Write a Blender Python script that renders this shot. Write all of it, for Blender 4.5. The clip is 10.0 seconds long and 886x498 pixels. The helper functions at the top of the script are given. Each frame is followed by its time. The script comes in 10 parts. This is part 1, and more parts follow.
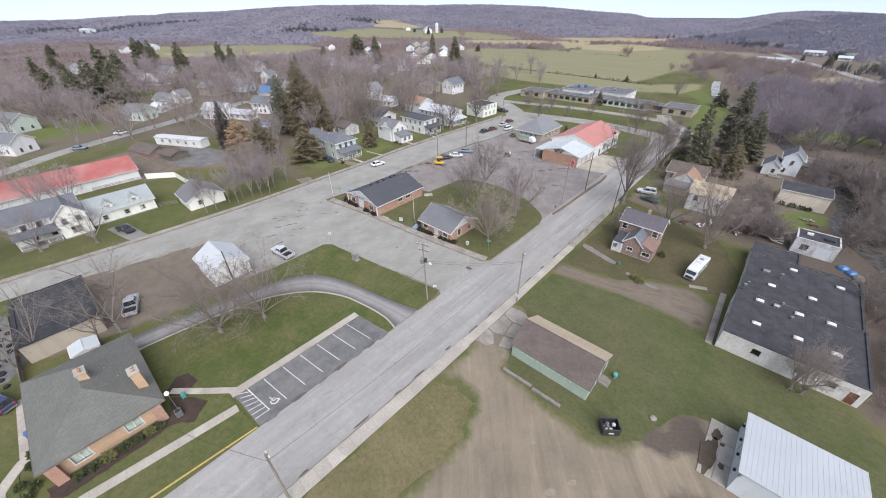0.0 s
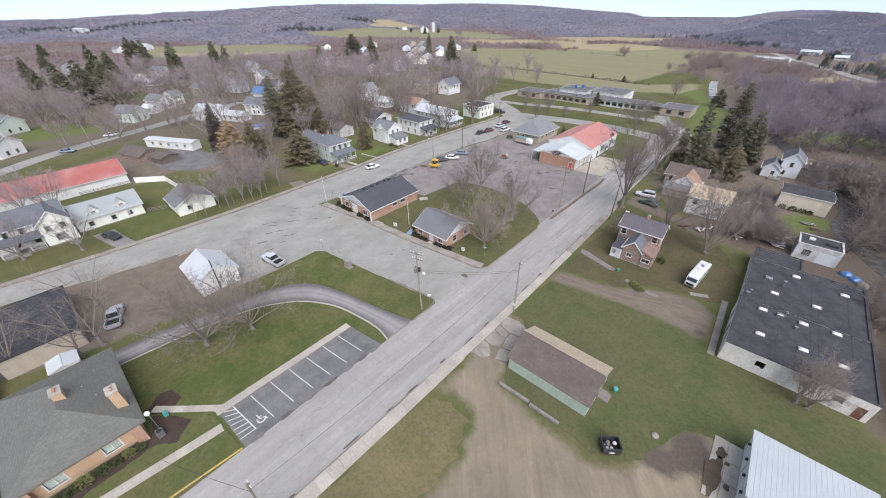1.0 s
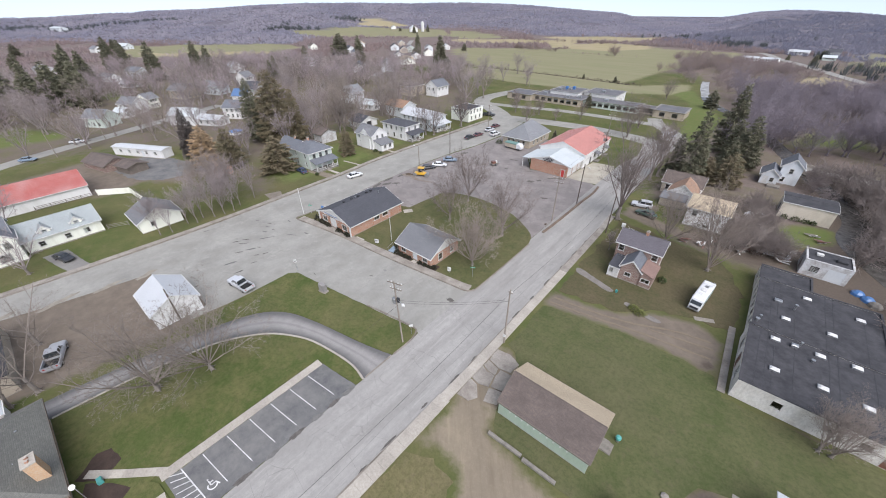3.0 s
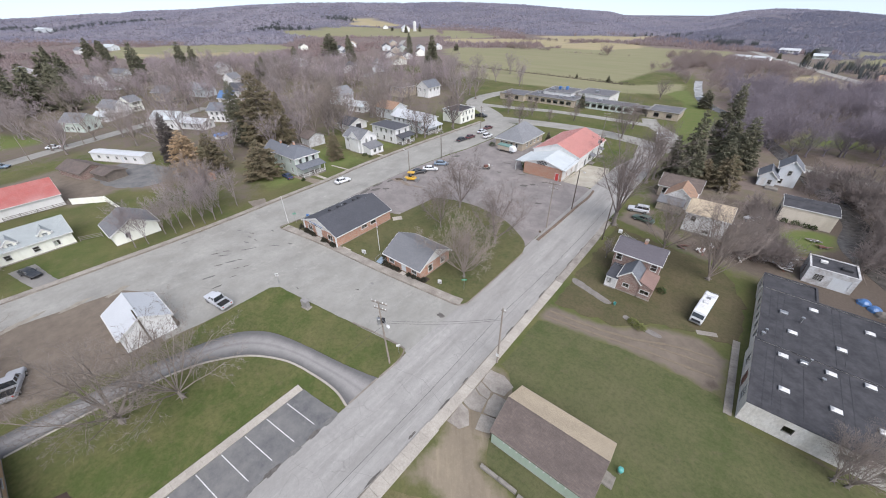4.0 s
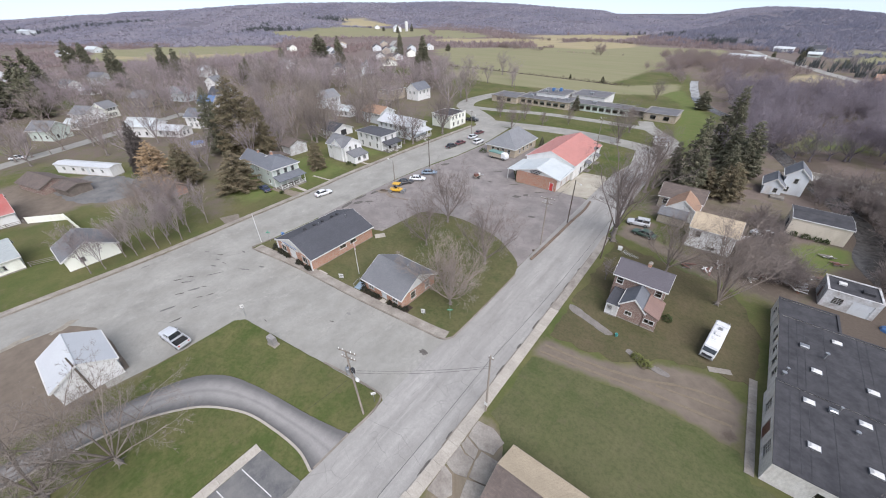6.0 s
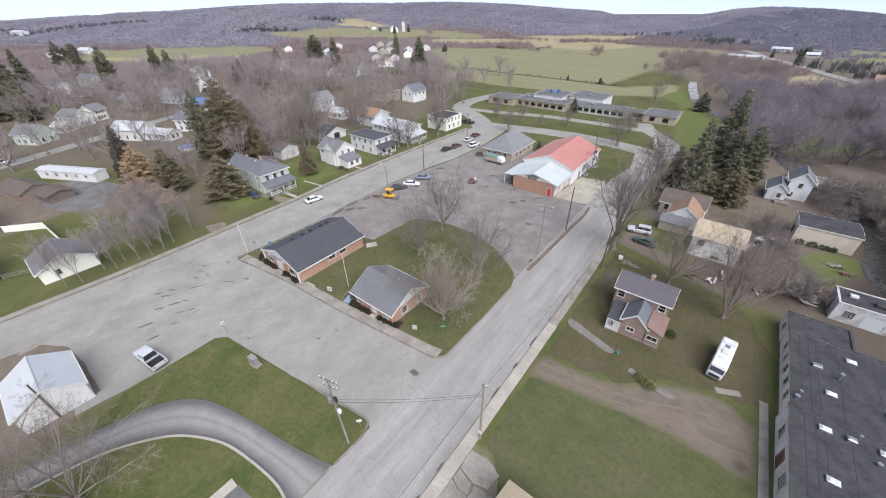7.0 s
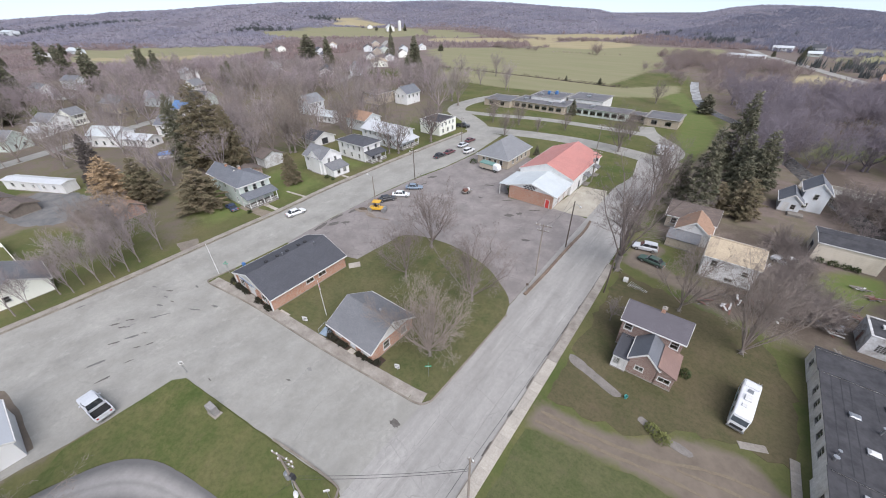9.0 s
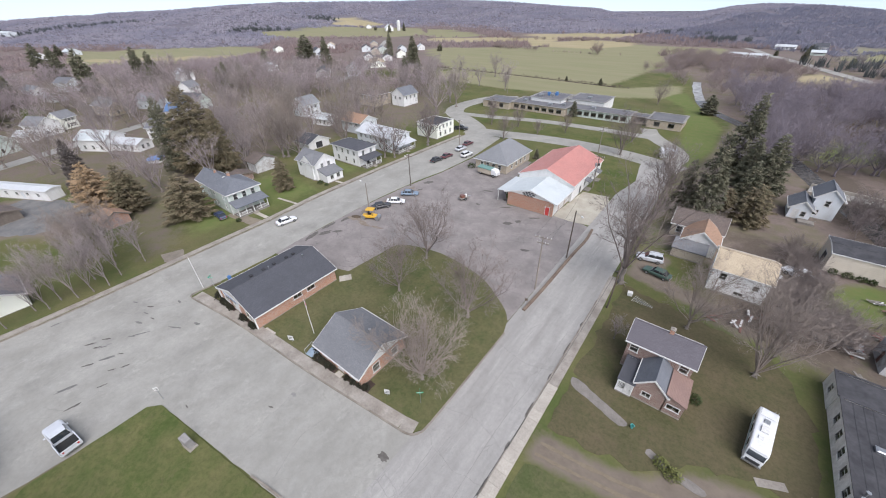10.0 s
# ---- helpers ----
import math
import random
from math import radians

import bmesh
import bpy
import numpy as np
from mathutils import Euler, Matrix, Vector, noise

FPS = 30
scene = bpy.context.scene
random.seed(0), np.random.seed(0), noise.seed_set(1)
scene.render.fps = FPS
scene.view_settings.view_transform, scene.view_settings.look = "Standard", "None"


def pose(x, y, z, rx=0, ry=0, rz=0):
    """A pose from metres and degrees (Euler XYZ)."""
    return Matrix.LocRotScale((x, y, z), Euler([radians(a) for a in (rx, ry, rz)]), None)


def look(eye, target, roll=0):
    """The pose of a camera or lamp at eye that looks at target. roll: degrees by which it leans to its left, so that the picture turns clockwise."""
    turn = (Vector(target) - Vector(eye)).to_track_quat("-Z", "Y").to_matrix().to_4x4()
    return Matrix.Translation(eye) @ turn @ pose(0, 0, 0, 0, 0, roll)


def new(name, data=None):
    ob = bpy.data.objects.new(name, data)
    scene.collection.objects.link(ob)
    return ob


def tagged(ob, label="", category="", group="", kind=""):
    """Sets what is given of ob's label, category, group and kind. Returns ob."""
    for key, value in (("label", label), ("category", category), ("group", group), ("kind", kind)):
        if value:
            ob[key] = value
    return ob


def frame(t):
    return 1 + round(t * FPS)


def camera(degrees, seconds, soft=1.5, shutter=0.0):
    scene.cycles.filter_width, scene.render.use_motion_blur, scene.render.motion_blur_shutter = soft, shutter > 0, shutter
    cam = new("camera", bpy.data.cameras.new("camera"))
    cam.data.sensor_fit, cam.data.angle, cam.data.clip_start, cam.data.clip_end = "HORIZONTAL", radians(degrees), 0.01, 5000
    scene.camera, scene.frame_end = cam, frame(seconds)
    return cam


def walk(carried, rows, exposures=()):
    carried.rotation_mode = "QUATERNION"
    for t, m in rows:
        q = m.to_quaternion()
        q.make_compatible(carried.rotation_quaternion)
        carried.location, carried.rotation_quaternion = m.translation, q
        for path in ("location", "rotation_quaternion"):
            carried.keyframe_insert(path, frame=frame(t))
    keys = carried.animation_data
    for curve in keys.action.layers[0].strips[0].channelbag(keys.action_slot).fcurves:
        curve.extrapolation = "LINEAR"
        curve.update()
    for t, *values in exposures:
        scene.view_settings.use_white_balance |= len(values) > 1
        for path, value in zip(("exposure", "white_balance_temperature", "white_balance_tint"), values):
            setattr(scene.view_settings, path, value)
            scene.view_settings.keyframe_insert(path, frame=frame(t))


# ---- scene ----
# ---------------------------------------------------------------- camera
cam = camera(101.5, 10.0, soft=1.0)
PATH = [
    (0, (34.168, -44.773, 41.99), (33.047, -43.544, 40.88), -0.7),
    (0.5, (33.69, -43.833, 42.06), (32.573, -42.601, 40.948), -0.7),
    (1, (33.031, -42.68, 42.168), (31.92, -41.444, 41.055), -0.7),
    (1.5, (32.282, -41.302, 42.255), (31.176, -40.063, 41.142), -0.7),
    (2, (31.423, -39.82, 42.357), (30.325, -38.574, 41.242), -0.7),
    (2.5, (30.517, -38.169, 42.323), (29.428, -36.916, 41.207), -0.6),
    (4, (27.853, -32.813, 42.12), (26.795, -31.536, 41.002), -0.7),
    (4.5, (26.994, -30.946, 42.135), (25.945, -29.663, 41.016), -0.8),
    (5, (26.171, -29.153, 42.172), (25.127, -27.866, 41.053), -0.8),
    (5.5, (25.423, -27.383, 42.203), (24.381, -26.095, 41.082), -0.9),
    (7, (23.244, -22.325, 42.096), (22.211, -21.028, 40.977), -1.0),
    (7.5, (22.485, -20.613, 42.073), (21.457, -19.315, 40.952), -1.0),
    (8, (21.737, -18.903, 42.071), (20.709, -17.604, 40.949), -1.1),
    (8.5, (20.924, -17.139, 42.053), (19.898, -15.84, 40.93), -1.1),
    (9, (20.125, -15.386, 42.07), (19.1, -14.087, 40.947), -1.1),
    (9.5, (19.283, -13.528, 42.079), (18.258, -12.23, 40.954), -1.2),
    (10, (18.501, -11.658, 42.13), (17.475, -10.361, 41.005), -1.3),
]
walk(cam, [(t, look(eye, target, roll)) for t, eye, target, roll in PATH])

# ---------------------------------------------------------------- light
SUN_EL, SUN_AZ = 50.0, 120.0
world = bpy.data.worlds.new("overcast_sky")
scene.world = world
world.use_nodes = True
wn = world.node_tree
wn.nodes.clear()
sky = wn.nodes.new("ShaderNodeTexSky")
sky.sky_type = "NISHITA"
sky.sun_disc = False
sky.sun_elevation, sky.sun_rotation = radians(SUN_EL), radians(SUN_AZ)
sky.air_density, sky.dust_density, sky.ozone_density = 1.0, 1.0, 1.2
hsv = wn.nodes.new("ShaderNodeHueSaturation")
hsv.inputs["Saturation"].default_value = 0.56
bg = wn.nodes.new("ShaderNodeBackground")
bg.inputs["Strength"].default_value = 0.125
wo = wn.nodes.new("ShaderNodeOutputWorld")
lift = wn.nodes.new("ShaderNodeVectorMath")
lift.operation = "ADD"
lift.inputs[1].default_value = (0, 0, 0.2)
wn.links.new(wn.nodes.new("ShaderNodeTexCoord").outputs["Generated"], lift.inputs[0])
wn.links.new(lift.outputs[0], sky.inputs["Vector"])
wn.links.new(sky.outputs[0], hsv.inputs["Color"])
wn.links.new(hsv.outputs[0], bg.inputs["Color"])
wn.links.new(bg.outputs[0], wo.inputs["Surface"])

sun = new("sun", bpy.data.lights.new("sun", "SUN"))
sun.data.energy, sun.data.angle, sun.data.color = 2.2, radians(60), (1.0, 0.96, 0.985)
sa, se = radians(90 - SUN_AZ), radians(SUN_EL)
sun.matrix_world = look((math.cos(sa) * math.cos(se) * 100, math.sin(sa) * math.cos(se) * 100, math.sin(se) * 100), (0, 0, 0))
scene.view_settings.exposure = 0.89

# ---------------------------------------------------------------- materials
def nodes_of(name):
    m = bpy.data.materials.new(name)
    m.use_nodes = True
    nt = m.node_tree
    return m, nt, nt.nodes["Principled BSDF"]


def add(nt, kind, **values):
    n = nt.nodes.new(kind)
    for key, v in values.items():
        if key == "op":
            n.operation = v
        elif key == "blend":
            n.blend_type = v
        else:
            n.inputs[key].default_value = v
    return n


def noise_tex(nt, coord, size, detail=4.0, rough=0.6, stretch=None):
    src = coord
    if stretch:
        mp = nt.nodes.new("ShaderNodeMapping")
        mp.inputs["Scale"].default_value = stretch
        nt.links.new(coord, mp.inputs["Vector"])
        src = mp.outputs[0]
    n = add(nt, "ShaderNodeTexNoise", Scale=1.0 / size, Detail=detail, Roughness=rough)
    nt.links.new(src, n.inputs["Vector"])
    return n.outputs["Fac"]


def ramp(nt, fac, lo, hi):
    n = nt.nodes.new("ShaderNodeMapRange")
    n.inputs["From Min"].default_value, n.inputs["From Max"].default_value = lo, hi
    nt.links.new(fac, n.inputs["Value"])
    return n.outputs[0]


def mix(nt, fac, a, b, blend="MIX"):
    n = nt.nodes.new("ShaderNodeMix")
    n.data_type, n.blend_type = "RGBA", blend
    for i, v in ((0, fac), (6, a), (7, b)):
        if hasattr(v, "is_linked"):
            nt.links.new(v, n.inputs[i])
        elif i == 0:
            n.inputs[i].default_value = v
        else:
            n.inputs[i].default_value = (*v, 1)
    return n.outputs[2]


def calc(nt, op, a, b=0.0):
    n = nt.nodes.new("ShaderNodeMath")
    n.operation = op
    for i, v in ((0, a), (1, b)):
        if hasattr(v, "is_linked"):
            nt.links.new(v, n.inputs[i])
        else:
            n.inputs[i].default_value = v
    return n.outputs[0]


def world_pos(nt):
    return nt.nodes.new("ShaderNodeNewGeometry").outputs["Position"]


def object_pos(nt):
    return nt.nodes.new("ShaderNodeTexCoord").outputs["Object"]


def bump(nt, bsdf, height, dist, strength=0.5):
    b = add(nt, "ShaderNodeBump", Strength=strength, Distance=dist)
    nt.links.new(height, b.inputs["Height"])
    nt.links.new(b.outputs[0], bsdf.inputs["Normal"])


def plain(name, c, c2=None, size=2.0, fine=0.15, rough=0.8, metal=0.0, relief=0.01, spec=0.3, per_object=0.0, world_space=True, stretch=None):
    """Two-scale mottled surface between two colours."""
    m, nt, b = nodes_of(name)
    c2 = c2 or tuple(v * 0.75 for v in c)
    pos = world_pos(nt) if world_space else object_pos(nt)
    big = ramp(nt, noise_tex(nt, pos, size, 3, 0.6, stretch), 0.35, 0.68)
    small = noise_tex(nt, pos, fine, 3, 0.7, stretch)
    col = mix(nt, big, c, c2)
    col = mix(nt, ramp(nt, small, 0.3, 0.75), col, mix(nt, 1.0, col, (0.72, 0.72, 0.72), "MULTIPLY"))
    if per_object:
        info = nt.nodes.new("ShaderNodeObjectInfo")
        v = ramp(nt, info.outputs["Random"], 0, 1)
        col = mix(nt, calc(nt, "MULTIPLY", v, per_object), col, mix(nt, 1.0, col, (0.6, 0.6, 0.6), "MULTIPLY"))
    nt.links.new(col, b.inputs["Base Color"])
    b.inputs["Roughness"].default_value = rough
    b.inputs["Metallic"].default_value = metal
    b.inputs["Specular IOR Level"].default_value = spec
    bump(nt, b, small, relief)
    return m


def siding(name, c, pitch=0.13, dirt=(0.5, 0.47, 0.42)):
    """Lapped boards: fine level courses, weather streaks."""
    m, nt, b = nodes_of(name)
    pos = world_pos(nt)
    sep = nt.nodes.new("ShaderNodeSeparateXYZ")
    nt.links.new(pos, sep.inputs[0])
    course = calc(nt, "FRACT", calc(nt, "DIVIDE", sep.outputs[2], pitch))
    wear = ramp(nt, noise_tex(nt, pos, 1.6, 5, 0.7, (1, 1, 0.25)), 0.48, 0.8)
    col = mix(nt, calc(nt, "MULTIPLY", wear, 0.45), c, tuple(a * d for a, d in zip(c, dirt)))
    col = mix(nt, calc(nt, "MULTIPLY", ramp(nt, course, 0.12, 0.0), 0.3), col, tuple(v * 0.5 for v in c))
    nt.links.new(col, b.inputs["Base Color"])
    b.inputs["Roughness"].default_value = 0.6
    bump(nt, b, course, 0.02, 0.6)
    return m


def bricks(name, c, c2, mortar=(0.42, 0.38, 0.34)):
    m, nt, b = nodes_of(name)
    pos = world_pos(nt)
    sep = nt.nodes.new("ShaderNodeSeparateXYZ")
    nt.links.new(pos, sep.inputs[0])
    com = nt.nodes.new("ShaderNodeCombineXYZ")
    nt.links.new(calc(nt, "ADD", sep.outputs[0], sep.outputs[1]), com.inputs[0])
    nt.links.new(sep.outputs[2], com.inputs[1])
    t = nt.nodes.new("ShaderNodeTexBrick")
    t.inputs["Scale"].default_value = 1.0
    t.inputs["Brick Width"].default_value, t.inputs["Row Height"].default_value, t.inputs["Mortar Size"].default_value = 0.21, 0.075, 0.008
    t.inputs["Color1"].default_value, t.inputs["Color2"].default_value, t.inputs["Mortar"].default_value = (*c, 1), (*c2, 1), (*mortar, 1)
    nt.links.new(com.outputs[0], t.inputs["Vector"])
    stain = ramp(nt, noise_tex(nt, pos, 1.8, 5, 0.7), 0.45, 0.75)
    nt.links.new(mix(nt, calc(nt, "MULTIPLY", stain, 0.3), t.outputs["Color"], tuple(v * 0.6 for v in c)), b.inputs["Base Color"])
    b.inputs["Roughness"].default_value = 0.85
    bump(nt, b, t.outputs["Fac"], -0.01, 0.5)
    return m


def shingles(name, c, c2, spread=0.35):
    """Asphalt shingles: small tabs in courses with blended tones and faded streaks."""
    m, nt, b = nodes_of(name)
    pos = world_pos(nt)
    sep = nt.nodes.new("ShaderNodeSeparateXYZ")
    nt.links.new(pos, sep.inputs[0])
    com = nt.nodes.new("ShaderNodeCombineXYZ")
    nt.links.new(calc(nt, "ADD", sep.outputs[0], calc(nt, "MULTIPLY", sep.outputs[1], 1.0)), com.inputs[0])
    nt.links.new(calc(nt, "MULTIPLY", sep.outputs[2], 2.2), com.inputs[1])
    t = nt.nodes.new("ShaderNodeTexBrick")
    t.inputs["Scale"].default_value = 1.0
    t.inputs["Brick Width"].default_value, t.inputs["Row Height"].default_value, t.inputs["Mortar Size"].default_value = 0.34, 0.14, 0.012
    t.inputs["Color1"].default_value, t.inputs["Color2"].default_value = (*c, 1), (*c2, 1)
    t.inputs["Mortar"].default_value = (*(v * 0.55 for v in c), 1)
    nt.links.new(com.outputs[0], t.inputs["Vector"])
    fade = ramp(nt, noise_tex(nt, pos, 2.2, 6, 0.7), 0.38, 0.62)
    grain = noise_tex(nt, pos, 0.12, 3, 0.8)
    col = mix(nt, calc(nt, "MULTIPLY", fade, spread), t.outputs["Color"], tuple(v * 0.62 for v in c2))
    col = mix(nt, calc(nt, "MULTIPLY", ramp(nt, grain, 0.35, 0.75), 0.35), col, tuple(min(1, v * 1.5) for v in c))
    nt.links.new(col, b.inputs["Base Color"])
    b.inputs["Roughness"].default_value = 0.9
    bump(nt, b, t.outputs["Fac"], -0.012, 0.6)
    return m


def glass_mat():
    m, nt, b = nodes_of("window_glass")
    b.inputs["Base Color"].default_value = (0.75, 0.8, 0.8, 1)
    b.inputs["Transmission Weight"].default_value = 1.0
    b.inputs["Roughness"].default_value = 0.02
    b.inputs["IOR"].default_value = 1.45
    return m


def paint(name, c, rough=0.35, coat=0.4, metal=0.0):
    m, nt, b = nodes_of(name)
    pos = object_pos(nt)
    d = ramp(nt, noise_tex(nt, pos, 0.5, 4, 0.7), 0.5, 0.85)
    nt.links.new(mix(nt, calc(nt, "MULTIPLY", d, 0.3), c, (0.22, 0.2, 0.17)), b.inputs["Base Color"])
    b.inputs["Roughness"].default_value, b.inputs["Coat Weight"].default_value = rough, coat
    b.inputs["Metallic"].default_value = metal
    return m


def asphalt(name, c, c2, patch=(0.16, 0.155, 0.15), cracks=0.35, streak=(1, 0.12, 1)):
    """Worn paving: traffic-polished bands, darker mends, thin tarred cracks."""
    m, nt, b = nodes_of(name)
    pos = world_pos(nt)
    broad = ramp(nt, noise_tex(nt, pos, 2.2, 4, 0.6, streak), 0.35, 0.7)
    col = mix(nt, broad, c, c2)
    blotch = ramp(nt, noise_tex(nt, pos, 6.0, 8, 0.8), 0.52, 0.68)
    col = mix(nt, calc(nt, "MULTIPLY", blotch, 0.4), col, patch)
    mott = ramp(nt, noise_tex(nt, pos, 0.7, 6, 0.85), 0.4, 0.65)
    col = mix(nt, calc(nt, "MULTIPLY", mott, 0.28), col, patch)
    worn = ramp(nt, noise_tex(nt, pos, 1.6, 7, 0.8, streak), 0.55, 0.7)
    col = mix(nt, calc(nt, "MULTIPLY", worn, 0.45), col, tuple(min(0.6, v * 1.3) for v in c2))
    grain = noise_tex(nt, pos, 0.10, 4, 0.8)
    col = mix(nt, calc(nt, "MULTIPLY", ramp(nt, grain, 0.35, 0.7), 0.25), col, patch)
    fc = nt.nodes.new("ShaderNodeTexVoronoi")
    fc.feature = "DISTANCE_TO_EDGE"
    fc.inputs["Scale"].default_value = 0.42
    fw = nt.nodes.new("ShaderNodeTexNoise")
    fw.inputs["Scale"].default_value, fw.inputs["Detail"].default_value = 0.8, 6
    nt.links.new(pos, fw.inputs["Vector"])
    nt.links.new(mix(nt, 0.3, pos, fw.outputs["Color"], "LINEAR_LIGHT"), fc.inputs["Vector"])
    zone = ramp(nt, noise_tex(nt, pos, 5.0, 4, 0.6), 0.5, 0.62)
    col = mix(nt, calc(nt, "MULTIPLY", calc(nt, "MULTIPLY", ramp(nt, fc.outputs["Distance"], 0.02, 0.004), zone), cracks * 1.2), col, (0.1, 0.098, 0.092))
    v = nt.nodes.new("ShaderNodeTexVoronoi")
    v.feature = "DISTANCE_TO_EDGE"
    v.inputs["Scale"].default_value = 0.16
    w = nt.nodes.new("ShaderNodeTexNoise")
    w.inputs["Scale"].default_value, w.inputs["Detail"].default_value = 0.35, 6
    nt.links.new(pos, w.inputs["Vector"])
    nt.links.new(mix(nt, 0.18, pos, w.outputs["Color"], "LINEAR_LIGHT"), v.inputs["Vector"])
    where = ramp(nt, noise_tex(nt, pos, 9.0, 3, 0.5), 0.5, 0.6)
    crack = calc(nt, "MULTIPLY", ramp(nt, v.outputs["Distance"], 0.006, 0.001), where)
    col = mix(nt, calc(nt, "MULTIPLY", crack, cracks), col, (0.06, 0.06, 0.058))
    nt.links.new(col, b.inputs["Base Color"])
    b.inputs["Roughness"].default_value = 0.9
    bump(nt, b, grain, 0.01)
    return m


def turf(name, lush, dry, bare, share=0.5):
    """Early-spring grass: green and straw mottling with thin bare spots."""
    m, nt, b = nodes_of(name)
    pos = world_pos(nt)
    a = ramp(nt, noise_tex(nt, pos, 5.0, 8, 0.75), 0.5 - 0.2 * share, 0.70 - 0.1 * share)
    col = mix(nt, a, lush, dry)
    wide = ramp(nt, noise_tex(nt, pos, 17.0, 5, 0.6), 0.42, 0.62)
    col = mix(nt, calc(nt, "MULTIPLY", wide, 0.55), col, tuple(0.6 * p + 0.4 * q for p, q in zip(dry, bare)))
    straw = ramp(nt, noise_tex(nt, pos, 3.2, 8, 0.8, (0.5, 1.3, 1)), 0.55, 0.72)
    col = mix(nt, calc(nt, "MULTIPLY", straw, 0.5), col, tuple(1.25 * v for v in dry))
    f = noise_tex(nt, pos, 0.5, 6, 0.85)
    col = mix(nt, calc(nt, "MULTIPLY", ramp(nt, f, 0.44, 0.62), 0.4), col, tuple(v * 0.5 for v in lush))
    g = ramp(nt, noise_tex(nt, pos, 0.9, 6, 0.85), 0.5, 0.66)
    col = mix(nt, calc(nt, "MULTIPLY", g, 0.3), col, dry)
    s = ramp(nt, noise_tex(nt, pos, 1.6, 7, 0.8), 0.58 - 0.05 * share, 0.72)
    col = mix(nt, calc(nt, "MULTIPLY", s, 0.6), col, bare)
    nt.links.new(col, b.inputs["Base Color"])
    b.inputs["Roughness"].default_value = 0.95
    b.inputs["Specular IOR Level"].default_value = 0.1
    bump(nt, b, f, 0.06, 0.8)
    return m


LUSH, DRY, BARE = (0.074, 0.098, 0.031), (0.137, 0.131, 0.058), (0.15, 0.121, 0.078)
M = {}
M["lawn"] = turf("lawn_grass", LUSH, DRY, BARE, 0.4)
M["lawn_dry"] = turf("worn_grass", (0.105, 0.108, 0.046), (0.19, 0.16, 0.088), (0.175, 0.138, 0.098), 0.9)
M["lawn_mid"] = turf("mown_mixed_grass", (0.074, 0.092, 0.036), (0.12, 0.121, 0.06), (0.128, 0.106, 0.073), 0.6)
M["lawn_island"] = turf("dry_mixed_grass", (0.077, 0.093, 0.037), (0.134, 0.124, 0.062), (0.142, 0.114, 0.076), 0.6)
M["lawn_yard"] = turf("trampled_yard_grass", (0.07, 0.075, 0.034), (0.118, 0.1, 0.059), (0.12, 0.09, 0.066), 0.75)
M["road"] = asphalt("road_asphalt", (0.27, 0.26, 0.243), (0.385, 0.372, 0.35), patch=(0.17, 0.165, 0.158), cracks=0.25)
M["street"] = asphalt("street_asphalt", (0.262, 0.255, 0.228), (0.35, 0.341, 0.308), cracks=0.14, streak=(0.5, 0.35, 1))
M["lot"] = asphalt("lot_asphalt", (0.2, 0.178, 0.17), (0.285, 0.257, 0.244), patch=(0.12, 0.112, 0.105), cracks=0.6, streak=(0.6, 0.6, 1))
M["black"] = asphalt("parking_asphalt", (0.08, 0.083, 0.09), (0.165, 0.162, 0.158), patch=(0.22, 0.212, 0.195), cracks=0.15, streak=(0.7, 0.7, 1))
M["drive"] = asphalt("drive_asphalt", (0.175, 0.168, 0.158), (0.26, 0.248, 0.23), patch=(0.12, 0.116, 0.11), cracks=0.15, streak=(0.3, 0.3, 1))
M["concrete"] = plain("sidewalk_concrete", (0.50, 0.46, 0.40), (0.41, 0.375, 0.325), 3.0, 0.2, 0.9, per_object=0.35)
M["old_concrete"] = plain("broken_concrete", (0.38, 0.35, 0.31), (0.26, 0.23, 0.2), 2.0, 0.2, 0.95, per_object=0.3)
M["kerb"] = plain("kerb_concrete", (0.30, 0.27, 0.23), (0.17, 0.145, 0.12), 2.5, 0.2, 0.9)
M["yellow"] = plain("yellow_kerb_paint", (0.55, 0.38, 0.1), (0.42, 0.34, 0.18), 1.2, 0.15, 0.6)
M["white_line"] = plain("white_road_paint", (0.75, 0.75, 0.74), (0.5, 0.5, 0.49), 0.8, 0.1, 0.7, relief=0.002)
M["blind"] = plain("pale_window_blind", (0.62, 0.66, 0.58), (0.55, 0.6, 0.52), 0.6, 0.1, 0.9)
M["mud"] = plain("bare_mud", (0.12, 0.09, 0.065), (0.075, 0.06, 0.045), 1.5, 0.2, 0.9)
M["mulch"] = plain("bark_mulch", (0.075, 0.052, 0.042), (0.05, 0.036, 0.03), 1.0, 0.12, 0.95, relief=0.03)
M["bark"] = plain("grey_bark", (0.26, 0.23, 0.205), (0.17, 0.15, 0.135), 0.8, 0.1, 0.95, relief=0.02, world_space=False)
M["twig"] = plain("mauve_twigs", (0.37, 0.318, 0.31), (0.27, 0.23, 0.226), 3.0, 0.3, 0.95, per_object=0.5)
M["twig_pale"] = plain("pale_grey_twigs", (0.27, 0.23, 0.2), (0.195, 0.168, 0.146), 2.0, 0.3, 0.95, per_object=0.3)
M["twig_brown"] = plain("brown_twigs", (0.25, 0.208, 0.19), (0.175, 0.145, 0.133), 3.0, 0.3, 0.95, per_object=0.3)
M["twig_tan"] = plain("tan_twigs", (0.32, 0.268, 0.235), (0.245, 0.205, 0.178), 3.0, 0.3, 0.95, per_object=0.3)
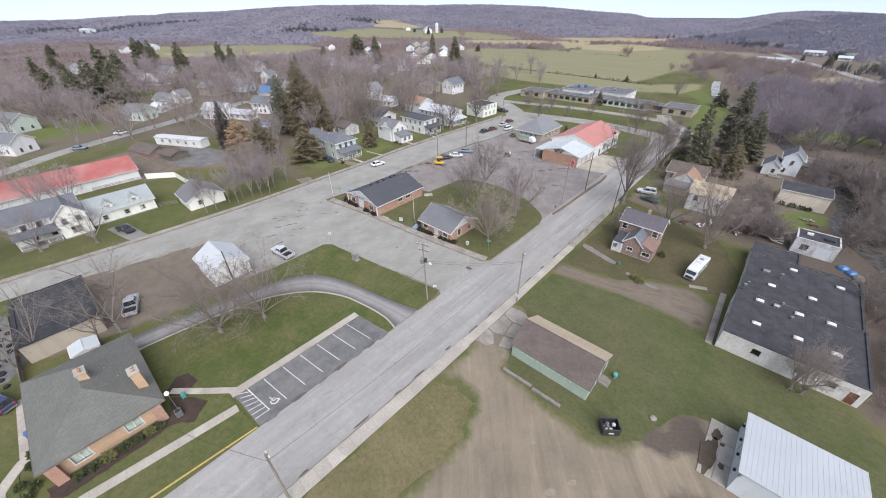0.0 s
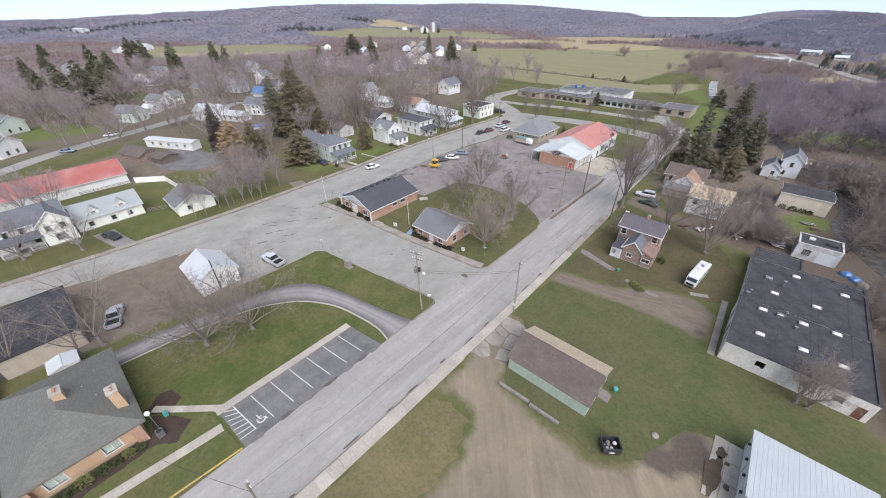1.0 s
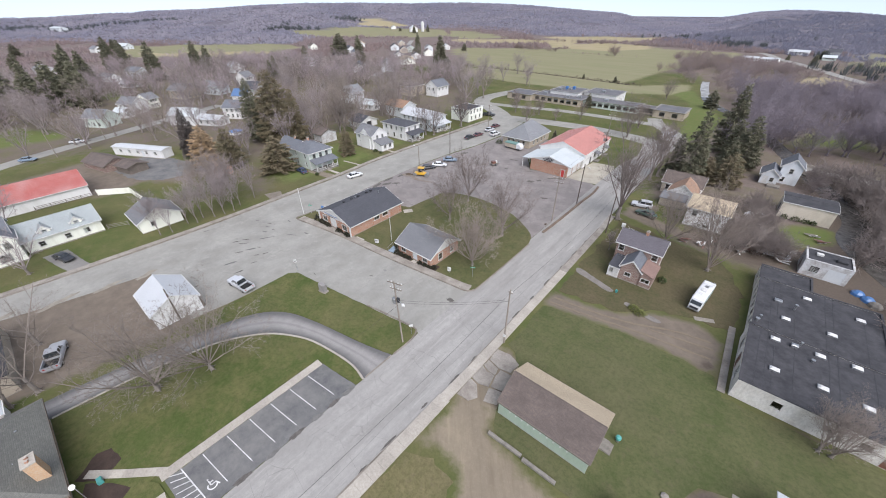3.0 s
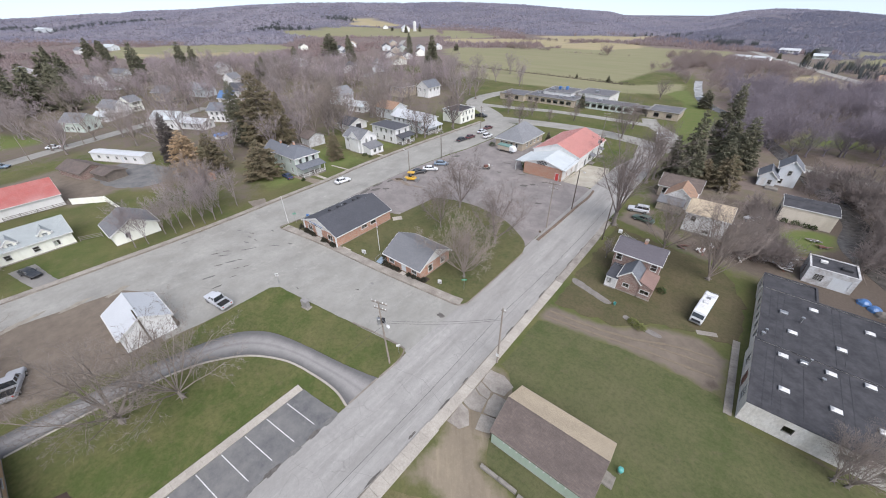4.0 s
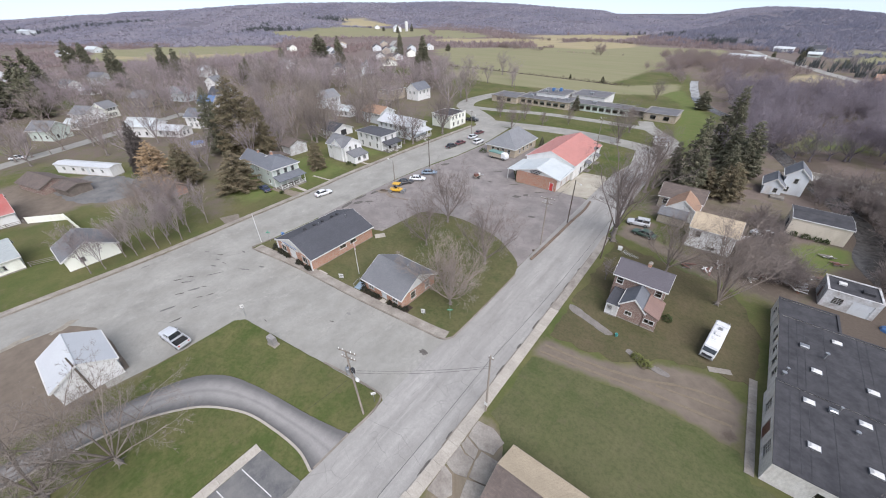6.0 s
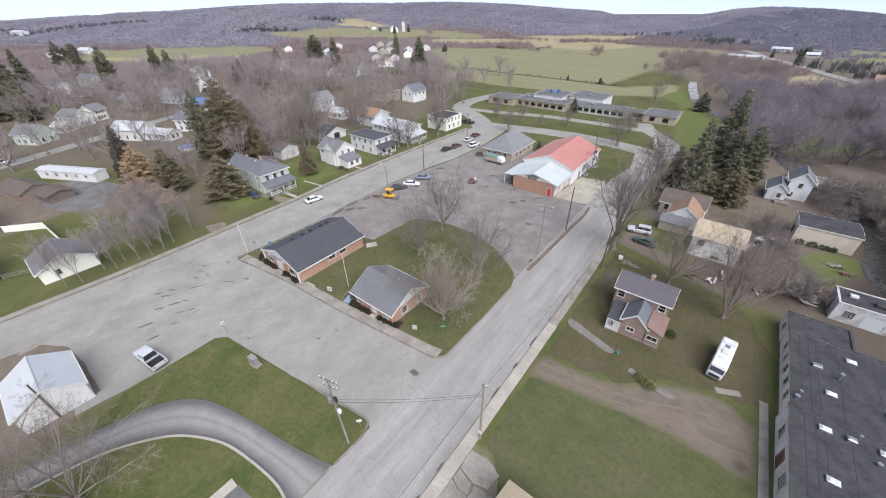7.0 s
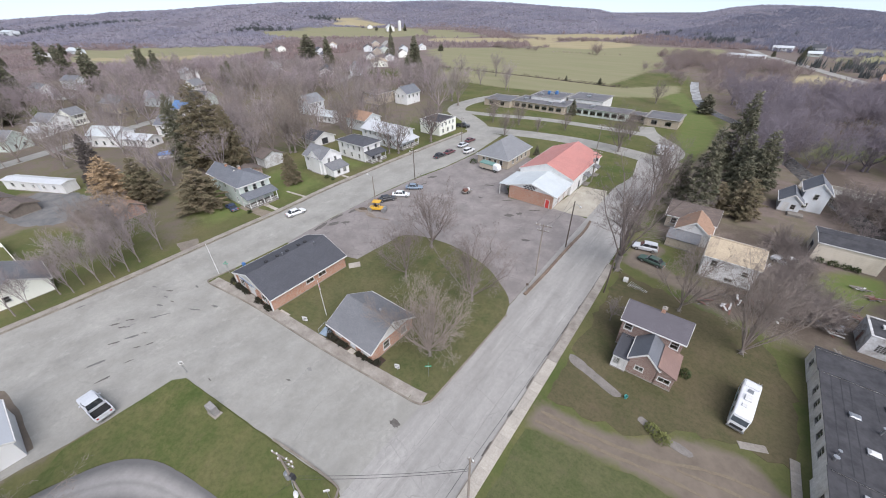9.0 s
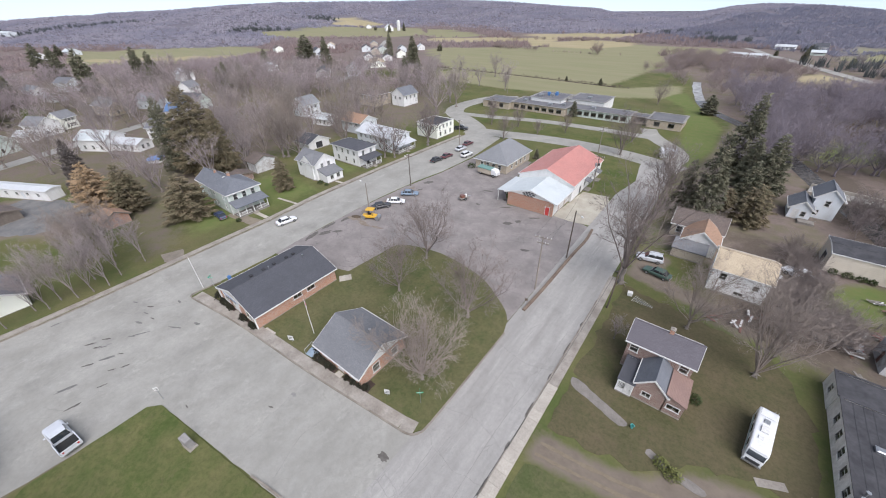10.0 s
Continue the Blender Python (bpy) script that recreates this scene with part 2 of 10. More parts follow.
M["pole"] = plain("weathered_pole_wood", (0.30, 0.26, 0.22), (0.2, 0.175, 0.15), 1.0, 0.1, 0.9, stretch=(1, 1, 0.1))
M["pole_dark"] = plain("creosoted_pole_wood", (0.14, 0.11, 0.09), (0.09, 0.075, 0.06), 1.0, 0.1, 0.9, stretch=(1, 1, 0.1))
M["metal"] = plain("galvanised_metal", (0.5, 0.51, 0.52), (0.4, 0.41, 0.42), 0.5, 0.1, 0.4, 0.8, 0.002)
M["cable"] = plain("black_cable", (0.05, 0.05, 0.05), None, 1, 0.1, 0.6)
M["white_wall"] = siding("white_clapboard", (0.70, 0.70, 0.69))
M["white_trim"] = plain("white_trim_paint", (0.72, 0.72, 0.70), (0.62, 0.61, 0.59), 1.0, 0.15, 0.5, relief=0.003)
M["cream_wall"] = siding("cream_clapboard", (0.8, 0.81, 0.73))
M["teal_wall"] = siding("pale_green_clapboard", (0.50, 0.56, 0.51))
M["green_wall"] = siding("sage_green_boards", (0.36, 0.44, 0.36), 0.2)
M["grey_wall"] = siding("pale_grey_clapboard", (0.60, 0.63, 0.65))
M["tan_wall"] = siding("tan_clapboard", (0.44, 0.385, 0.31))
M["beige_metal"] = siding("beige_metal_siding", (0.62, 0.56, 0.47), 0.4)
M["factory_wall"] = plain("stained_white_masonry", (0.76, 0.74, 0.70), (0.55, 0.52, 0.47), 1.8, 0.25, 0.9, stretch=(1, 1, 0.5))
M["peeling"] = plain("peeling_white_paint", (0.62, 0.63, 0.64), (0.36, 0.34, 0.32), 1.0, 0.2, 0.9)
M["brick_red"] = bricks("red_brick", (0.42, 0.215, 0.135), (0.355, 0.175, 0.112))
M["brick_tan"] = bricks("buff_brick", (0.55, 0.35, 0.20), (0.47, 0.29, 0.165), (0.5, 0.42, 0.33))
M["brick_old"] = bricks("old_brown_brick", (0.255, 0.16, 0.13), (0.195, 0.122, 0.1))
M["brick_pale"] = bricks("pale_buff_brick", (0.42, 0.36, 0.27), (0.36, 0.3, 0.22))
M["r_dark"] = shingles("charcoal_shingles", (0.075, 0.078, 0.09), (0.06, 0.062, 0.072))
M["r_grey"] = shingles("grey_shingles", (0.178, 0.182, 0.192), (0.14, 0.143, 0.152))
M["r_blue"] = shingles("slate_grey_shingles", (0.15, 0.16, 0.18), (0.12, 0.128, 0.145))
M["r_hall"] = shingles("weathered_grey_shingles", (0.155, 0.155, 0.138), (0.115, 0.116, 0.105), 0.3)
M["r_brown"] = shingles("brown_shingles", (0.15, 0.118, 0.102), (0.1, 0.082, 0.076), 0.65)
M["r_pink"] = shingles("brownish_pink_shingles", (0.235, 0.155, 0.13), (0.2, 0.13, 0.115))
M["r_mauve"] = shingles("mauve_grey_slates", (0.125, 0.115, 0.13), (0.1, 0.092, 0.105))
M["tan_dull"] = plain("dull_brown_trim", (0.2, 0.17, 0.145), None, 1, 0.15, 0.8)
M["r_tan"] = shingles("sandy_shingles", (0.46, 0.38, 0.27), (0.4, 0.33, 0.24))
M["r_rust"] = shingles("rust_brown_shingles", (0.32, 0.205, 0.14), (0.27, 0.17, 0.12))
M["r_white"] = plain("white_metal_roof", (0.56, 0.58, 0.6), (0.52, 0.54, 0.56), 4.0, 0.05, 0.45, relief=0.004)
M["r_red"] = plain("red_metal_roof", (0.52, 0.235, 0.205), (0.46, 0.215, 0.19), 2.5, 0.3, 0.5, relief=0.004)
M["r_faded"] = plain("faded_red_metal_roof", (0.4, 0.125, 0.11), (0.5, 0.32, 0.3), 12.0, 0.3, 0.5, relief=0.004)
M["r_barn"] = plain("weathered_pale_metal_roof", (0.5, 0.53, 0.55), (0.46, 0.49, 0.51), 5.0, 0.05, 0.5, relief=0.004)
M["r_pale"] = plain("pale_grey_metal_roof", (0.57, 0.61, 0.62), (0.51, 0.55, 0.56), 3.0, 0.06, 0.5, relief=0.004)
M["r_flat"] = plain("black_roofing_felt", (0.072, 0.071, 0.077), (0.042, 0.042, 0.047), 1.6, 0.5, 0.75)
M["r_school"] = plain("grey_gravel_roof", (0.17, 0.17, 0.18), (0.13, 0.13, 0.14), 4, 0.3, 0.9)
M["r_slate"] = shingles("light_grey_shingles", (0.215, 0.222, 0.232), (0.175, 0.182, 0.195))
M["r_azure"] = plain("blue_metal_roof", (0.11, 0.2, 0.37), (0.09, 0.16, 0.3), 3.0, 0.1, 0.45, relief=0.004)
M["r_aqua"] = shingles("pale_grey_green_shingles", (0.33, 0.36, 0.36), (0.28, 0.31, 0.315))
M["fascia_grey"] = plain("grey_fascia", (0.3, 0.29, 0.27), (0.24, 0.23, 0.22), 2, 0.2, 0.8)
M["glass"] = glass_mat()
M["dark_frame"] = plain("dark_trim", (0.05, 0.05, 0.055), None, 1, 0.1, 0.6)
M["door_red"] = paint("red_door_paint", (0.55, 0.05, 0.045))
M["door_brown"] = paint("brown_door_paint", (0.16, 0.07, 0.05))
M["blue"] = paint("blue_plastic", (0.06, 0.16, 0.36))
M["teal"] = paint("teal_paint", (0.08, 0.32, 0.30))
M["green_sign"] = paint("green_sign_paint", (0.03, 0.33, 0.2))
M["rubber"] = plain("tyre_rubber", (0.03, 0.03, 0.03), None, 0.5, 0.05, 0.9)
M["timber"] = plain("grey_timber", (0.27, 0.25, 0.22), (0.17, 0.155, 0.14), 0.8, 0.08, 0.9, stretch=(1, 1, 1))
M["needle"] = plain("dark_needles", (0.155, 0.16, 0.105), (0.22, 0.205, 0.142), 1.5, 0.25, 0.9, per_object=0.4)
M["needle_brown"] = plain("olive_needles", (0.185, 0.165, 0.1), (0.245, 0.196, 0.13), 1.5, 0.25, 0.9, per_object=0.3)
M["needle_dusk"] = plain("dusky_needles", (0.11, 0.095, 0.088), (0.15, 0.13, 0.12), 1.5, 0.25, 0.9)
M["needle_rust"] = plain("rusty_larch_needles", (0.46, 0.33, 0.2), (0.36, 0.265, 0.17), 1.5, 0.25, 0.9)
M["shrub"] = plain("shrub_leaves", (0.05, 0.075, 0.03), (0.09, 0.105, 0.04), 0.6, 0.1, 0.8, per_object=0.4)
M["shrub_dark"] = plain("dark_shrub_leaves", (0.03, 0.034, 0.022), (0.05, 0.045, 0.03), 0.6, 0.1, 0.8, per_object=0.4)
M["shrub_yellow"] = plain("yellow_green_leaves", (0.17, 0.18, 0.06), (0.12, 0.13, 0.05), 0.6, 0.1, 0.8)
# Darker copy of the creek water, with the trees' shade in its colour.
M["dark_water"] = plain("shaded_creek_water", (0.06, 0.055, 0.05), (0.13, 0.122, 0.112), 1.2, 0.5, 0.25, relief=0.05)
# Pale mottling stands for white riffle water and for the sky mirrored in it.
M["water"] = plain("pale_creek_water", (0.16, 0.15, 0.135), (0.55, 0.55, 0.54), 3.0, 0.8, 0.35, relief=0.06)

# ---------------------------------------------------------------- mesh tools
class MB:
    """Collects vertices and faces of one mesh."""

    def __init__(self):
        self.v, self.f, self.mi = [], [], []

    def quad_box(self, x0, x1, y0, y1, z0, z1, m=None, mi=0):
        n = len(self.v)
        pts = [(x0, y0, z0), (x1, y0, z0), (x1, y1, z0), (x0, y1, z0), (x0, y0, z1), (x1, y0, z1), (x1, y1, z1), (x0, y1, z1)]
        self.v += [tuple(m @ Vector(p)) for p in pts] if m else pts
        self.f += [(n + a, n + b, n + c, n + d) for a, b, c, d in ((0, 3, 2, 1), (4, 5, 6, 7), (0, 1, 5, 4), (1, 2, 6, 5), (2, 3, 7, 6), (3, 0, 4, 7))]
        self.mi += [mi] * 6
        return self

    def prism(self, poly, z0, z1):
        """Upright slab on a counter-clockwise outline."""
        area = sum(a[0] * b[1] - b[0] * a[1] for a, b in zip(poly, poly[1:] + poly[:1]))
        poly = poly if area > 0 else poly[::-1]
        n, k = len(self.v), len(poly)
        self.v += [(p[0], p[1], z0) for p in poly] + [(p[0], p[1], z1) for p in poly]
        self.f += [tuple(n + k + i for i in range(k)), tuple(n + k - 1 - i for i in range(k))]
        self.f += [(n + i, n + (i + 1) % k, n + k + (i + 1) % k, n + k + i) for i in range(k)]
        return self

    def solid(self, pts, faces):
        n = len(self.v)
        self.v += [tuple(p) for p in pts]
        self.f += [tuple(n + i for i in f) for f in faces]
        return self

    def tube(self, path, radii, sides=6, cap=True):
        path = [Vector(p) for p in path]
        n0, ring = len(self.v), []
        side = None
        for i, p in enumerate(path):
            d = (path[min(i + 1, len(path) - 1)] - path[max(i - 1, 0)]).normalized()
            ref = Vector((0, 0, 1)) if abs(d.z) < 0.9 else Vector((1, 0, 0))
            side = d.cross(ref).normalized() if side is None else (side - d * side.dot(d)).normalized()
            up = d.cross(side)
            r = radii[i] if hasattr(radii, "__len__") else radii
            ring.append(len(self.v))
            for k in range(sides):
                a = 2 * math.pi * k / sides
                self.v.append(tuple(p + side * (math.cos(a) * r) + up * (math.sin(a) * r)))
        for a, b in zip(ring, ring[1:]):
            for k in range(sides):
                self.f.append((a + k, a + (k + 1) % sides, b + (k + 1) % sides, b + k))
        if cap:
            self.f.append(tuple(ring[0] + k for k in reversed(range(sides))))
            self.f.append(tuple(ring[-1] + k for k in range(sides)))
        return self

    def lathe(self, profile, sides=10, m=None):
        """Turned shape from (radius, height) pairs."""
        n = len(self.v)
        for r, z in profile:
            for k in range(sides):
                a = 2 * math.pi * k / sides
                p = Vector((r * math.cos(a), r * math.sin(a), z))
                self.v.append(tuple(m @ p) if m else tuple(p))
        for i in range(len(profile) - 1):
            for k in range(sides):
                self.f.append((n + i * sides + k, n + i * sides + (k + 1) % sides, n + (i + 1) * sides + (k + 1) % sides, n + (i + 1) * sides + k))
        self.f.append(tuple(n + k for k in reversed(range(sides))))
        self.f.append(tuple(n + (len(profile) - 1) * sides + k for k in range(sides)))
        return self

    def mesh(self, name, *mats):
        me = bpy.data.meshes.new(name)
        me.from_pydata(self.v, [], self.f)
        for m in mats:
            me.materials.append(m)
        if len(mats) > 1 and len(self.mi) == len(self.f):
            me.polygons.foreach_set("material_index", self.mi)
        return me


def part(name, mb, material, parent=None, label="", at=None):
    """Links a mesh as one object, under a thing or a part if given."""
    me = mb if isinstance(mb, bpy.types.Mesh) else mb.mesh(name, material)
    ob = new(name, me)
    if parent:
        ob.parent = parent
    if at is not None:
        ob.matrix_basis = at
    return tagged(ob, label)


def thing(name, label, category, at=None, group="", kind=""):
    ob = new(name)
    ob.empty_display_size = 0.3
    if at is not None:
        ob.matrix_basis = at
    return tagged(ob, label, category, group, kind)


def spline(points, steps=6, closed=False):
    """Smooth line through points."""
    out, n = [], len(points)
    for i in range(n if closed else n - 1):
        p = [Vector(points[(i + k) % n] if closed else points[max(0, min(n - 1, i + k))]) for k in (-1, 0, 1, 2)]
        for s in range(steps):
            t = s / steps
            out.append(tuple(0.5 * (2 * p[1] + (p[2] - p[0]) * t + (2 * p[0] - 5 * p[1] + 4 * p[2] - p[3]) * t * t + (3 * p[1] - p[0] - 3 * p[2] + p[3]) * t ** 3)))
    if not closed:
        out.append(tuple(points[-1]))
    return out


def offset_line(line, d):
    """The line moved d to its left."""
    out = []
    for i, p in enumerate(line):
        a, b = Vector(line[max(0, i - 1)]), Vector(line[min(len(line) - 1, i + 1)])
        t = (b - a).normalized()
        out.append((p[0] - t.y * d, p[1] + t.x * d))
    return out


def ribbon(line, width):
    return offset_line(line, width / 2) + offset_line(line, -width / 2)[::-1]


def rough_edge(poly, step=0.8, amount=0.12, seed=0):
    """Breaks up a straight outline."""
    rnd = random.Random(seed)
    out = []
    for a, b in zip(poly, poly[1:] + poly[:1]):
        n = max(1, int(math.dist(a, b) / step))
        for i in range(n):
            t = i / n
            out.append((a[0] + (b[0] - a[0]) * t + rnd.uniform(-amount, amount), a[1] + (b[1] - a[1]) * t + rnd.uniform(-amount, amount)))
    return out


def sheet(name, poly, z, material, label="", category="", kind="structure", thick=0.25):
    ob = part(name, MB().prism(list(poly), z - thick, z), material)
    return tagged(ob, label, category, kind=kind)


def kerb_line(name, line, width, z, material, label):
    mb = MB()
    left, right = offset_line(line, width / 2), offset_line(line, -width / 2)
    for i in range(len(line) - 1):
        mb.prism([right[i], right[i + 1], left[i + 1], left[i]], -0.2, z)
    return tagged(part(name, mb, material), label, "kerb", kind="structure")

# ---------------------------------------------------------------- ground sheet
HUB = (22.0, -20.0)
SKYLINE = [(60, -1.4), (82, -1.33), (85, -1.0), (87, -0.86), (89.5, -0.7), (91.6, -0.68), (94, -0.86), (96, -1.22), (98, -1.5), (103.4, -1.45), (106.4, -1.28),
           (108, -0.91), (112, -0.63), (119, -0.05), (124, 0.2), (128, 0.32), (134, 0.28), (141, 0.38), (148, 0.41), (154, 0.22), (160, -0.12), (165, -0.22), (168, -0.36), (174, -0.65), (200, -0.7)]
FOOT = [(60, 420), (80, 430), (87, 480), (98, 540), (105, 660), (115, 620), (127, 900), (134, 900), (142, 850), (152, 560), (161, 610), (169, 730), (175, 900), (200, 900)]
RIDGE = 1500.0


def hill_height(x, y):
    dx, dy = x - HUB[0], y - HUB[1]
    r = np.hypot(dx, dy)
    az = np.degrees(np.arctan2(dy, dx)) % 360
    el = np.interp(az, [a for a, _ in SKYLINE], [e for _, e in SKYLINE])
    foot = np.interp(az, [a for a, _ in FOOT], [d for _, d in FOOT])
    top = 40.5 + RIDGE * np.tan(np.radians(el))
    s = np.clip((r - foot) / (RIDGE - foot), 0, 1)
    rise = top * (0.55 * s + 0.45 * s * s * (3 - 2 * s))
    bumps = 3.0 * np.sin(az * 0.9 + r * 0.006) * np.sin(r * 0.011 + az * 0.23) * np.clip(s * 3, 0, 1) * np.clip((1 - s) * 4, 0, 1)
    fall = np.clip((r - RIDGE) / 1500, 0, 1) * (top + 60)
    return np.where(r > foot, rise + bumps, 0.0) - np.where(r > RIDGE, fall, 0.0)


def on_hill(x, y):
    return float(hill_height(np.array([x]), np.array([y]))[0])


def axis(lo, hi, step, far):
    near = list(np.arange(lo, hi + step / 2, step))
    out, s, v = [], step, hi
    while v < far:
        s *= 1.09
        v += min(s, 55) if v < 1900 else 250
        out.append(v)
    back, s, v = [], step, lo
    while v > -far:
        s *= 1.09
        v -= min(s, 55) if v > -1900 else 250
        back.append(v)
    return np.array(back[::-1] + near + out)


def inside_soft(px, py, poly, soft):
    """1 inside an outline, falling to 0 over a soft rim."""
    px, py = np.asarray(px), np.asarray(py)
    ins = np.zeros(px.shape, bool)
    dist = np.full(px.shape, 1e9)
    for (x0, y0), (x1, y1) in zip(poly, poly[1:] + poly[:1]):
        ex, ey = x1 - x0, y1 - y0
        t = np.clip(((px - x0) * ex + (py - y0) * ey) / max(ex * ex + ey * ey, 1e-9), 0, 1)
        dist = np.minimum(dist, np.hypot(px - x0 - t * ex, py - y0 - t * ey))
        if y0 != y1:
            ins ^= ((y0 > py) != (y1 > py)) & (px < ex * (py - y0) / (y1 - y0) + x0)
    d = np.where(ins, dist, -dist)
    return np.clip(d / soft * 0.5 + 0.5, 0, 1)


DIRT_LOT = [(12.9, -12.6), (17.0, -11.6), (18.0, -15.0), (22.5, -16.6), (27, -16.6), (31, -17.4), (35, -15), (37.6, -8), (40.6, -5.4), (44, -4.6), (46, -14), (46, -75), (22, -75), (19.4, -40), (20.6, -31), (20.6, -26), (18.6, -20.6), (15, -20.2), (12.9, -21)]
EAST_DRIVE = [(12.6, 12.8), (15.1, 13.6), (19.2, 13.9), (23.2, 15), (28.5, 19.2), (34.1, 20.6), (37.4, 18), (37.4, 11.5), (33, 11.6), (29.2, 11.8), (24.3, 11.3), (19, 10.5), (12.7, 9.3)]
TENT_YARD = [(-27.5, -15), (-40, -22), (-52, -26), (-54, -33), (-53.5, -44), (-55, -56), (-50, -60), (-33, -58), (-31, -50), (-29, -36), (-29.5, -30)]
SIDE_LANE = [(12.7, 50.5), (16, 49.5), (24, 47.6), (33, 46), (42, 47), (52, 56), (50, 60), (40, 51.5), (33, 49.5), (24, 51), (17, 53.5), (18, 60), (12.7, 60.5)]
SCRAP_YARD = [(26, 52), (24, 46), (34, 44), (44, 42), (44, 52), (50, 57), (41, 58.5), (36, 64), (34, 80), (26, 80)]
WEST_YARD = [(-131, -45), (-136, -26), (-126, -9), (-98, -2), (-92, -10), (-102, -18), (-99, -28), (-110, -40)]
SCRAP_EAST = [(46.8, 37.4), (54.8, 37), (54.8, 8), (64, 6), (70, 48), (58, 58), (44, 54), (44, 43)]
SHED_APRON = [(12.2, -3.2), (16.6, -3.6), (17.6, -5), (17.6, -13), (12.2, -14)]
LEAFY_YARD = [(-64.5, -4), (-92, -2), (-100, -14), (-122, 2), (-110, 16), (-84, 13), (-72, 9), (-65, 6)]
TOWN_WOODS = [(-66, -5), (-72, 8), (-84, 14), (-86, 36), (-96, 52), (-88, 90), (-76, 118), (-110, 175), (-170, 200), (-330, 160), (-400, 20), (-300, -60), (-150, -75), (-140, -20), (-118, 2), (-92, 0)]
RIVER_WOODS = [(14, 66), (16, 120), (20, 175), (4, 205), (0, 235), (-12, 290), (-30, 325), (10, 380), (110, 460), (300, 420), (300, 20), (58, 30), (58, 60), (36, 60)]
FIELD_NORTH = [(-158, 230), (-96, 226), (-46, 229), (-42, 252), (-38, 300), (-30, 325), (-52, 400), (-86, 488), (-150, 420), (-284, 348), (-240, 300)]
FIELD_STRIP = [(-170, 222), (-150, 196), (-96, 190), (-40, 196), (-6, 212), (-10, 250), (-36, 226), (-96, 223)]
FIELD_WEST = [(-650, 112), (-604, 168), (-494, 258), (-430, 243), (-396, 186), (-410, 140), (-440, 100), (-511, 72)]
WEST_STRIPE = [(-540, 84), (-424, 200), (-401, 186), (-483, 98)]
FIELD_STRAW = [(-214, 456), (-143, 512), (-78, 482), (-115, 424), (-187, 414)]
PASTURE = [(-640, 350), (-672, 399), (-709, 554), (-621, 616), (-548, 648), (-417, 504), (-430, 451), (-520, 414), (-580, 350)]
TAN_CAP = [(-835, 657), (-831, 707), (-744, 683), (-650, 653), (-666, 594), (-733, 573)]
FIELD_FAR = [(-511, 626), (-441, 611), (-350, 556), (-301, 503), (-384, 466)]
TAN_STRIP = [(-375, 452), (-296, 495), (-196, 507), (-180, 471), (-259, 436), (-335, 410)]
TAN_FLATS = [(-282, 575), (-178, 619), (-112, 660), (-130, 536), (-220, 516)]
FIELD_EAST = [(-108, 404), (-77, 476), (-7, 480), (-4, 424), (-39, 408), (-80, 382)]
FIELD_ROAD = [(66, 424), (72, 452), (130, 474), (175, 445), (150, 410), (100, 412)]
TAN_BANK = [(42, 316), (54, 335), (69, 307), (72, 288), (55, 272), (42, 284)]
HILL_GREEN = [(70, 490), (130, 480), (150, 520), (90, 525)]
LAWN_EAST = [(-14, 214), (-5, 230), (2, 206), (10, 183), (17, 164), (17, 135), (13, 112), (7, 119), (7, 139), (3, 172), (0, 192)]
TOWN_GREENS = ([(-178, -50), (-178, -38), (-176, -24), (-186, -22), (-212, -34), (-206, -46)], [(-196, -18), (-198, -4), (-212, 2), (-212, -12)], [(-262, 4), (-244, 8), (-262, 18), (-284, 12)], [(-68, 8), (-66, 40), (-86, 42), (-88, 14)], [(-68, 52), (-68, 58), (-80, 56), (-80, 51)])
YARD_GRASS = [(38.5, 60), (41, 58.4), (46.5, 59.5), (51, 65), (51.5, 71.5), (46, 71.5), (41.5, 66)]
BANK_GRASS = [(40, 136), (43, 156), (50, 170), (62, 178), (66, 150), (50, 144)]
GREENS = ((FIELD_WEST, 6.0), (PASTURE, 10.0), (FIELD_FAR, 9.0), (FIELD_EAST, 7.0), (FIELD_ROAD, 7.0), (HILL_GREEN, 8.0))
TANS = ((FIELD_STRAW, 8.0), (WEST_STRIPE, 5.0), (TAN_CAP, 10.0), (TAN_STRIP, 7.0), (TAN_FLATS, 14.0), (TAN_BANK, 6.0))
CREEK_BANK = [(62, 20), (80, 28), (74, 50), (68, 68), (68, 82), (64, 100), (56, 118), (49, 134), (38, 130), (42, 112), (46, 96), (48, 82), (47, 64), (54, 44)]
MUD_SPOTS = [(39.6, -8.5, 3.0, 3.6), (37.0, -11.8, 3.0, 2.2), (16.4, -10.4, 1.6, 2.2), (36.4, 12.8, 1.4, 0.9), (43, -18, 4, 4), (48, 7.3, 5.0, 1.7)]


def spots(px, py, rows):
    out = np.zeros(px.shape)
    for x, y, rx, ry in rows:
        out = np.maximum(out, np.clip(1.25 - np.hypot((px - x) / rx, (py - y) / ry), 0, 1))
    return out


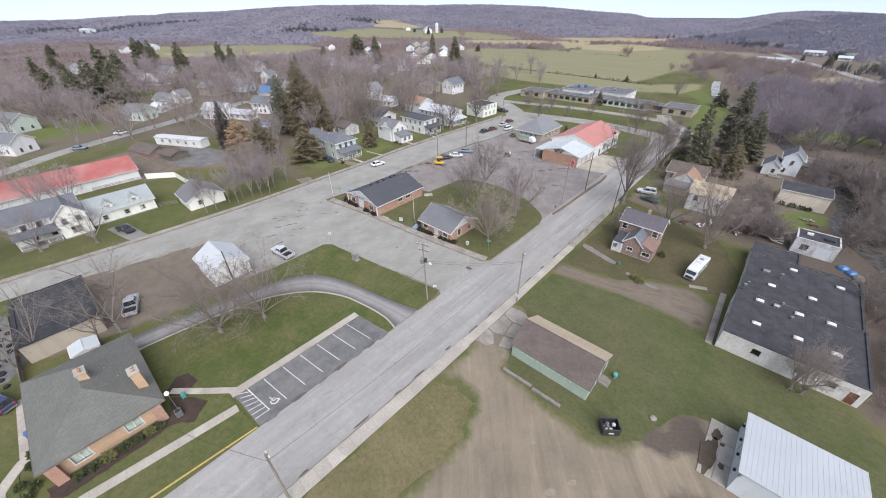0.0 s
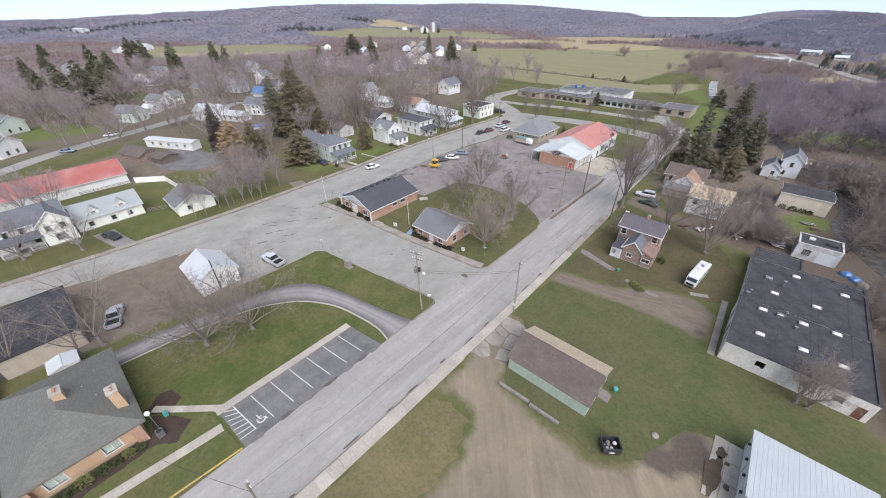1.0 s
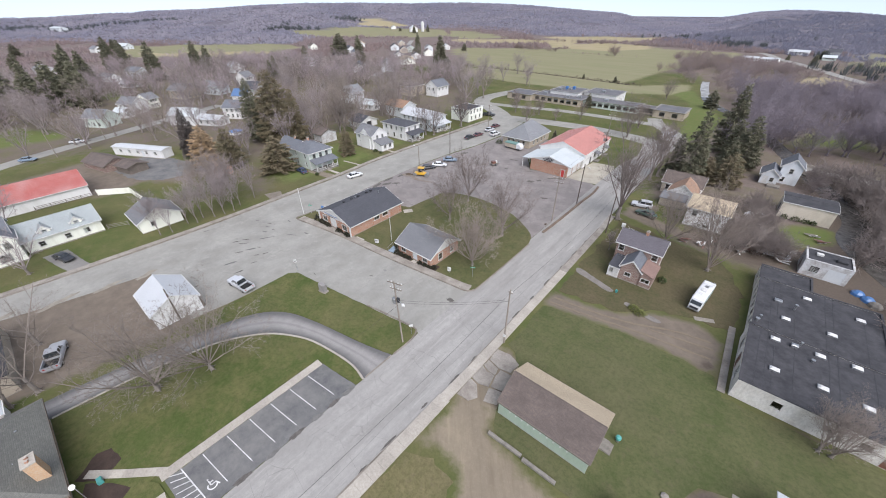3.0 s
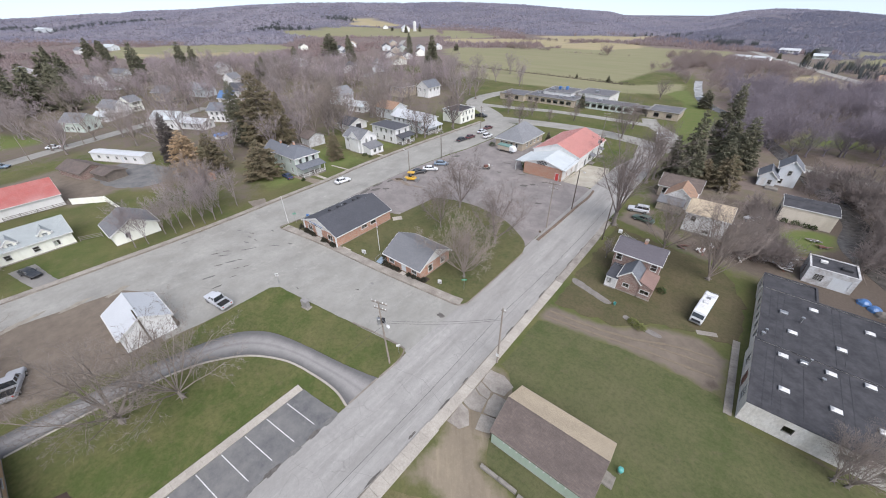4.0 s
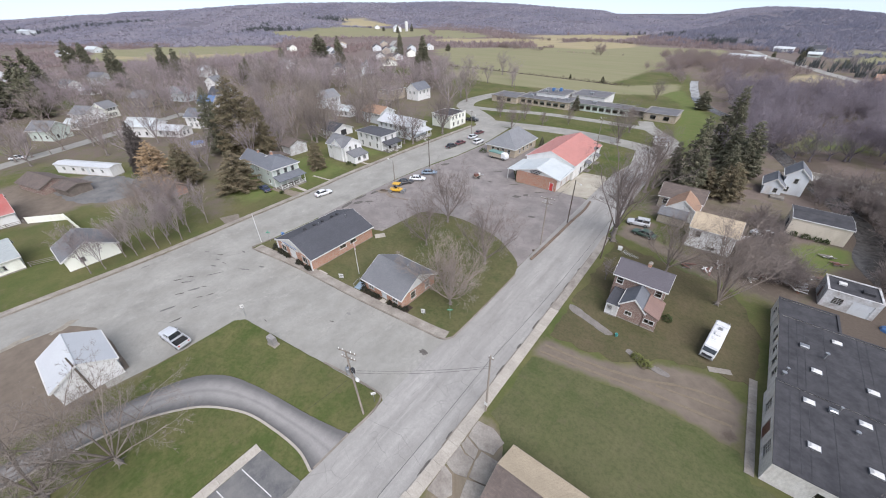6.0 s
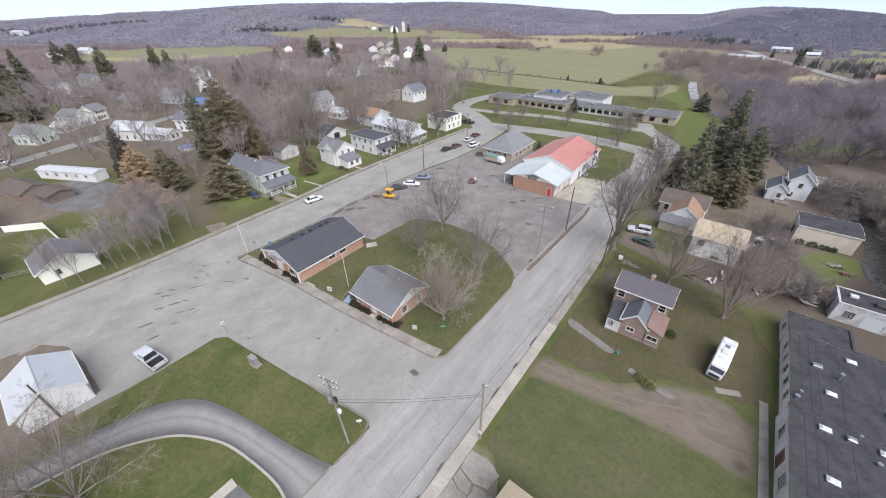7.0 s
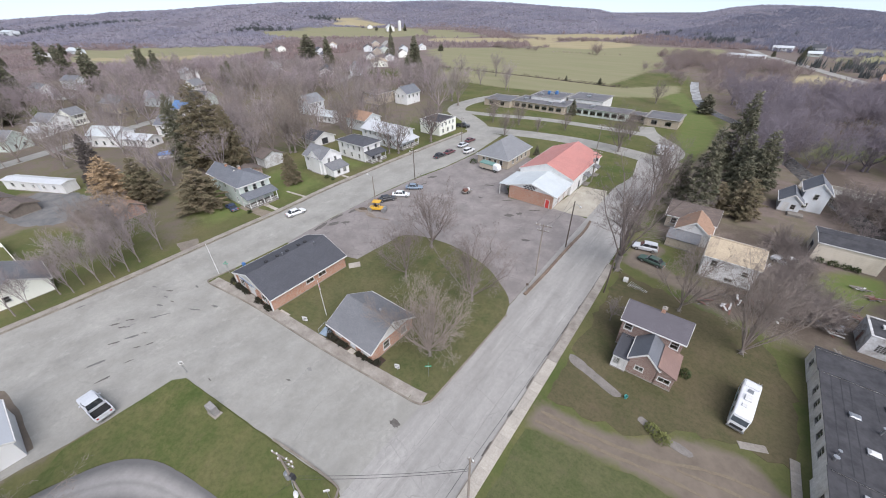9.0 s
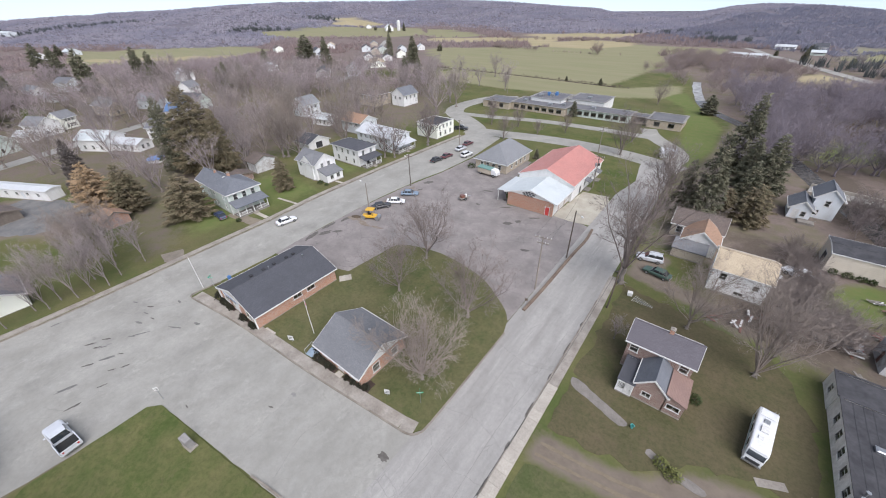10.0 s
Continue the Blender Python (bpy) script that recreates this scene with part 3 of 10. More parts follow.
gx, gy = axis(-110, 70, 1.2, 4200), axis(-80, 120, 1.2, 4200)
X, Y = np.meshgrid(gx, gy)
X, Y = X.ravel(), Y.ravel()
Z = hill_height(X, Y)
masks = {
    "dirt": np.maximum.reduce([inside_soft(X, Y, p, 2.2) for p in (DIRT_LOT,)] + [inside_soft(X, Y, SHED_APRON, 1.4)]),
    "litter": np.maximum.reduce([inside_soft(X, Y, p, s) for p, s in ((TENT_YARD, 2.5), (RIVER_WOODS, 8.0), (SCRAP_YARD, 4.0), (SCRAP_EAST, 2.5), (SIDE_LANE, 2.0))] + [0.62 * inside_soft(X, Y, TOWN_WOODS, 16.0), 0.55 * inside_soft(X, Y, LEAFY_YARD, 5.0)]),
    "gravel": np.maximum.reduce([inside_soft(X, Y, p, s) for p, s in ((WEST_YARD, 4.0), (SIDE_LANE, 2.0), (EAST_DRIVE, 1.6), (TENT_YARD, 1.6))]),
    "field": np.maximum.reduce([inside_soft(X, Y, p, s) for p, s in ((FIELD_NORTH, 6.0), (FIELD_STRIP, 5.0)) + GREENS]),
    "green": np.maximum.reduce([inside_soft(X, Y, LAWN_EAST, 2.5), 0.8 * inside_soft(X, Y, BANK_GRASS, 6.0), 0.9 * inside_soft(X, Y, YARD_GRASS, 2.0)] + [0.9 * inside_soft(X, Y, p, 5.0) for p in TOWN_GREENS]),
    "mud": np.maximum.reduce([spots(X, Y, MUD_SPOTS), 0.75 * inside_soft(X, Y, SCRAP_YARD, 4.0), 0.85 * inside_soft(X, Y, SCRAP_EAST, 3.0), 0.95 * inside_soft(X, Y, CREEK_BANK, 4.0)]),
    "meadow": np.clip((np.hypot(X - HUB[0], Y - HUB[1]) - 290) / 60, 0, 1),
    "straw": np.maximum.reduce([inside_soft(X, Y, p, s) for p, s in TANS]),
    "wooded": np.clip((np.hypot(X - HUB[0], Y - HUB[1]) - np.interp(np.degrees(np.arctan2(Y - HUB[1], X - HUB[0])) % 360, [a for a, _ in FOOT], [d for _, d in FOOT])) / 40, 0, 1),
}
nx, ny = len(gx), len(gy)
ground_mesh = bpy.data.meshes.new("ground")
idx = np.arange(nx * ny).reshape(ny, nx)
quads = np.stack([idx[:-1, :-1], idx[:-1, 1:], idx[1:, 1:], idx[1:, :-1]], -1).reshape(-1, 4)
ground_mesh.vertices.add(nx * ny)
ground_mesh.vertices.foreach_set("co", np.stack([X, Y, Z], -1).astype(np.float32).ravel())
ground_mesh.loops.add(quads.size)
ground_mesh.loops.foreach_set("vertex_index", quads.astype(np.int32).ravel())
ground_mesh.polygons.add(len(quads))
ground_mesh.polygons.foreach_set("loop_start", np.arange(0, quads.size, 4, dtype=np.int32))
ground_mesh.update(calc_edges=True)
for key, v in masks.items():
    at = ground_mesh.attributes.new(key, "FLOAT", "POINT")
    at.data.foreach_set("value", v.astype(np.float32))


def ground_mat():
    m, nt, b = nodes_of("ground_cover")
    pos = world_pos(nt)
    fine = noise_tex(nt, pos, 0.4, 5, 0.8)
    mid = noise_tex(nt, pos, 2.5, 6, 0.7)
    wide = noise_tex(nt, pos, 11.0, 6, 0.65)

    def cover(key, sharp=0.35):
        a = nt.nodes.new("ShaderNodeAttribute")
        a.attribute_name = key
        edge = calc(nt, "ADD", a.outputs["Fac"], calc(nt, "MULTIPLY", calc(nt, "SUBTRACT", mid, 0.5), 0.9))
        return ramp(nt, edge, 0.5 - sharp / 2, 0.5 + sharp / 2)

    grass = mix(nt, ramp(nt, wide, 0.36, 0.64), LUSH, DRY)
    grass = mix(nt, calc(nt, "MULTIPLY", ramp(nt, noise_tex(nt, pos, 28.0, 5, 0.7), 0.45, 0.65), 0.5), grass, (0.125, 0.1, 0.062))
    grass = mix(nt, calc(nt, "MULTIPLY", ramp(nt, fine, 0.42, 0.7), 0.5), grass, (0.062, 0.074, 0.03))
    grass = mix(nt, calc(nt, "MULTIPLY", ramp(nt, mid, 0.55, 0.75), 0.6), grass, BARE)
    lit = mix(nt, ramp(nt, mid, 0.35, 0.7), (0.19, 0.153, 0.135), (0.135, 0.108, 0.094))
    lit = mix(nt, calc(nt, "MULTIPLY", ramp(nt, wide, 0.47, 0.6), 0.55), lit, (0.13, 0.125, 0.066))
    lit = mix(nt, calc(nt, "MULTIPLY", ramp(nt, fine, 0.45, 0.75), 0.4), lit, (0.11, 0.092, 0.075))
    dirt = mix(nt, ramp(nt, wide, 0.35, 0.68), (0.26, 0.218, 0.16), (0.188, 0.157, 0.12))
    dirt = mix(nt, calc(nt, "MULTIPLY", ramp(nt, mid, 0.5, 0.75), 0.5), dirt, (0.155, 0.128, 0.097))
    dirt = mix(nt, calc(nt, "MULTIPLY", ramp(nt, fine, 0.5, 0.8), 0.3), dirt, (0.38, 0.32, 0.235))
    turned = nt.nodes.new("ShaderNodeMapping")
    turned.inputs["Rotation"].default_value = (0, 0, radians(-40))
    nt.links.new(pos, turned.inputs["Vector"])
    tracks = noise_tex(nt, turned.outputs[0], 1.5, 4, 0.65, (1, 0.1, 1))
    dirt = mix(nt, calc(nt, "MULTIPLY", ramp(nt, tracks, 0.52, 0.66), 0.5), dirt, (0.15, 0.122, 0.088))
    dirt = mix(nt, calc(nt, "MULTIPLY", ramp(nt, tracks, 0.45, 0.34), 0.4), dirt, (0.32, 0.27, 0.19))
    gravel = mix(nt, ramp(nt, mid, 0.35, 0.7), (0.19, 0.158, 0.128), (0.135, 0.112, 0.09))
    streak = noise_tex(nt, pos, 14.0, 4, 0.6, (0.25, 1.6, 1))
    field = mix(nt, ramp(nt, streak, 0.3, 0.7), (0.2, 0.2, 0.112), (0.235, 0.215, 0.136))
    straw = mix(nt, ramp(nt, streak, 0.3, 0.7), (0.34, 0.285, 0.19), (0.28, 0.25, 0.14))
    # Ground under the hill woods: their haze blue, darkened to blend with the slivers.
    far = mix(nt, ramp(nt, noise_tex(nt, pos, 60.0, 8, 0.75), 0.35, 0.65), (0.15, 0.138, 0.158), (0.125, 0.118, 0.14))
    meadow = mix(nt, ramp(nt, noise_tex(nt, pos, 40.0, 6, 0.7, (0.4, 1.5, 1)), 0.38, 0.62), (0.18, 0.138, 0.13), (0.15, 0.128, 0.112))
    yard = mix(nt, ramp(nt, mid, 0.4, 0.65), (0.15, 0.115, 0.08), (0.11, 0.1, 0.05))
    mudc = mix(nt, ramp(nt, fine, 0.35, 0.7), (0.125, 0.102, 0.083), (0.088, 0.072, 0.06))
    lush = mix(nt, ramp(nt, mid, 0.35, 0.7), (0.105, 0.14, 0.045), (0.14, 0.145, 0.06))
    col = grass
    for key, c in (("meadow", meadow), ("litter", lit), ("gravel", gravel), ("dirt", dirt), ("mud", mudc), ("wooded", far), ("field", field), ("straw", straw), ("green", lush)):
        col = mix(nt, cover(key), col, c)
    nt.links.new(col, b.inputs["Base Color"])
    b.inputs["Roughness"].default_value = 0.95
    b.inputs["Specular IOR Level"].default_value = 0.1
    bump(nt, b, fine, 0.05, 0.7)
    return m


ground_mesh.materials.append(ground_mat())
tagged(new("ground", ground_mesh), "patchy early spring grass, leaf litter, dirt and far fields", "ground", kind="structure")

# ---------------------------------------------------------------- roads and paving
R1W, R1E = 1.0, 10.65
sheet("road", [(R1W, -140), (9.6, -140), (9.85, -43), (10.2, -26), (R1E, -12), (R1E, 30), (10.6, 54), (10.4, 85), (10.0, 113), (R1W, 113), (R1W, 28)], 0.035, M["road"], "pale worn asphalt road running past the junction", "road")
PLAZA = [(1.05, -9.2), (0.2, -8.7), (-13, -10.6), (-27.2, -12.6), (-28.2, -13.6), (-28.9, -25), (-29.6, -30.6), (-31.3, -30.6), (-31.4, -27.6), (-39.4, -27.7), (-45, -28.4), (-49, -31), (-50, -36), (-51.5, -44), (-54.6, -55), (-55.6, -64), (-56, -140),
         (-62, -140), (-62.3, -61), (-60.6, -43), (-59.4, -20), (-59.5, -7), (-60, 8), (-60.3, 22), (-61.6, 37), (-61.9, 61), (-61.3, 86), (-60.5, 108), (-47.5, 108), (-45, 86), (-45.5, 70), (-47.2, 60), (-48.2, 45), (-47.8, 26), (-46.8, 14), (-47.0, -1.2), (-41.8, -0.55), (-36.8, 0.15), (-31, 0.75), (-25.3, 1.15), (-18.2, 1.65), (-11.9, 2.25), (-6.3, 2.85), (-1, 3.35), (1.05, 3.7)]
sheet("street", rough_edge(PLAZA, 1.5, 0.06, 1), 0.030, M["street"], "wide grey asphalt street with patches and cracks", "street")
sheet("car_park", rough_edge([(-47.5, 15), (-42, 17.5), (0.8, 27), (1.5, 63), (-4, 64), (-19, 62), (-24, 70), (-27, 92), (-44, 92), (-45, 70), (-47.3, 55), (-48, 40)], 1.5, 0.12, 2), 0.024, M["lot"], "brownish grey worn asphalt lot", "car park")
sheet("cross_street", ribbon(spline([(-64, 110), (-50, 112.5), (-36, 115.5), (-20, 117), (-4, 115), (6, 112), (12, 110)]), 8.0), 0.020, M["street"], "narrow grey cross street", "street")
sheet("loop_drive", ribbon(spline([(5, 109), (8.2, 116), (9, 123), (6, 130), (1.5, 135.5), (-3, 142), (-6, 150)]), 6.0), 0.028, M["street"], "curving grey asphalt loop drive", "drive")
sheet("front_drive", ribbon(spline([(-2, 139), (-20, 139), (-45, 137.5), (-66, 132), (-88, 128)]), 5.0), 0.016, M["street"], "thin grey drive before the school", "drive")
sheet("north_road", ribbon(spline([(-56, 104), (-62, 113), (-72, 121), (-84, 129), (-89, 140), (-88, 155), (-84, 166), (-74, 172)]), 8.5), 0.012, M["street"], "grey road curving towards the school", "road")
sheet("west_road", ribbon(spline([(-128, -80), (-143, -56), (-152, -44), (-160, -28), (-168, -8), (-176, 10), (-188, 40)]), 6.5), 0.03, M["street"], "pale narrow side road", "road")
sheet("yard_paving", rough_edge([(-127, -8), (-104, -1), (-98, -4), (-99, -14), (-106, -19), (-124, -22)], 1.2, 0.4, 3), 0.02, M["black"], "dark patched asphalt yard", "yard")
sheet("apron", rough_edge([(-7.6, 63.4), (-3.6, 63.0), (2.2, 64.0), (1.2, 76), (0.2, 81), (-6.4, 80)], 1.2, 0.15, 4), 0.034, plain("pale_apron_concrete", (0.46, 0.43, 0.36), (0.36, 0.33, 0.27), 3, 0.2, 0.9), "pale stained concrete apron", "apron")
sheet("parking_bay", rough_edge([(-5.4, -42.0), (0.9, -41.6), (1.0, -21.2), (-5.4, -22.0)], 1.0, 0.05, 5), 0.045, M["black"], "dark asphalt parking bay with white lines", "parking")
OUTER = spline([(1.0, -14.6), (-2.5, -15.6), (-6, -16.4), (-12.5, -17.7), (-18.2, -19.4), (-21.8, -22), (-23.9, -25.8), (-25.6, -31.9), (-26.5, -37), (-27.3, -43), (-28, -49), (-28.6, -62)])
INNER = spline([(1.0, -20.0), (-2, -19.5), (-6.5, -19.9), (-11.2, -20.9), (-15.6, -23.2), (-18.4, -25.9), (-21, -30.1), (-22.6, -36), (-23.5, -41.4), (-24.2, -48.5), (-25.2, -62)])


def drive_strip(left, right, z, label):
    """Paved strip whose middle is worn paler by traffic."""
    n = min(len(left), len(right))
    cols = 13
    V = [(left[i][0] + (right[i][0] - left[i][0]) * k / (cols - 1), left[i][1] + (right[i][1] - left[i][1]) * k / (cols - 1), z) for i in range(n) for k in range(cols)]
    me = bpy.data.meshes.new("driveway")
    me.from_pydata(V, [], [(i * cols + k, i * cols + k + 1, (i + 1) * cols + k + 1, (i + 1) * cols + k) for i in range(n - 1) for k in range(cols - 1)])
    at = me.attributes.new("worn", "FLOAT", "POINT")
    at.data.foreach_set("value", np.tile(np.sin(np.linspace(0, math.pi, cols)) ** 1.6 - 0.35 * np.exp(-((np.linspace(-1, 1, cols)) / 0.12) ** 2), n).astype(np.float32))
    m, nt, b = nodes_of("worn_drive_asphalt")
    pos = world_pos(nt)
    a = nt.nodes.new("ShaderNodeAttribute")
    a.attribute_name = "worn"
    w = calc(nt, "ADD", a.outputs["Fac"], calc(nt, "MULTIPLY", calc(nt, "SUBTRACT", noise_tex(nt, pos, 1.6, 6, 0.75), 0.5), 0.7))
    col = mix(nt, ramp(nt, w, 0.15, 0.95), (0.115, 0.112, 0.112), (0.3, 0.288, 0.275))
    grain = noise_tex(nt, pos, 0.15, 4, 0.8)
    col = mix(nt, calc(nt, "MULTIPLY", ramp(nt, grain, 0.35, 0.7), 0.3), col, (0.12, 0.115, 0.11))
    nt.links.new(col, b.inputs["Base Color"])
    b.inputs["Roughness"].default_value = 0.9
    bump(nt, b, grain, 0.01)
    me.materials.append(m)
    ob = tagged(new("driveway", me), label, "driveway", kind="structure")
    ob.modifiers.new("depth", "SOLIDIFY").thickness = 0.2


drive_strip(INNER, OUTER, 0.040, "curved dark grey driveway worn pale along the middle")
kerb_line("driveway_kerb", INNER[:-6], 0.28, 0.16, M["concrete"], "pale concrete kerb along the drive")

sheet("yard_asphalt", rough_edge([(-62, -75), (-50, -61.4), (-40, -60.0), (-34.2, -59.2), (-31, -61.5), (-33, -66), (-40, -75)], 1.2, 0.3, 19), 0.03, M["black"], "dark asphalt behind the workshop", "yard")

# raised lawns
LAWN_HALL = INNER[:-1] + [(-25.2, -60), (-9.2, -60), (-5.6, -57), (-6.6, -43.2), (-6.7, -22.2), (0.9, -21.2)]
sheet("lawn", rough_edge(LAWN_HALL, 1.0, 0.05, 6), 0.10, M["lawn"], "green mown lawn with worn patches", "lawn")
sheet("lawn", rough_edge([(-6.6, -43.0), (-5.5, -42.4), (0.75, -42.0), (0.0, -53), (-1.2, -70), (-8, -70), (-7, -57)], 1.0, 0.05, 7), 0.095, M["lawn"], "grass verge beside the parking bay", "lawn")
sheet("lawn", rough_edge([(-8, -62), (-1.2, -70), (-1.2, -90), (-40, -90), (-40, -66), (-26, -61)], 1.0, 0.05, 17), 0.07, M["lawn"], "grass behind the brick hall", "lawn")
TRI = OUTER[:36] + [(-25.4, -30), (-28.4, -25.5), (-28.6, -14), (-27.4, -12.7), (-13, -10.8), (0.1, -8.9), (1.0, -9.6)]
sheet("lawn", rough_edge(TRI, 1.0, 0.06, 8), 0.12, M["lawn"], "triangular green lawn with a worn rim", "lawn")
ISLAND_EDGE = spline([(1.7, 24), (0.2, 27.7), (-3.3, 30.6), (-8.9, 33.7), (-19, 35.3), (-27.9, 32.9), (-29.2, 27.3), (-29.9, 18.2)])
ISLAND = [(-46.6, -0.9), (-41.8, -0.45), (-36.8, 0.25), (-31, 0.85), (-25.3, 1.25), (-18.2, 1.75), (-11.9, 2.35), (-6.3, 2.95), (-1, 3.45), (0.9, 4.1), (1.7, 5.2)] + ISLAND_EDGE + [(-42.6, 17.9), (-44.4, 10), (-46.0, 3)]
sheet("lawn", ISLAND, 0.12, M["lawn_island"], "dry green lawn island at the corner", "lawn")
sheet("lawn", rough_edge([(13.0, 9.0), (19, 10.2), (24.3, 11), (29.2, 11.5), (37.6, 11), (38.6, 8), (53, 8.6), (56, 5), (90, 5), (90, -3.6), (44, -4.2), (38.5, -6), (35.2, -13.8), (31, -16.2), (27, -15.4), (22.5, -15.6), (18.6, -14.6), (17.4, -12), (16.8, -6), (14.4, -2.6), (13.1, -2.2)], 1.2, 0.25, 9), 0.035, M["lawn_mid"], "broad yellowish green lawn", "lawn")
sheet("lawn", rough_edge([(13.1, 14.4), (19, 14.8), (23.2, 15.8), (28.5, 20), (32, 21.6), (38.2, 22), (38.2, 34), (34, 43), (24, 45), (13.1, 47)], 1.2, 0.5, 10), 0.035, M["lawn_yard"], "patchy lawn round the brown brick house", "lawn")
sheet("lawn", rough_edge([(11.9, -44), (12.1, -23), (15, -21.8), (18.2, -22), (20, -26.4), (20, -31), (19, -36), (17, -42), (14, -50), (12, -60), (11.6, -50)], 1.0, 0.3, 11), 0.04, M["lawn_dry"], "weedy brown-green verge", "lawn")
sheet("lawn", rough_edge([(-4, 83), (0.8, 82), (3, 95), (1, 108), (-6, 111), (-20, 112), (-26, 110), (-26, 96), (-14, 96)], 1.0, 0.1, 12), 0.05, M["lawn"], "grass strip behind the red-roofed building", "lawn")
sheet("lawn", rough_edge([(-56, 122), (-36, 121), (-20, 122), (-2, 119.5), (4, 121), (4.5, 126), (-1, 133), (-8, 136), (-45, 134), (-66, 128)], 1.5, 0.2, 13), 0.05, M["lawn"], "green lawn before the school", "lawn")

# kerbs and edges
kerb_line("kerb", [(R1W - 0.05, y) for y in np.arange(-19.6, -8.9, 1.5)][:1] + [(R1W - 0.05, -14.7)], 0.25, 0.05, M["kerb"], "dropped concrete kerb at the drive mouth")
kerb_line("kerb", spline([(1.05, -14.4), (1.1, -11), (0.6, -9.2), (-0.5, -8.75), (-6, -9.4), (-10, -10.1)]), 0.22, 0.16, M["kerb"], "worn concrete kerb round the lawn corner")
kerb_line("kerb", spline([(1.75, 24.2), (1.8, 15), (1.75, 6), (1.5, 4.6), (1.0, 3.9), (0.2, 3.5), (-1, 3.35)]), 0.22, 0.17, M["kerb"], "concrete kerb round the island")
kerb_line("kerb", spline([(-1, 3.35), (-6.3, 2.8), (-11.9, 2.2), (-18.2, 1.6), (-25.3, 1.1), (-31, 0.7), (-36.8, 0.1), (-41.8, -0.6), (-46.6, -1.2), (-47.1, 0.2), (-46.6, 4)], 4), 0.22, 0.17, M["kerb"], "concrete kerb before the brick offices")
kerb_line("yellow_kerb", [(0.85, -41.9), (0.5, -47), (0.1, -53), (-0.4, -60), (-1.2, -72)], 0.14, 0.15, M["yellow"], "kerb painted yellow")
kerb_line("kerb", spline([(-55.5, -140), (-62.1, -140)], 2)[:2] + [(-62.1, -139.9)], 0.2, 0.05, M["kerb"], "road end kerb")
kerb_line("kerb", spline([(-62.4, -62), (-60.7, -43), (-59.5, -20), (-59.6, -7), (-60.1, 8), (-60.4, 22), (-61.7, 37), (-62, 61), (-61.4, 86), (-60.6, 104)], 4), 0.25, 0.15, M["kerb"], "stained concrete kerb along the street")
kerb_line("lot_wall", spline([(1.8, 30.4), (2.1, 38), (2.3, 50), (2.6, 57), (2.2, 62)], 4), 0.5, 0.32, plain("rusty_brown_kerb", (0.22, 0.17, 0.13), (0.14, 0.1, 0.08), 1.5, 0.2, 0.9), "low brown stone edging of the lot")
for line in ([(9.9, -44), (10.25, -26), (10.4, -21.5)], [(10.66, -9), (10.7, -3), (10.66, 9)], [(10.66, 13.8), (10.66, 26), (10.6, 40)]):
    kerb_line("kerb", line, 0.16, 0.12, M["kerb"], "chipped stained concrete kerb")

# painted lines on the bay
bay = thing("bay_marking", "white painted stall lines on dark asphalt", "road marking", kind="structure")
for i in range(6):
    part("stall_line", MB().quad_box(-2.55, 2.55, -0.05, 0.05, 0.046, 0.052), M["white_line"], bay, at=pose(-2.68, -24.25 - 2.73 * i, 0, 0, 0, 6.5))
part("stall_line", MB().quad_box(-2.6, 2.6, -0.06, 0.06, 0.046, 0.052), M["white_line"], bay, at=pose(-2.85, -40.1, 0, 0, 0, 6.5))
for i in range(7):
    a, b = Vector((-4.7 + 0.73 * i, -40.3 + 0.085 * i, 0)), Vector((-5.55 + 0.86 * i, -41.65, 0))
    part("hatch_line", MB().quad_box(0.03, (b - a).length, -0.05, 0.05, 0.046, 0.0515), M["white_line"], bay, at=pose(a.x, a.y, 0, 0, 0, math.degrees(math.atan2(b.y - a.y, b.x - a.x))))
sym = MB()
arc = [(0.45 * math.cos(a), 0.45 * math.sin(a), 0.05) for a in np.linspace(2.4, 6.0, 14)]
for a, b in zip(arc, arc[1:]):
    sym.tube([a, b], 0.07, 4)
for a, b in (((-0.15, 0.75, 0.05), (-0.1, 0.1, 0.05)), ((-0.1, 0.1, 0.05), (0.4, 0.1, 0.05)), ((0.4, 0.1, 0.05), (0.6, -0.4, 0.05)), ((-0.12, 0.45, 0.05), (0.25, 0.45, 0.05)), ((-0.18, 0.85, 0.05), (-0.12, 0.95, 0.05))):
    sym.tube([a, b], 0.07, 4)
part("access_symbol", sym, M["white_line"], bay, at=Matrix.Translation((-1.0, -38.8, 0.042)) @ Matrix.Rotation(radians(90), 4, "Z") @ Matrix.Diagonal((1, 1, 0.2, 1)))

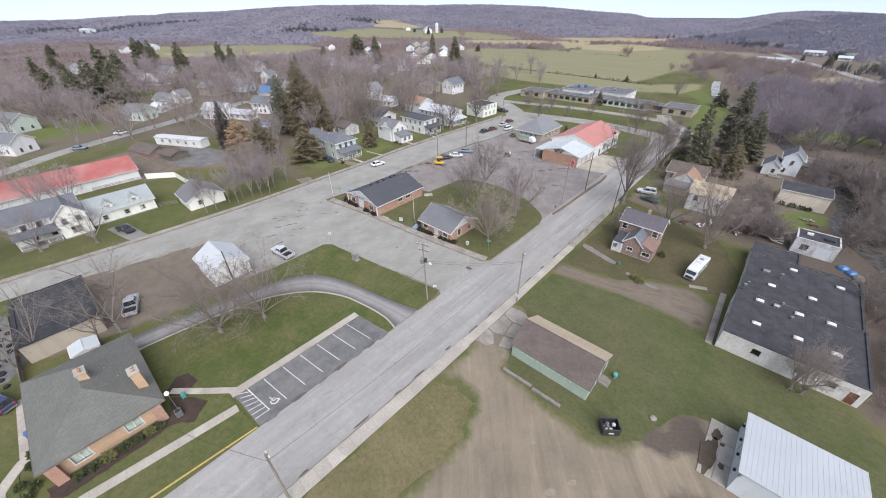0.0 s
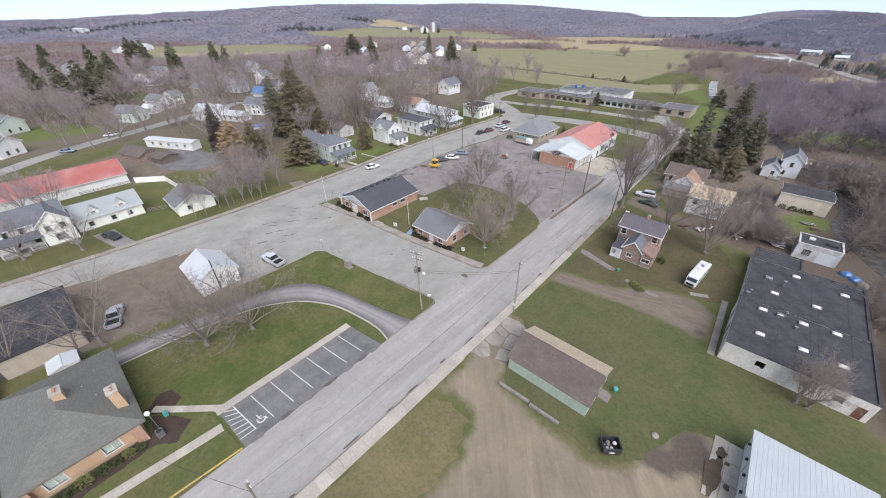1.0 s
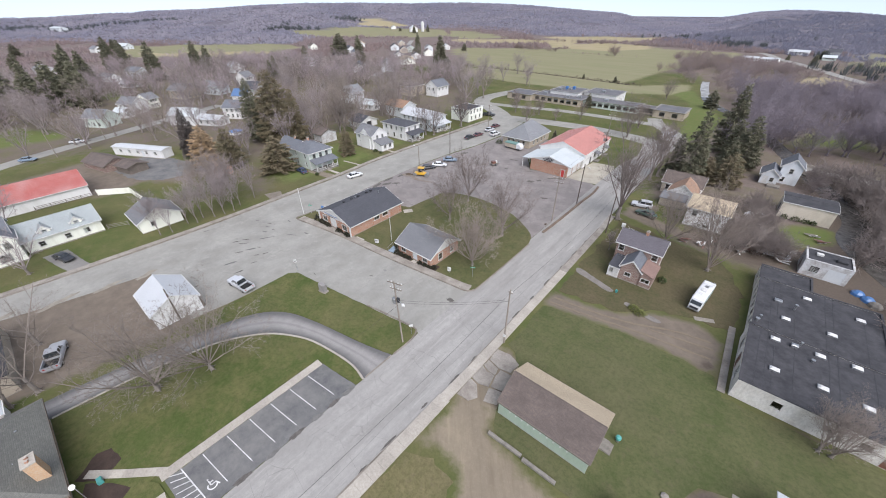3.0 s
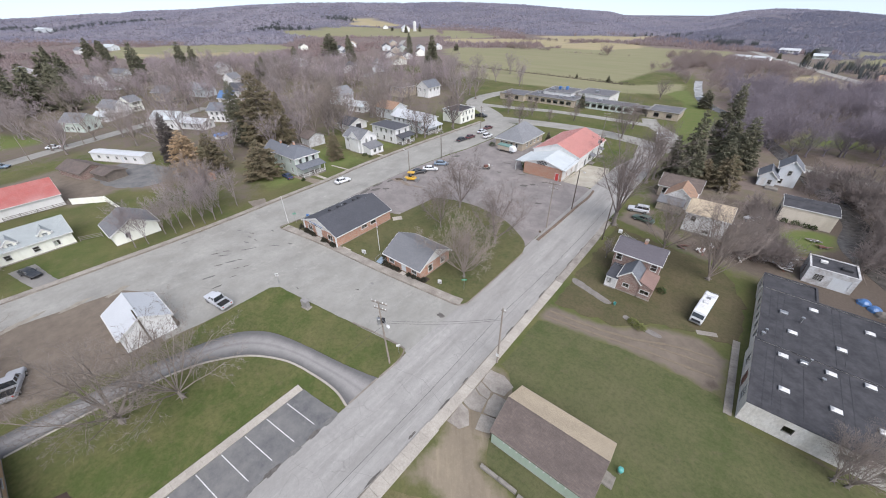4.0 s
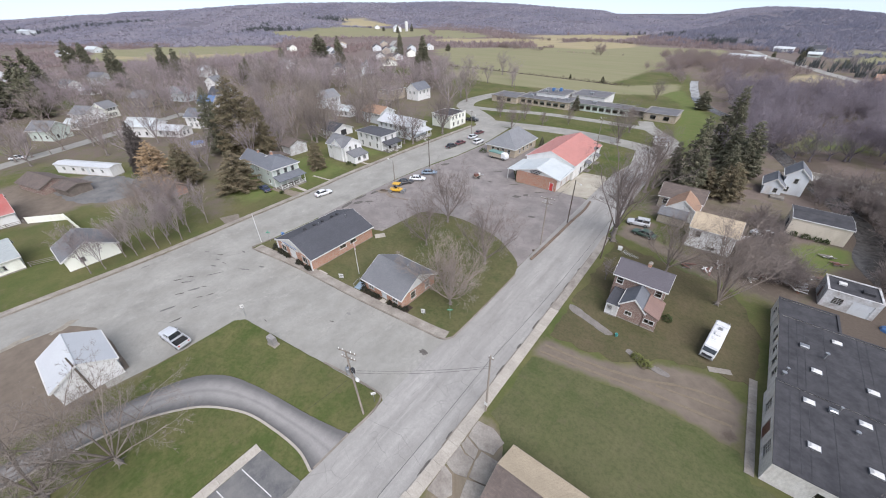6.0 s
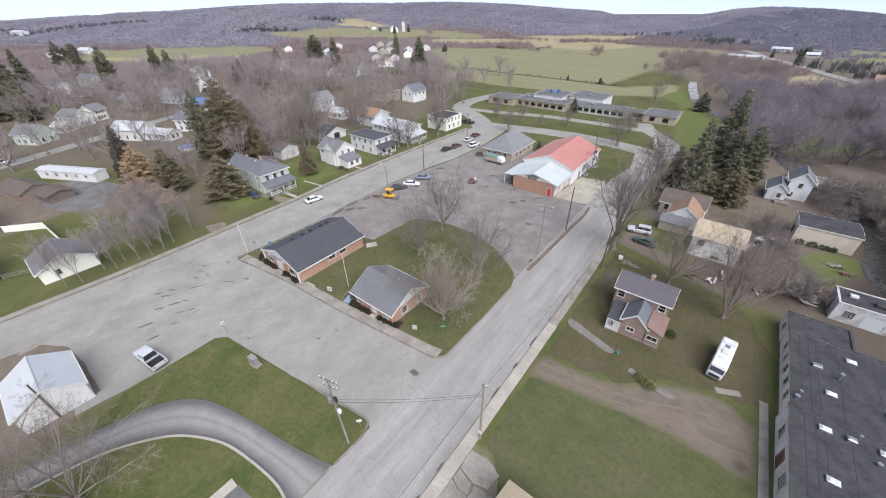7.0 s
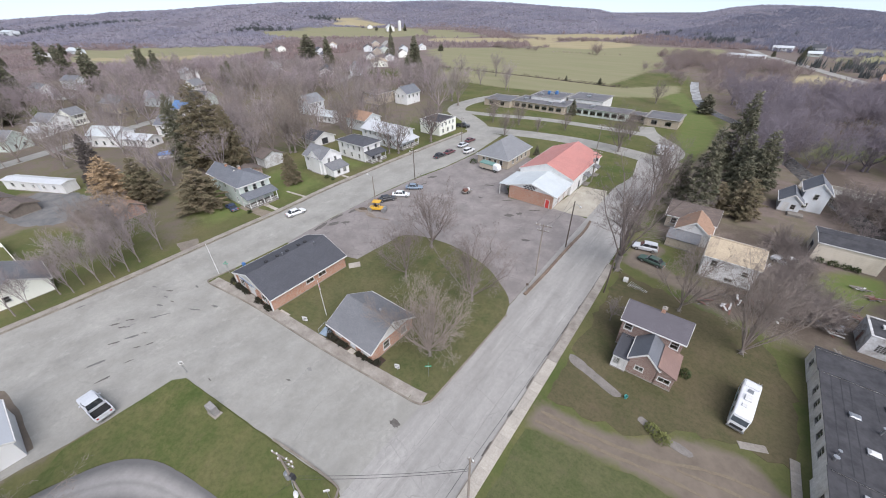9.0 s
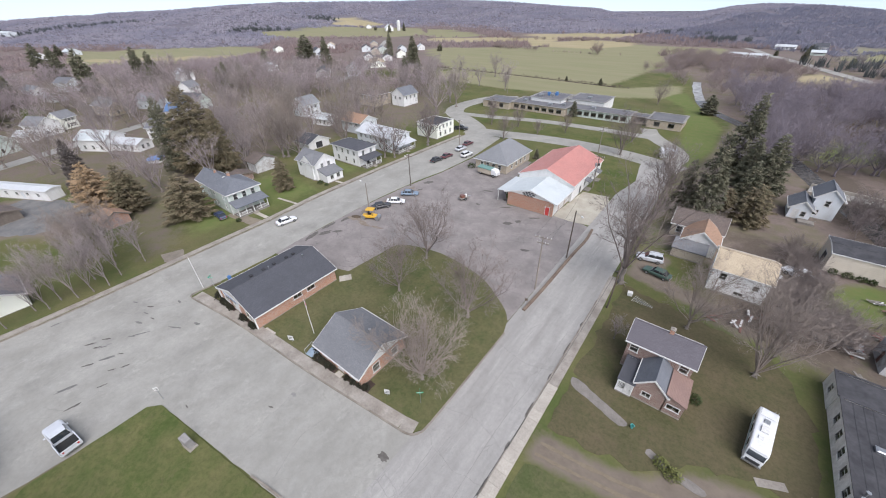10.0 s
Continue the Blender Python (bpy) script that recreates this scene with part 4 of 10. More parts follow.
# ---------------------------------------------------------------- buildings
def wall_panel(length, z0, z1, thick, holes):
    """Wall along local x from 0 to length, outer face at y=0, with through openings (s0, s1, za, zb)."""
    xs = sorted({0.0, length, *(h[0] for h in holes), *(h[1] for h in holes)})
    zs = sorted({z0, z1, *(h[2] for h in holes), *(h[3] for h in holes)})
    mb, pt = MB(), {}

    def vid(x, y, z):
        key = (round(x, 4), y, round(z, 4))
        if key not in pt:
            pt[key] = len(mb.v)
            mb.v.append((x, y, z))
        return pt[key]

    def is_open(i, k):
        if i < 0 or k < 0 or i >= len(xs) - 1 or k >= len(zs) - 1:
            return True
        cx, cz = (xs[i] + xs[i + 1]) / 2, (zs[k] + zs[k + 1]) / 2
        return any(h[0] < cx < h[1] and h[2] < cz < h[3] for h in holes)

    for i in range(len(xs) - 1):
        for k in range(len(zs) - 1):
            if is_open(i, k):
                continue
            x0, x1, a, b = xs[i], xs[i + 1], zs[k], zs[k + 1]
            mb.f.append((vid(x0, 0, a), vid(x1, 0, a), vid(x1, 0, b), vid(x0, 0, b)))
            mb.f.append((vid(x1, thick, a), vid(x0, thick, a), vid(x0, thick, b), vid(x1, thick, b)))
            if is_open(i - 1, k):
                mb.f.append((vid(x0, thick, a), vid(x0, 0, a), vid(x0, 0, b), vid(x0, thick, b)))
            if is_open(i + 1, k):
                mb.f.append((vid(x1, 0, a), vid(x1, thick, a), vid(x1, thick, b), vid(x1, 0, b)))
            if is_open(i, k - 1):
                mb.f.append((vid(x0, thick, a), vid(x1, thick, a), vid(x1, 0, a), vid(x0, 0, a)))
            if is_open(i, k + 1):
                mb.f.append((vid(x0, 0, b), vid(x1, 0, b), vid(x1, thick, b), vid(x0, thick, b)))
    return mb


FRAMES = {}


def frame_mesh(w, h, trim, bars):
    """Window frame with sill and glazing bars; outer face at y=0."""
    key = (round(w, 2), round(h, 2), trim.name, bars)
    if key not in FRAMES:
        mb, b, d = MB(), 0.11, 0.10
        mb.quad_box(-w / 2 - b, w / 2 + b, -0.03, d, h, h + b)
        mb.quad_box(-w / 2 - b - 0.05, w / 2 + b + 0.05, -0.08, d, -b, 0)
        mb.quad_box(-w / 2 - b, -w / 2, -0.03, d, 0, h).quad_box(w / 2, w / 2 + b, -0.03, d, 0, h)
        if bars in ("hung", "grid"):
            mb.quad_box(-w / 2, w / 2, 0.03, 0.08, h / 2 - 0.03, h / 2 + 0.03)
        if bars in ("pair", "grid"):
            mb.quad_box(-0.03, 0.03, 0.03, 0.08, 0, h)
        if bars == "grid":
            for q in (-0.25, 0.25):
                mb.quad_box(w * q - 0.02, w * q + 0.02, 0.03, 0.07, 0, h)
                mb.quad_box(-w / 2, w / 2, 0.03, 0.07, h * (0.5 + q) - 0.02, h * (0.5 + q) + 0.02)
        FRAMES[key] = (mb.mesh("window_frame", trim), MB().quad_box(-w / 2, w / 2, 0.05, 0.065, 0, h).mesh("pane", M["glass"]))
    return FRAMES[key]


def door_mesh(w, h, mat, trim):
    key = ("door", round(w, 2), round(h, 2), mat.name, trim.name)
    if key not in FRAMES:
        leaf = MB().quad_box(-w / 2, w / 2, 0.04, 0.09, 0, h)
        n = max(1, int(h / 0.55))
        for k in range(n):
            for s in ((-1, 1) if w < 2 else (-3, -1, 1, 3)):
                q = w / (4 if w < 2 else 8)
                leaf.quad_box(s * q - q * 0.7, s * q + q * 0.7, 0.025, 0.04, h * (k + 0.12) / n, h * (k + 0.88) / n)
        fr = MB().quad_box(-w / 2 - 0.12, w / 2 + 0.12, -0.03, 0.1, h, h + 0.13).quad_box(-w / 2 - 0.12, -w / 2, -0.03, 0.1, 0, h).quad_box(w / 2, w / 2 + 0.12, -0.03, 0.1, 0, h)
        knob = MB().quad_box(w / 2 - 0.16, w / 2 - 0.08, -0.03, 0.03, h * 0.45, h * 0.45 + 0.14)
        FRAMES[key] = (leaf.mesh("door_leaf", mat), fr.mesh("door_frame", trim), knob.mesh("door_handle", M["metal"]))
    return FRAMES[key]


def gable_roof(L, W, eave, rise, over, end, t=0.16):
    s = rise / (W / 2)
    a, z0 = W / 2 + over, eave - over * s
    prof = [(-a, z0), (0, eave + rise), (a, z0), (a, z0 + t), (0, eave + rise + t), (-a, z0 + t)]
    x0, x1 = -L / 2 - end, L / 2 + end
    pts = [(x0, y, z) for y, z in prof] + [(x1, y, z) for y, z in prof]
    return MB().solid(pts, [(0, 1, 4, 5), (1, 2, 3, 4), (7, 6, 11, 10), (8, 7, 10, 9), (0, 6, 7, 1), (1, 7, 8, 2), (2, 8, 9, 3), (3, 9, 10, 4), (4, 10, 11, 5), (5, 11, 6, 0)])


def hip_roof(L, W, eave, rise, over, ridge, t=0.16):
    a, b, r = L / 2 + over, W / 2 + over, ridge / 2
    pts = [(-a, -b, eave), (a, -b, eave), (a, b, eave), (-a, b, eave), (-a, -b, eave + t), (a, -b, eave + t), (a, b, eave + t), (-a, b, eave + t), (-r, 0, eave + rise), (r, 0, eave + rise)]
    return MB().solid(pts, [(3, 2, 1, 0), (0, 1, 5, 4), (1, 2, 6, 5), (2, 3, 7, 6), (3, 0, 4, 7), (4, 5, 9, 8), (5, 6, 9), (6, 7, 8, 9), (7, 4, 8)])


def slope_roof(L, W, z_front, z_back, over, t=0.14):
    """Single slope; front at -y."""
    a, b = L / 2 + over, W / 2 + over
    k = (z_back - z_front) / W
    zf, zb = z_front - k * over, z_back + k * over
    return MB().solid([(-a, -b, zf), (a, -b, zf), (a, b, zb), (-a, b, zb), (-a, -b, zf + t), (a, -b, zf + t), (a, b, zb + t), (-a, b, zb + t)],
                      [(3, 2, 1, 0), (4, 5, 6, 7), (0, 1, 5, 4), (1, 2, 6, 5), (2, 3, 7, 6), (3, 0, 4, 7)])


def ribs(L, W, eave, rise, over, end, pitch, half_only=False):
    """Standing seams on both slopes of a gabled metal roof."""
    mb, s, t = MB(), rise / (W / 2), 0.16
    a, z0 = W / 2 + over, eave - over * s
    x = -L / 2 - end + 0.1
    while x < L / 2 + end:
        for sg in (-1, 1):
            mb.solid([(x - 0.03, sg * a, z0 + t), (x + 0.03, sg * a, z0 + t), (x + 0.03, 0, eave + rise + t), (x - 0.03, 0, eave + rise + t),
                      (x - 0.02, sg * a, z0 + t + 0.022), (x + 0.02, sg * a, z0 + t + 0.022), (x + 0.02, 0, eave + rise + t + 0.022), (x - 0.02, 0, eave + rise + t + 0.022)],
                     [(4, 5, 6, 7), (0, 1, 5, 4), (1, 2, 6, 5), (3, 0, 4, 7)])
        x += pitch
    return mb


T = 0.2


def building(name, label, category, x0, x1, y0, y1, eave, rise, wall, roof, ridge="x", form="gable", over=0.45, end=0.35, trim="white_trim", wins=(), doors=(), gable=None, turn=0.0,
             chimneys=(), ridge_len=None, base=0.3, seam=0.0, corner=False, thing_at=None, group="", roof_label="", z_back=None, floor_z=0.0, cap=None):
    """A block with through-cut walls, roof and openings. Local x runs along the ridge. wins: (side, s, z, w, h[, bars]); doors: (side, s, w, h, mat).
    Sides: s/n are the long walls at -y/+y, w/e the ends at -x/+x of the local frame; s runs from the wall's middle."""
    cx, cy = (x0 + x1) / 2, (y0 + y1) / 2
    L, W = (x1 - x0, y1 - y0) if ridge == "x" else (y1 - y0, x1 - x0)
    rz = turn + (0 if ridge == "x" else 90)
    here = pose(cx, cy, floor_z, 0, 0, rz)
    if thing_at is None:
        root = thing(name, label, category, here, group)
        sub = None
    else:
        root = thing_at
        sub = thing_at.matrix_basis.inverted() @ here
    wm, rm, tm = M[wall], M[roof], M[trim]

    def put(nm, mb, mat, lab="", at=None, par=None):
        m = (sub @ at if at is not None else sub) if (sub is not None and par is None) else at
        return part(nm, mb, mat, par or root, lab, m)

    sides = {"s": (pose(-L / 2, -W / 2, 0), L), "n": (pose(L / 2, W / 2, 0, 0, 0, 180), L), "e": (pose(L / 2, -W / 2 + T, 0, 0, 0, 90), W - 2 * T), "w": (pose(-L / 2, W / 2 - T, 0, 0, 0, -90), W - 2 * T)}
    for side, (at, length) in sides.items():
        holes = []
        for wi in wins:
            if wi[0] == side:
                s = length / 2 + wi[1]
                holes.append((s - wi[3] / 2, s + wi[3] / 2, wi[2], wi[2] + wi[4]))
        for do in doors:
            if do[0] == side:
                s = length / 2 + do[1]
                holes.append((s - do[2] / 2, s + do[2] / 2, base, base + do[3]))
        top = eave
        if form == "slope":
            top = eave if side == "s" else z_back if side == "n" else eave
        put("wall", wall_panel(length, 0.0 if not base else 0.0, top, T, [h for h in holes if h[3] < eave]), wm, "", at)
        for wi in wins:
            if wi[0] == side:
                fm, pm = frame_mesh(wi[3], wi[4], tm, wi[5] if len(wi) > 5 else "hung")
                w = put("window", fm, None, "", at @ pose(length / 2 + wi[1], 0, wi[2]))
                pane = part("pane", pm, None, w)
                pane.visible_shadow = False
        for do in doors:
            if do[0] == side:
                lm, fm, km = door_mesh(do[2], do[3], M[do[4]], tm)
                d = put("door", lm, None, "", at @ pose(length / 2 + do[1], 0, base))
                part("door_frame", fm, None, d)
                part("door_handle", km, None, d)
    put("foundation", MB().quad_box(-L / 2 - 0.02, L / 2 + 0.02, -W / 2 - 0.02, W / 2 + 0.02, -0.4, min(base, 0.25) - 0.01 if base else 0.02), M["old_concrete"])
    if form == "gable":
        put("roof", gable_roof(L, W, eave, rise, over, end), rm, roof_label)
        g = M[gable] if gable else wm
        for sg in (-1, 1):
            xo, xi = sg * L / 2, sg * (L / 2 - T)
            put("gable", MB().solid([(xo, -W / 2, eave), (xo, W / 2, eave), (xo, 0, eave + rise), (xi, -W / 2, eave), (xi, W / 2, eave), (xi, 0, eave + rise)],
                                    [(0, 1, 2), (5, 4, 3), (0, 2, 5, 3), (1, 4, 5, 2), (0, 3, 4, 1)]), g)
            s = rise / (W / 2)
            fas = MB()
            for q in (-1, 1):
                e = sg * (L / 2 + end)
                p = [(e, q * (W / 2 + over), eave - over * s - 0.14), (e, 0, eave + rise - 0.14), (e, 0, eave + rise + 0.17), (e, q * (W / 2 + over), eave - over * s + 0.17)]
                fas.solid(p + [(v[0] + sg * 0.04, v[1], v[2]) for v in p], [(0, 1, 2, 3), (7, 6, 5, 4), (0, 4, 5, 1), (1, 5, 6, 2), (2, 6, 7, 3), (3, 7, 4, 0)])
            put("bargeboard", fas, tm)
        for q in (-1, 1):
            s = rise / (W / 2)
            z = eave - over * s
            put("gutter", MB().quad_box(-L / 2 - end, L / 2 + end, q * (W / 2 + over) - 0.06 + q * 0.065, q * (W / 2 + over) + 0.06 + q * 0.065, z - 0.03, z + 0.13), tm)
        put("ridge_cap", MB().tube([(-L / 2 - end, 0, eave + rise + 0.15), (L / 2 + end, 0, eave + rise + 0.15)], 0.09, 6), rm)
        if seam:
            put("roof_seams", ribs(L, W, eave, rise, over, end, seam), rm)
    elif form == "hip":
        put("roof", hip_roof(L, W, eave, rise, over, ridge_len if ridge_len is not None else max(0.1, L - W)), rm, roof_label)
        a, b = L / 2 + over, W / 2 + over
        fas = MB()
        for p in ((-a, a, -b - 0.04, -b), (-a, a, b, b + 0.04), (-a - 0.04, -a, -b, b), (a, a + 0.04, -b, b)):
            fas.quad_box(*p, eave - 0.08, eave + 0.18)
        put("fascia", fas, M[cap] if cap else tm)
    elif form == "slope":
        put("roof", slope_roof(L, W, eave, z_back, over), rm, roof_label)
        for sg in (-1, 1):
            xo, xi = sg * L / 2, sg * (L / 2 - T)
            put("gable", MB().solid([(xo, -W / 2, eave), (xo, W / 2, eave), (xo, W / 2, z_back), (xi, -W / 2, eave), (xi, W / 2, eave), (xi, W / 2, z_back)],
                                    [(0, 1, 2), (5, 4, 3), (0, 2, 5, 3), (1, 4, 5, 2), (0, 3, 4, 1)]), wm)
    else:
        put("roof", MB().quad_box(-L / 2 + T, L / 2 - T, -W / 2 + T, W / 2 - T, eave - 0.25, eave - 0.08), rm, roof_label)
        rim = MB()
        for p in ((-L / 2 - over, L / 2 + over, -W / 2 - over, -W / 2 + T + 0.05), (-L / 2 - over, L / 2 + over, W / 2 - T - 0.05, W / 2 + over), (-L / 2 - over, -L / 2 + T + 0.05, -W / 2 + T + 0.05, W / 2 - T - 0.05), (L / 2 - T - 0.05, L / 2 + over, -W / 2 + T + 0.05, W / 2 - T - 0.05)):
            rim.quad_box(*p, eave, eave + 0.07)
        put("parapet_cap", rim, M[cap] if cap else tm)
    if corner:
        for sx in (-1, 1):
            for sy in (-1, 1):
                put("corner_board", MB().quad_box(sx * L / 2 - 0.08, sx * L / 2 + 0.08, sy * W / 2 - 0.08, sy * W / 2 + 0.08, 0.05, eave - 0.02), tm)
    for px, py, w, top, mat in chimneys:
        ch = put("chimney", MB().quad_box(px - w / 2, px + w / 2, py - w / 2, py + w / 2, eave - 0.3, top), M[mat])
        part("chimney_cap", MB().quad_box(px - w / 2 - 0.06, px + w / 2 + 0.06, py - w / 2 - 0.06, py + w / 2 + 0.06, top, top + 0.12).lathe([(0.13, top + 0.12), (0.13, top + 0.35), (0.1, top + 0.35)], 8, pose(px, py, 0)), M["old_concrete"], ch)
    return root


def row(side, count, length, z, w, h, bars="hung"):
    return [(side, (i + 0.5) / count * length - length / 2, z, w, h, bars) for i in range(count)]


def porch(root, x0, x1, y0, y1, z, roof, posts=4, floor=0.4, z_in=None, facing="e"):
    """Open porch in world coordinates with posts, rail and a sloping roof, built under a house."""
    inv = root.matrix_basis.inverted()
    p = lambda nm, mb, mat, lab="": part(nm, mb, mat, root, lab, inv)
    p("porch_floor", MB().quad_box(x0, x1, y0, y1, -0.1, floor), M["timber"])
    zi = z_in or z + 0.7
    o = 0.35
    if facing == "e":
        zs = (zi, z, z, zi)
    elif facing == "s":
        zs = (z, z, zi, zi)
    q = [(x0, y0 - o), (x1 + o, y0 - o), (x1 + o, y1 + o), (x0, y1 + o)]
    p("porch_roof", MB().solid([(a, b, c) for (a, b), c in zip(q, zs)] + [(a, b, c + 0.14) for (a, b), c in zip(q, zs)], [(3, 2, 1, 0), (4, 5, 6, 7), (0, 1, 5, 4), (1, 2, 6, 5), (2, 3, 7, 6), (3, 0, 4, 7)]), M[roof])
    for i in range(posts):
        t = i / (posts - 1)
        a, b = (x1 - 0.1, y0 + 0.1 + t * (y1 - y0 - 0.2)) if facing == "e" else (x0 + 0.1 + t * (x1 - x0 - 0.2), y0 + 0.1)
        p("porch_post", MB().quad_box(a - 0.08, a + 0.08, b - 0.08, b + 0.08, floor, z + 0.02), M["white_trim"])
    rail = MB().quad_box(x0, x1, y0 + 0.03, y0 + 0.09, floor + 0.8, floor + 0.88).quad_box(x0, x1, y0 + 0.03, y0 + 0.09, floor + 0.1, floor + 0.16)
    if facing == "e":
        m = (y0 + y1) / 2
        for a, b in ((y0, m - 0.6), (m + 0.6, y1)):
            rail.quad_box(x1 - 0.1, x1 - 0.04, a, b, floor + 0.8, floor + 0.88).quad_box(x1 - 0.1, x1 - 0.04, a, b, floor + 0.1, floor + 0.16)
            for y in np.arange(a, b, 0.18):
                rail.quad_box(x1 - 0.09, x1 - 0.05, y, y + 0.04, floor + 0.16, floor + 0.8)
        for k in range(3):
            p("step", MB().quad_box(x1 + 0.3 * k, x1 + 0.3 * k + 0.3, m - 0.6, m + 0.6, -0.1, floor - 0.12 * (k + 1)), M["old_concrete"])
    p("porch_rail", rail, M["white_trim"])


def roof_box(root, x, y, z, sx, sy, sz, mat, nm="roof_vent", lab=""):
    inv = root.matrix_basis.inverted()
    return part(nm, MB().quad_box(x - sx / 2, x + sx / 2, y - sy / 2, y + sy / 2, z, z + sz * 0.8).solid(
        [(x - sx / 2 - 0.05, y - sy / 2 - 0.05, z + sz * 0.8), (x + sx / 2 + 0.05, y - sy / 2 - 0.05, z + sz * 0.8), (x + sx / 2 + 0.05, y + sy / 2 + 0.05, z + sz * 0.8), (x - sx / 2 - 0.05, y + sy / 2 + 0.05, z + sz * 0.8),
         (x - sx / 3, y - sy / 3, z + sz), (x + sx / 3, y - sy / 3, z + sz), (x + sx / 3, y + sy / 3, z + sz), (x - sx / 3, y + sy / 3, z + sz)],
        [(3, 2, 1, 0), (4, 5, 6, 7), (0, 1, 5, 4), (1, 2, 6, 5), (2, 3, 7, 6), (3, 0, 4, 7)]), M[mat], root, lab, inv)


def vent_pipe(root, x, y, z, h=0.6, r=0.07, mat="metal", cap=True):
    inv = root.matrix_basis.inverted()
    return part("vent_pipe", MB().lathe([(r, z - 0.3), (r, z + h), (r * (2 if cap else 1), z + h), (r * (2 if cap else 1), z + h + 0.08)], 8, pose(x, y, 0)), M[mat], root, "", inv)


# brick offices on the island
office = building("brick_office", "long red brick office with charcoal shingle roof and white gable", "office building", -41.4, -29.6, 2.0, 17.2, 2.75, 2.2, "brick_red", "r_dark", "y", over=0.4, end=0.3, gable="white_trim",
                  wins=[("s", -0.2, 1.4, 1.45, 0.75, "pair"), ("s", 2.4, 1.4, 1.45, 0.75, "pair"), ("w", -3.6, 0.9, 1.6, 1.3, "pair"), ("w", 3.6, 0.9, 1.6, 1.3, "pair"), ("n", -3, 1.3, 1.6, 0.9, "pair"), ("n", 3, 1.3, 1.6, 0.9, "pair")],
                  doors=[("w", -0.4, 1.9, 2.15, "white_trim")])
for y in (6.0, 8.2, 10.2, 12.6, 14.0):
    roof_box(office, -36.6, y, 4.75, 0.5, 0.5, 0.35, "dark_frame")
for y, x in ((14.6, -34.5), (9.0, -36.2)):
    vent_pipe(office, x, y, 4.6)
inv = office.matrix_basis.inverted()
sign = part("sign_board", MB().quad_box(-38.6, -33.2, 1.62, 1.68, 3.0, 3.75), M["white_trim"], office, "white sign board with dark lettering", inv)
for k in range(11):
    part("letter_bar", MB().quad_box(-38.2 + k * 0.44, -37.9 + k * 0.44, 1.595, 1.618, 3.42, 3.66), M["blue"], sign)
for k in range(8):
    part("letter_bar", MB().quad_box(-37.6 + k * 0.44, -37.3 + k * 0.44, 1.595, 1.618, 3.08, 3.26), M["dark_frame"], sign)
for x in (-41.25, -29.75):
    part("pilaster", MB().quad_box(x - 0.16, x + 0.16, 1.8, 1.98, 0.1, 2.72), M["white_trim"], office, "white corner pilaster", inv)

cottage = building("brick_cottage", "small brick office with grey shingle roof and white gable", "office building", -17.6, -8.6, 4.6, 13.0, 2.55, 2.3, "brick_red", "r_grey", "x", over=0.45, end=0.4, gable="white_trim",
                   wins=[("s", -2.9, 0.9, 1.2, 1.25, "pair"), ("s", 2.9, 0.9, 1.2, 1.25, "pair"), ("e", -1.4, 0.75, 1.1, 1.35, "hung"), ("e", 2.2, 0.75, 1.0, 1.3, "hung"), ("w", 0, 0.9, 1.2, 1.2, "hung")],
                   doors=[("s", 0.3, 1.0, 2.05, "grey_wall")])
vent_pipe(cottage, -11.6, 9.6, 4.3, 0.6, 0.1)
inv = cottage.matrix_basis.inverted()
sg = part("sign_board", MB().quad_box(-10.9, -9.3, 4.5, 4.56, 1.95, 2.4), M["white_trim"], cottage, "white sign board", inv)
for k in range(4):
    part("letter_bar", MB().quad_box(-10.75 + k * 0.35, -10.5 + k * 0.35, 4.475, 4.498, 2.05, 2.28), M["dark_frame"], sg)

# brick hall with hipped roof
hall = building("brick_hall", "buff brick hall with a low hipped grey shingle roof", "hall", -24.0, -9.2, -58.8, -48.7, 3.0, 2.9, "brick_tan", "r_hall", "x", "hip", over=0.7, ridge_len=4.5, trim="white_trim", cap="tan_dull",
                wins=[("e", -2.6, 0.9, 1.5, 1.45, "pair"), ("e", 2.2, 0.9, 1.5, 1.45, "pair"), ("n", -3, 0.9, 1.3, 1.3, "grid"), ("n", 3, 0.9, 1.3, 1.3, "grid"), ("s", -3, 0.9, 1.3, 1.3, "grid")])
inv = hall.matrix_basis.inverted()
for x, y, z, w in ((-16.5, -53.3, 5.1, 1.35), (-12.4, -49.1, 4.7, 1.4)):
    ch = part("chimney", MB().quad_box(x - w / 2, x + w / 2, y - w / 3, y + w / 3, z - 1.8, z + 1.5), M["brick_tan"], hall, "buff brick chimney", inv)
    part("chimney_cap", MB().quad_box(x - w / 2 - 0.08, x + w / 2 + 0.08, y - w / 3 - 0.08, y + w / 3 + 0.08, z + 1.5, z + 1.64), M["concrete"], ch)
    for q in (-0.25, 0.25):
        part("flue", MB().lathe([(0.16, z + 1.64), (0.16, z + 1.9), (0.12, z + 1.9)], 8, pose(x + q, y, 0)), M["brick_red"], ch)
for y in (-58.5, -49.1):
    wing = MB()
    for k in range(9):
        wing.quad_box(-9.25, -8.55 + 0.012 * (9 - k), y - 0.5, y + 0.5, 0.02 + k * 0.31, 0.3 + k * 0.31)
    part("buttress", wing, M["brick_red"], hall, "banded red brick corner pier", inv)
for side_y in (-2.6, 2.2):
    part("blind", MB().quad_box(-9.36, -9.33, -53.75 + side_y - 0.72, -53.75 + side_y + 0.72, 0.95, 2.3), M["blind"], hall, "pale drawn blind behind the glass", inv)
for x, y, z in ((-20, -50.2, 3.9), (-17.4, -51.6, 4.5), (-15.2, -50.8, 4.1)):
    vent_pipe(hall, x, y, z, 0.3, 0.06)

